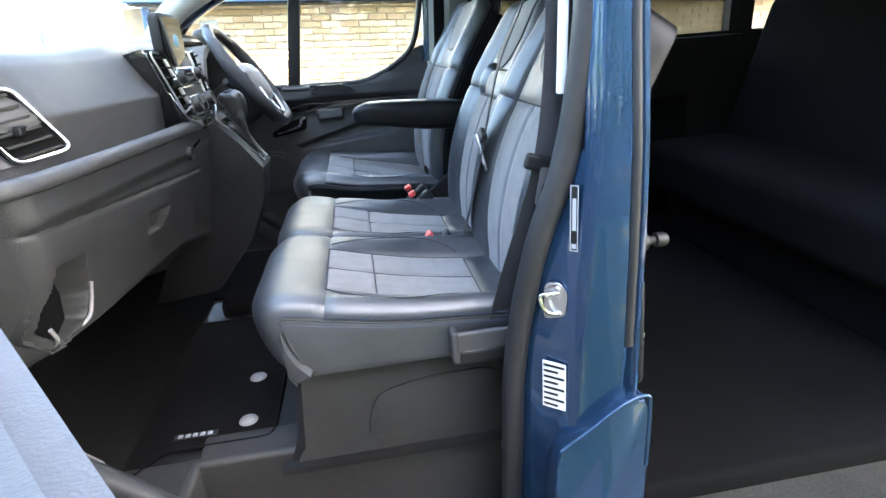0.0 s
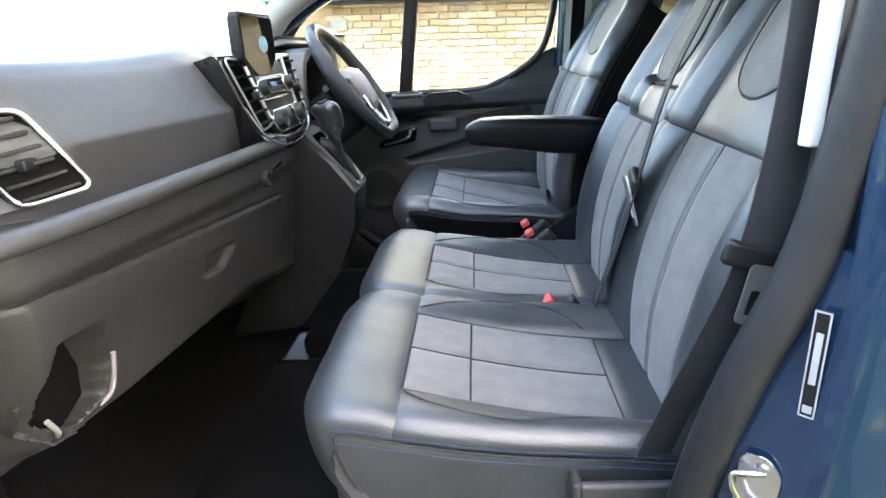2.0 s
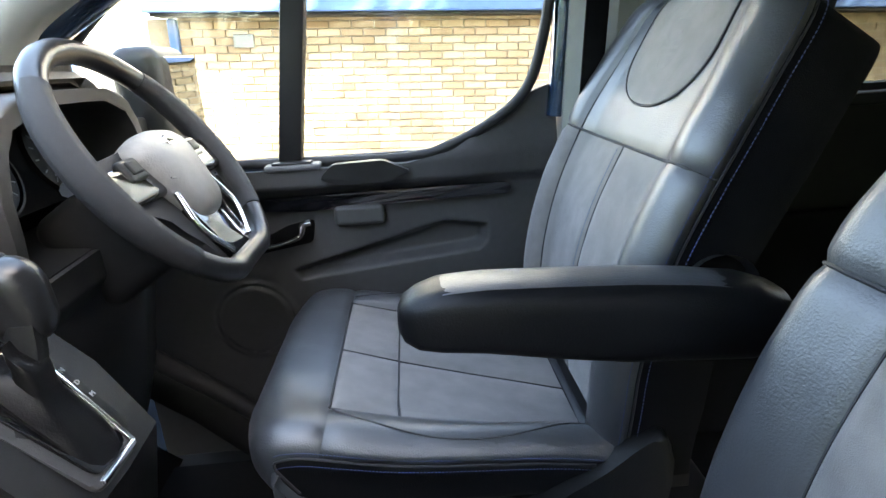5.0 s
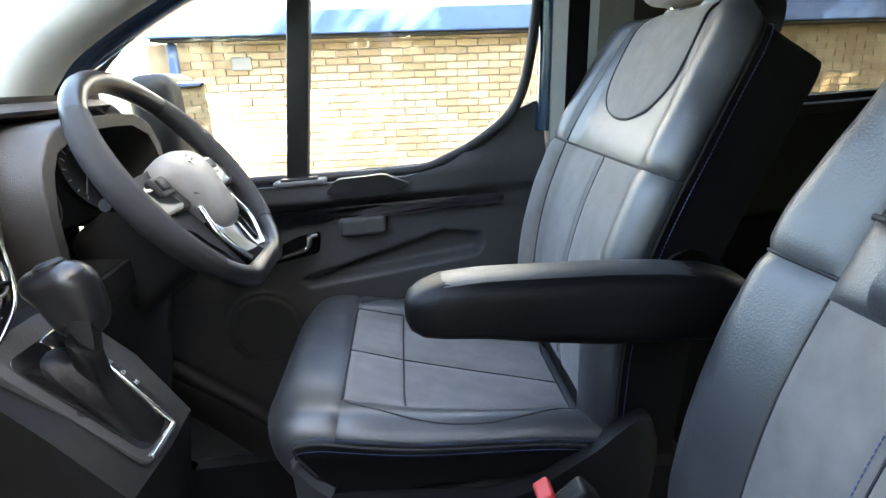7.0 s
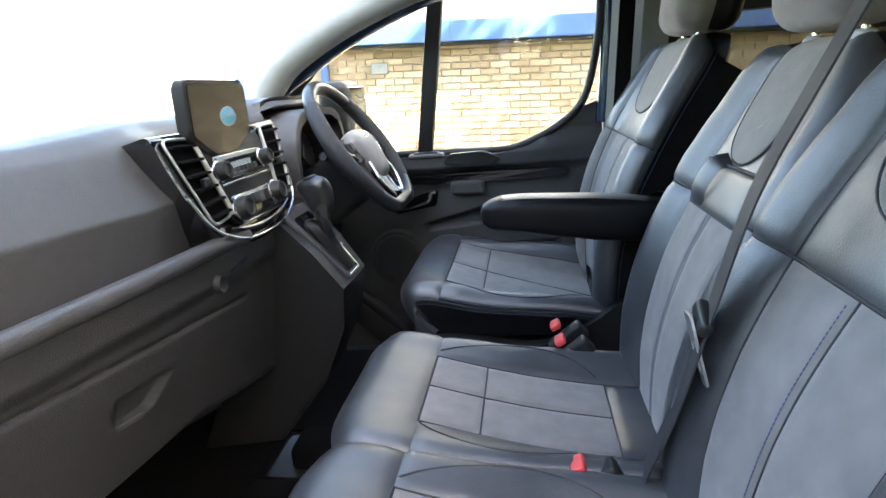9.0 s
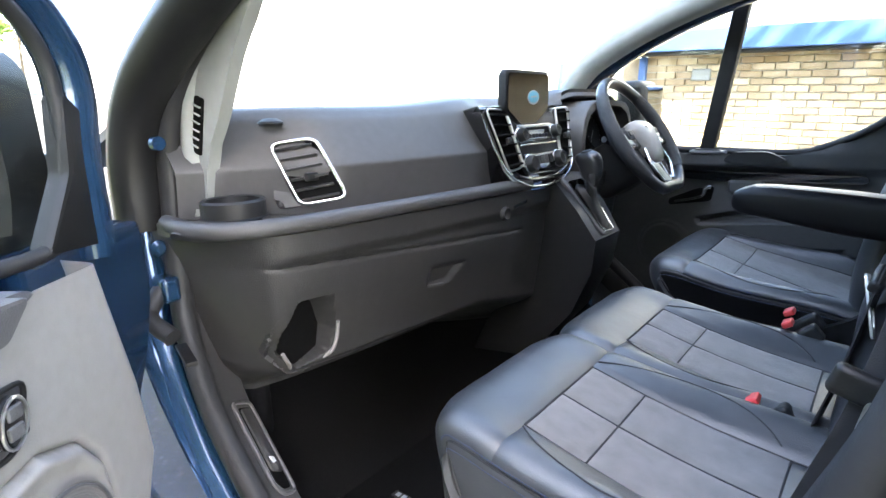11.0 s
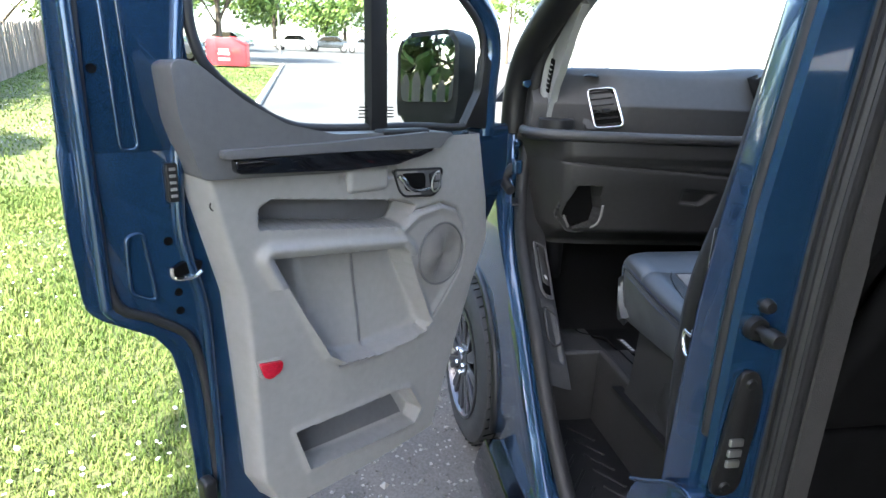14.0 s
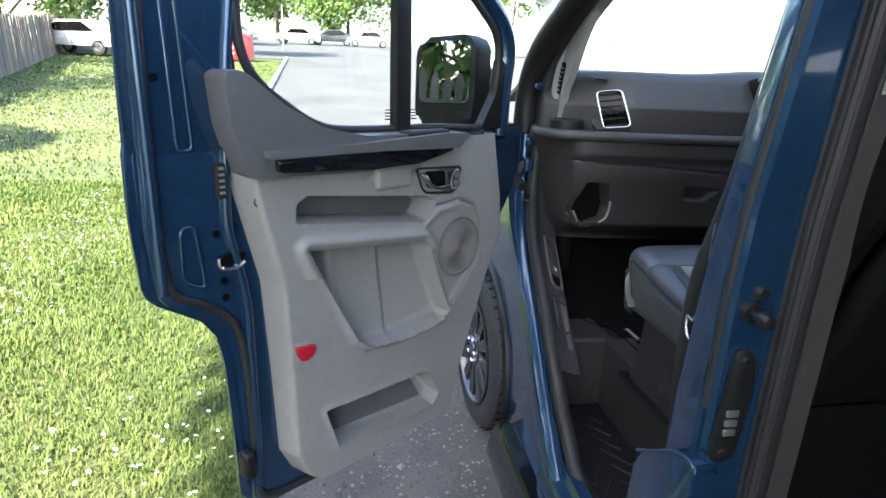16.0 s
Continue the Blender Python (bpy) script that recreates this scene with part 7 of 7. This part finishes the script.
gd = prism("window_glass", [(-.78, 1.34), (.05, 1.33), (.22, 1.40), (.30, 1.47), (.36, 1.70), (.36, 1.88), (0, 1.86), (-.35, 1.76), (-.6, 1.62), (-.7, 1.48)], -.003, .003, XZ(2.602), GLASS, ddoor, "clear side window glass")
gd.visible_shadow = False
prism("outer_skin", [(-.78, .42), (.36, .42), (.36, 1.33), (-.78, 1.33)], -.02, .0, XZ(2.70), PAINT, ddoor)
for du in (-.20, -.25):
    for k in range(4):
        rbox("glass_marking", (du + .04 * (du < -.22) - .02, 2.596, 1.36 + .009 * k), (.026 - .006 * (k % 2), .0006, .003), .0002, GREY, ddoor, n=7)
# driver's outside mirror
rbox("mirror_housing", (-.60, 2.86, 1.47), (.12, .22, .27), .04, BLACK, ddoor, "black door mirror housing")
rbox("mirror_glass", (-.537, 2.86, 1.47), (.006, .18, .22), .003, MIRROR, ddoor, "mirror glass", rot=Euler((0, 0, radians(-8))))
bar("mirror_arm", (-.62, 2.64, 1.42), (-.61, 2.80, 1.42), .04, .05, BLACK, ddoor)

# ---- front wheel ----
wheel = thing("front_wheel", "black tyre on a gunmetal multi-spoke alloy wheel", "wheel", (-.97, .82, .0))
WR, WO = .345, .235
WM = frame_at((-.97, .728, .345), (1, 0, 0), (0, 0, 1)) @ pose(0, 0, 0, 0, 3, 0)       # local z to the outside
tyre_ = lathe("tyre", [(.225, -.20), (.26, -.225), (.31, -.222), (WR - .012, -.205), (WR, -.17), (WR, -.045), (WR - .012, -.015), (.31, .0), (.262, .004), (.232, -.008), (.225, -.03)], WM, TYRE, wheel, "black road tyre", seg=64)
for k in range(44):
    q = 2 * math.pi * k / 44
    for za, zb_, tw in ((-.195, -.125, .25), (-.085, -.018, -.25)):
        a = Vector(((WR + .0005) * math.cos(q), (WR + .0005) * math.sin(q), za))
        b = Vector(((WR + .0005) * math.cos(q + tw * .3), (WR + .0005) * math.sin(q + tw * .3), zb_))
        bar("tread_cut", WM @ a, WM @ b, .004, .004, DEEP, tyre_, up=tuple(WM.to_3x3() @ Vector((math.cos(q), math.sin(q), 0))))
for zz in (-.15, -.108, -.065):
    lathe("tread_groove", [(WR - .001, zz - .004), (WR + .0008, zz - .003), (WR + .0008, zz + .003), (WR - .001, zz + .004)], WM, DEEP, tyre_, seg=64)
rim_ = lathe("rim", [(.222, -.19), (.222, -.03), (.232, -.004), (.238, .0), (.238, .004), (.228, .006), (.215, -.012), (.208, -.06)], WM, ALLOY, wheel, "gunmetal alloy rim", seg=64)
hub_ = lathe("hub", [(0, .004), (.028, .004), (.032, -.002), (.066, -.006), (.078, -.018), (.078, -.05)], WM, ALLOY, wheel, seg=40)
lathe("brake_disc", [(.05, -.075), (.15, -.075), (.15, -.09), (.05, -.09)], WM, SATIN, wheel, seg=40)
lathe("barrel", [(.222, -.19), (.215, -.19), (.208, -.06)], WM, BLACK, wheel, seg=40)
for k in range(12):
    q = 2 * math.pi * k / 12
    for sgn in (-1, 1):
        a = WM @ Vector((.068 * math.cos(q + .05 * sgn), .068 * math.sin(q + .05 * sgn), -.016))
        b = WM @ Vector((.222 * math.cos(q + .075 * sgn), .222 * math.sin(q + .075 * sgn), -.010))
        bar("spoke", a, b, .012, .024, ALLOY, rim_, up=tuple(WM.to_3x3() @ Vector((-math.sin(q), math.cos(q), 0))))
for k in range(5):
    q = 2 * math.pi * k / 5
    lathe("wheel_nut", [(0, .012), (.008, .012), (.010, .008), (.010, -.004)], WM @ pose(.05 * math.cos(q), .05 * math.sin(q), 0), CHROME, hub_, seg=8)

for ob in VAN_THINGS:
    ob.matrix_world = VAN @ ob.matrix_basis


# ---- bricks of the building's face ----
def bricks():
    bw, bh, gap = .215, .065, .010
    mesh = None
    rows = 27
    spare_v, spare_f = [], []
    near = 0
    for r in range(rows):
        z = .03 + r * (bh + gap)
        x = -2.35 + (0 if r % 2 else (bw + gap) / 2)
        while x < 11.8:
            rng = random.Random(r * 1000 + int(x * 100))
            off = rng.uniform(0, .004)
            c = Vector((x + bw / 2, 7.394 - off, z + bh / 2))
            if -1.9 < x < 1.15 and 0.75 < z < 1.97 and near < 300:
                if mesh is None:
                    b0 = rbox("brick", (0, 0, 0), (bw, .03, bh), .004, BRICK, None, n=6)
                    bm = bmesh.new()
                    bmesh.ops.create_cube(bm, size=1)
                    for v in bm.verts:
                        v.co = Vector((v.co.x * bw, v.co.y * .03, v.co.z * bh))
                    bmesh.ops.bevel(bm, geom=bm.edges[:], offset=.004, segments=1, affect="EDGES")
                    mesh = bpy.data.meshes.new("brick")
                    bm.to_mesh(mesh)
                    bm.free()
                    mesh.materials.append(BRICK)
                    bpy.data.objects.remove(b0)
                ob = new("brick", mesh)
                ob.parent = bld
                ob.location = c - bld.location
                near += 1
            else:
                b = len(spare_v)
                for sx_ in (-1, 1):
                    for sy_ in (-1, 1):
                        for sz_ in (-1, 1):
                            spare_v.append(c + Vector((sx_ * bw / 2, sy_ * .015, sz_ * bh / 2)))
                for f in ((0, 1, 3, 2), (4, 6, 7, 5), (0, 4, 5, 1), (2, 3, 7, 6), (0, 2, 6, 4), (1, 5, 7, 3)):
                    spare_f.append(tuple(b + k for k in f))
            x += bw + gap
    tagged(link("brick_courses", spare_v, spare_f, BRICK, bld, smooth=False), kind="stuff")


bricks()
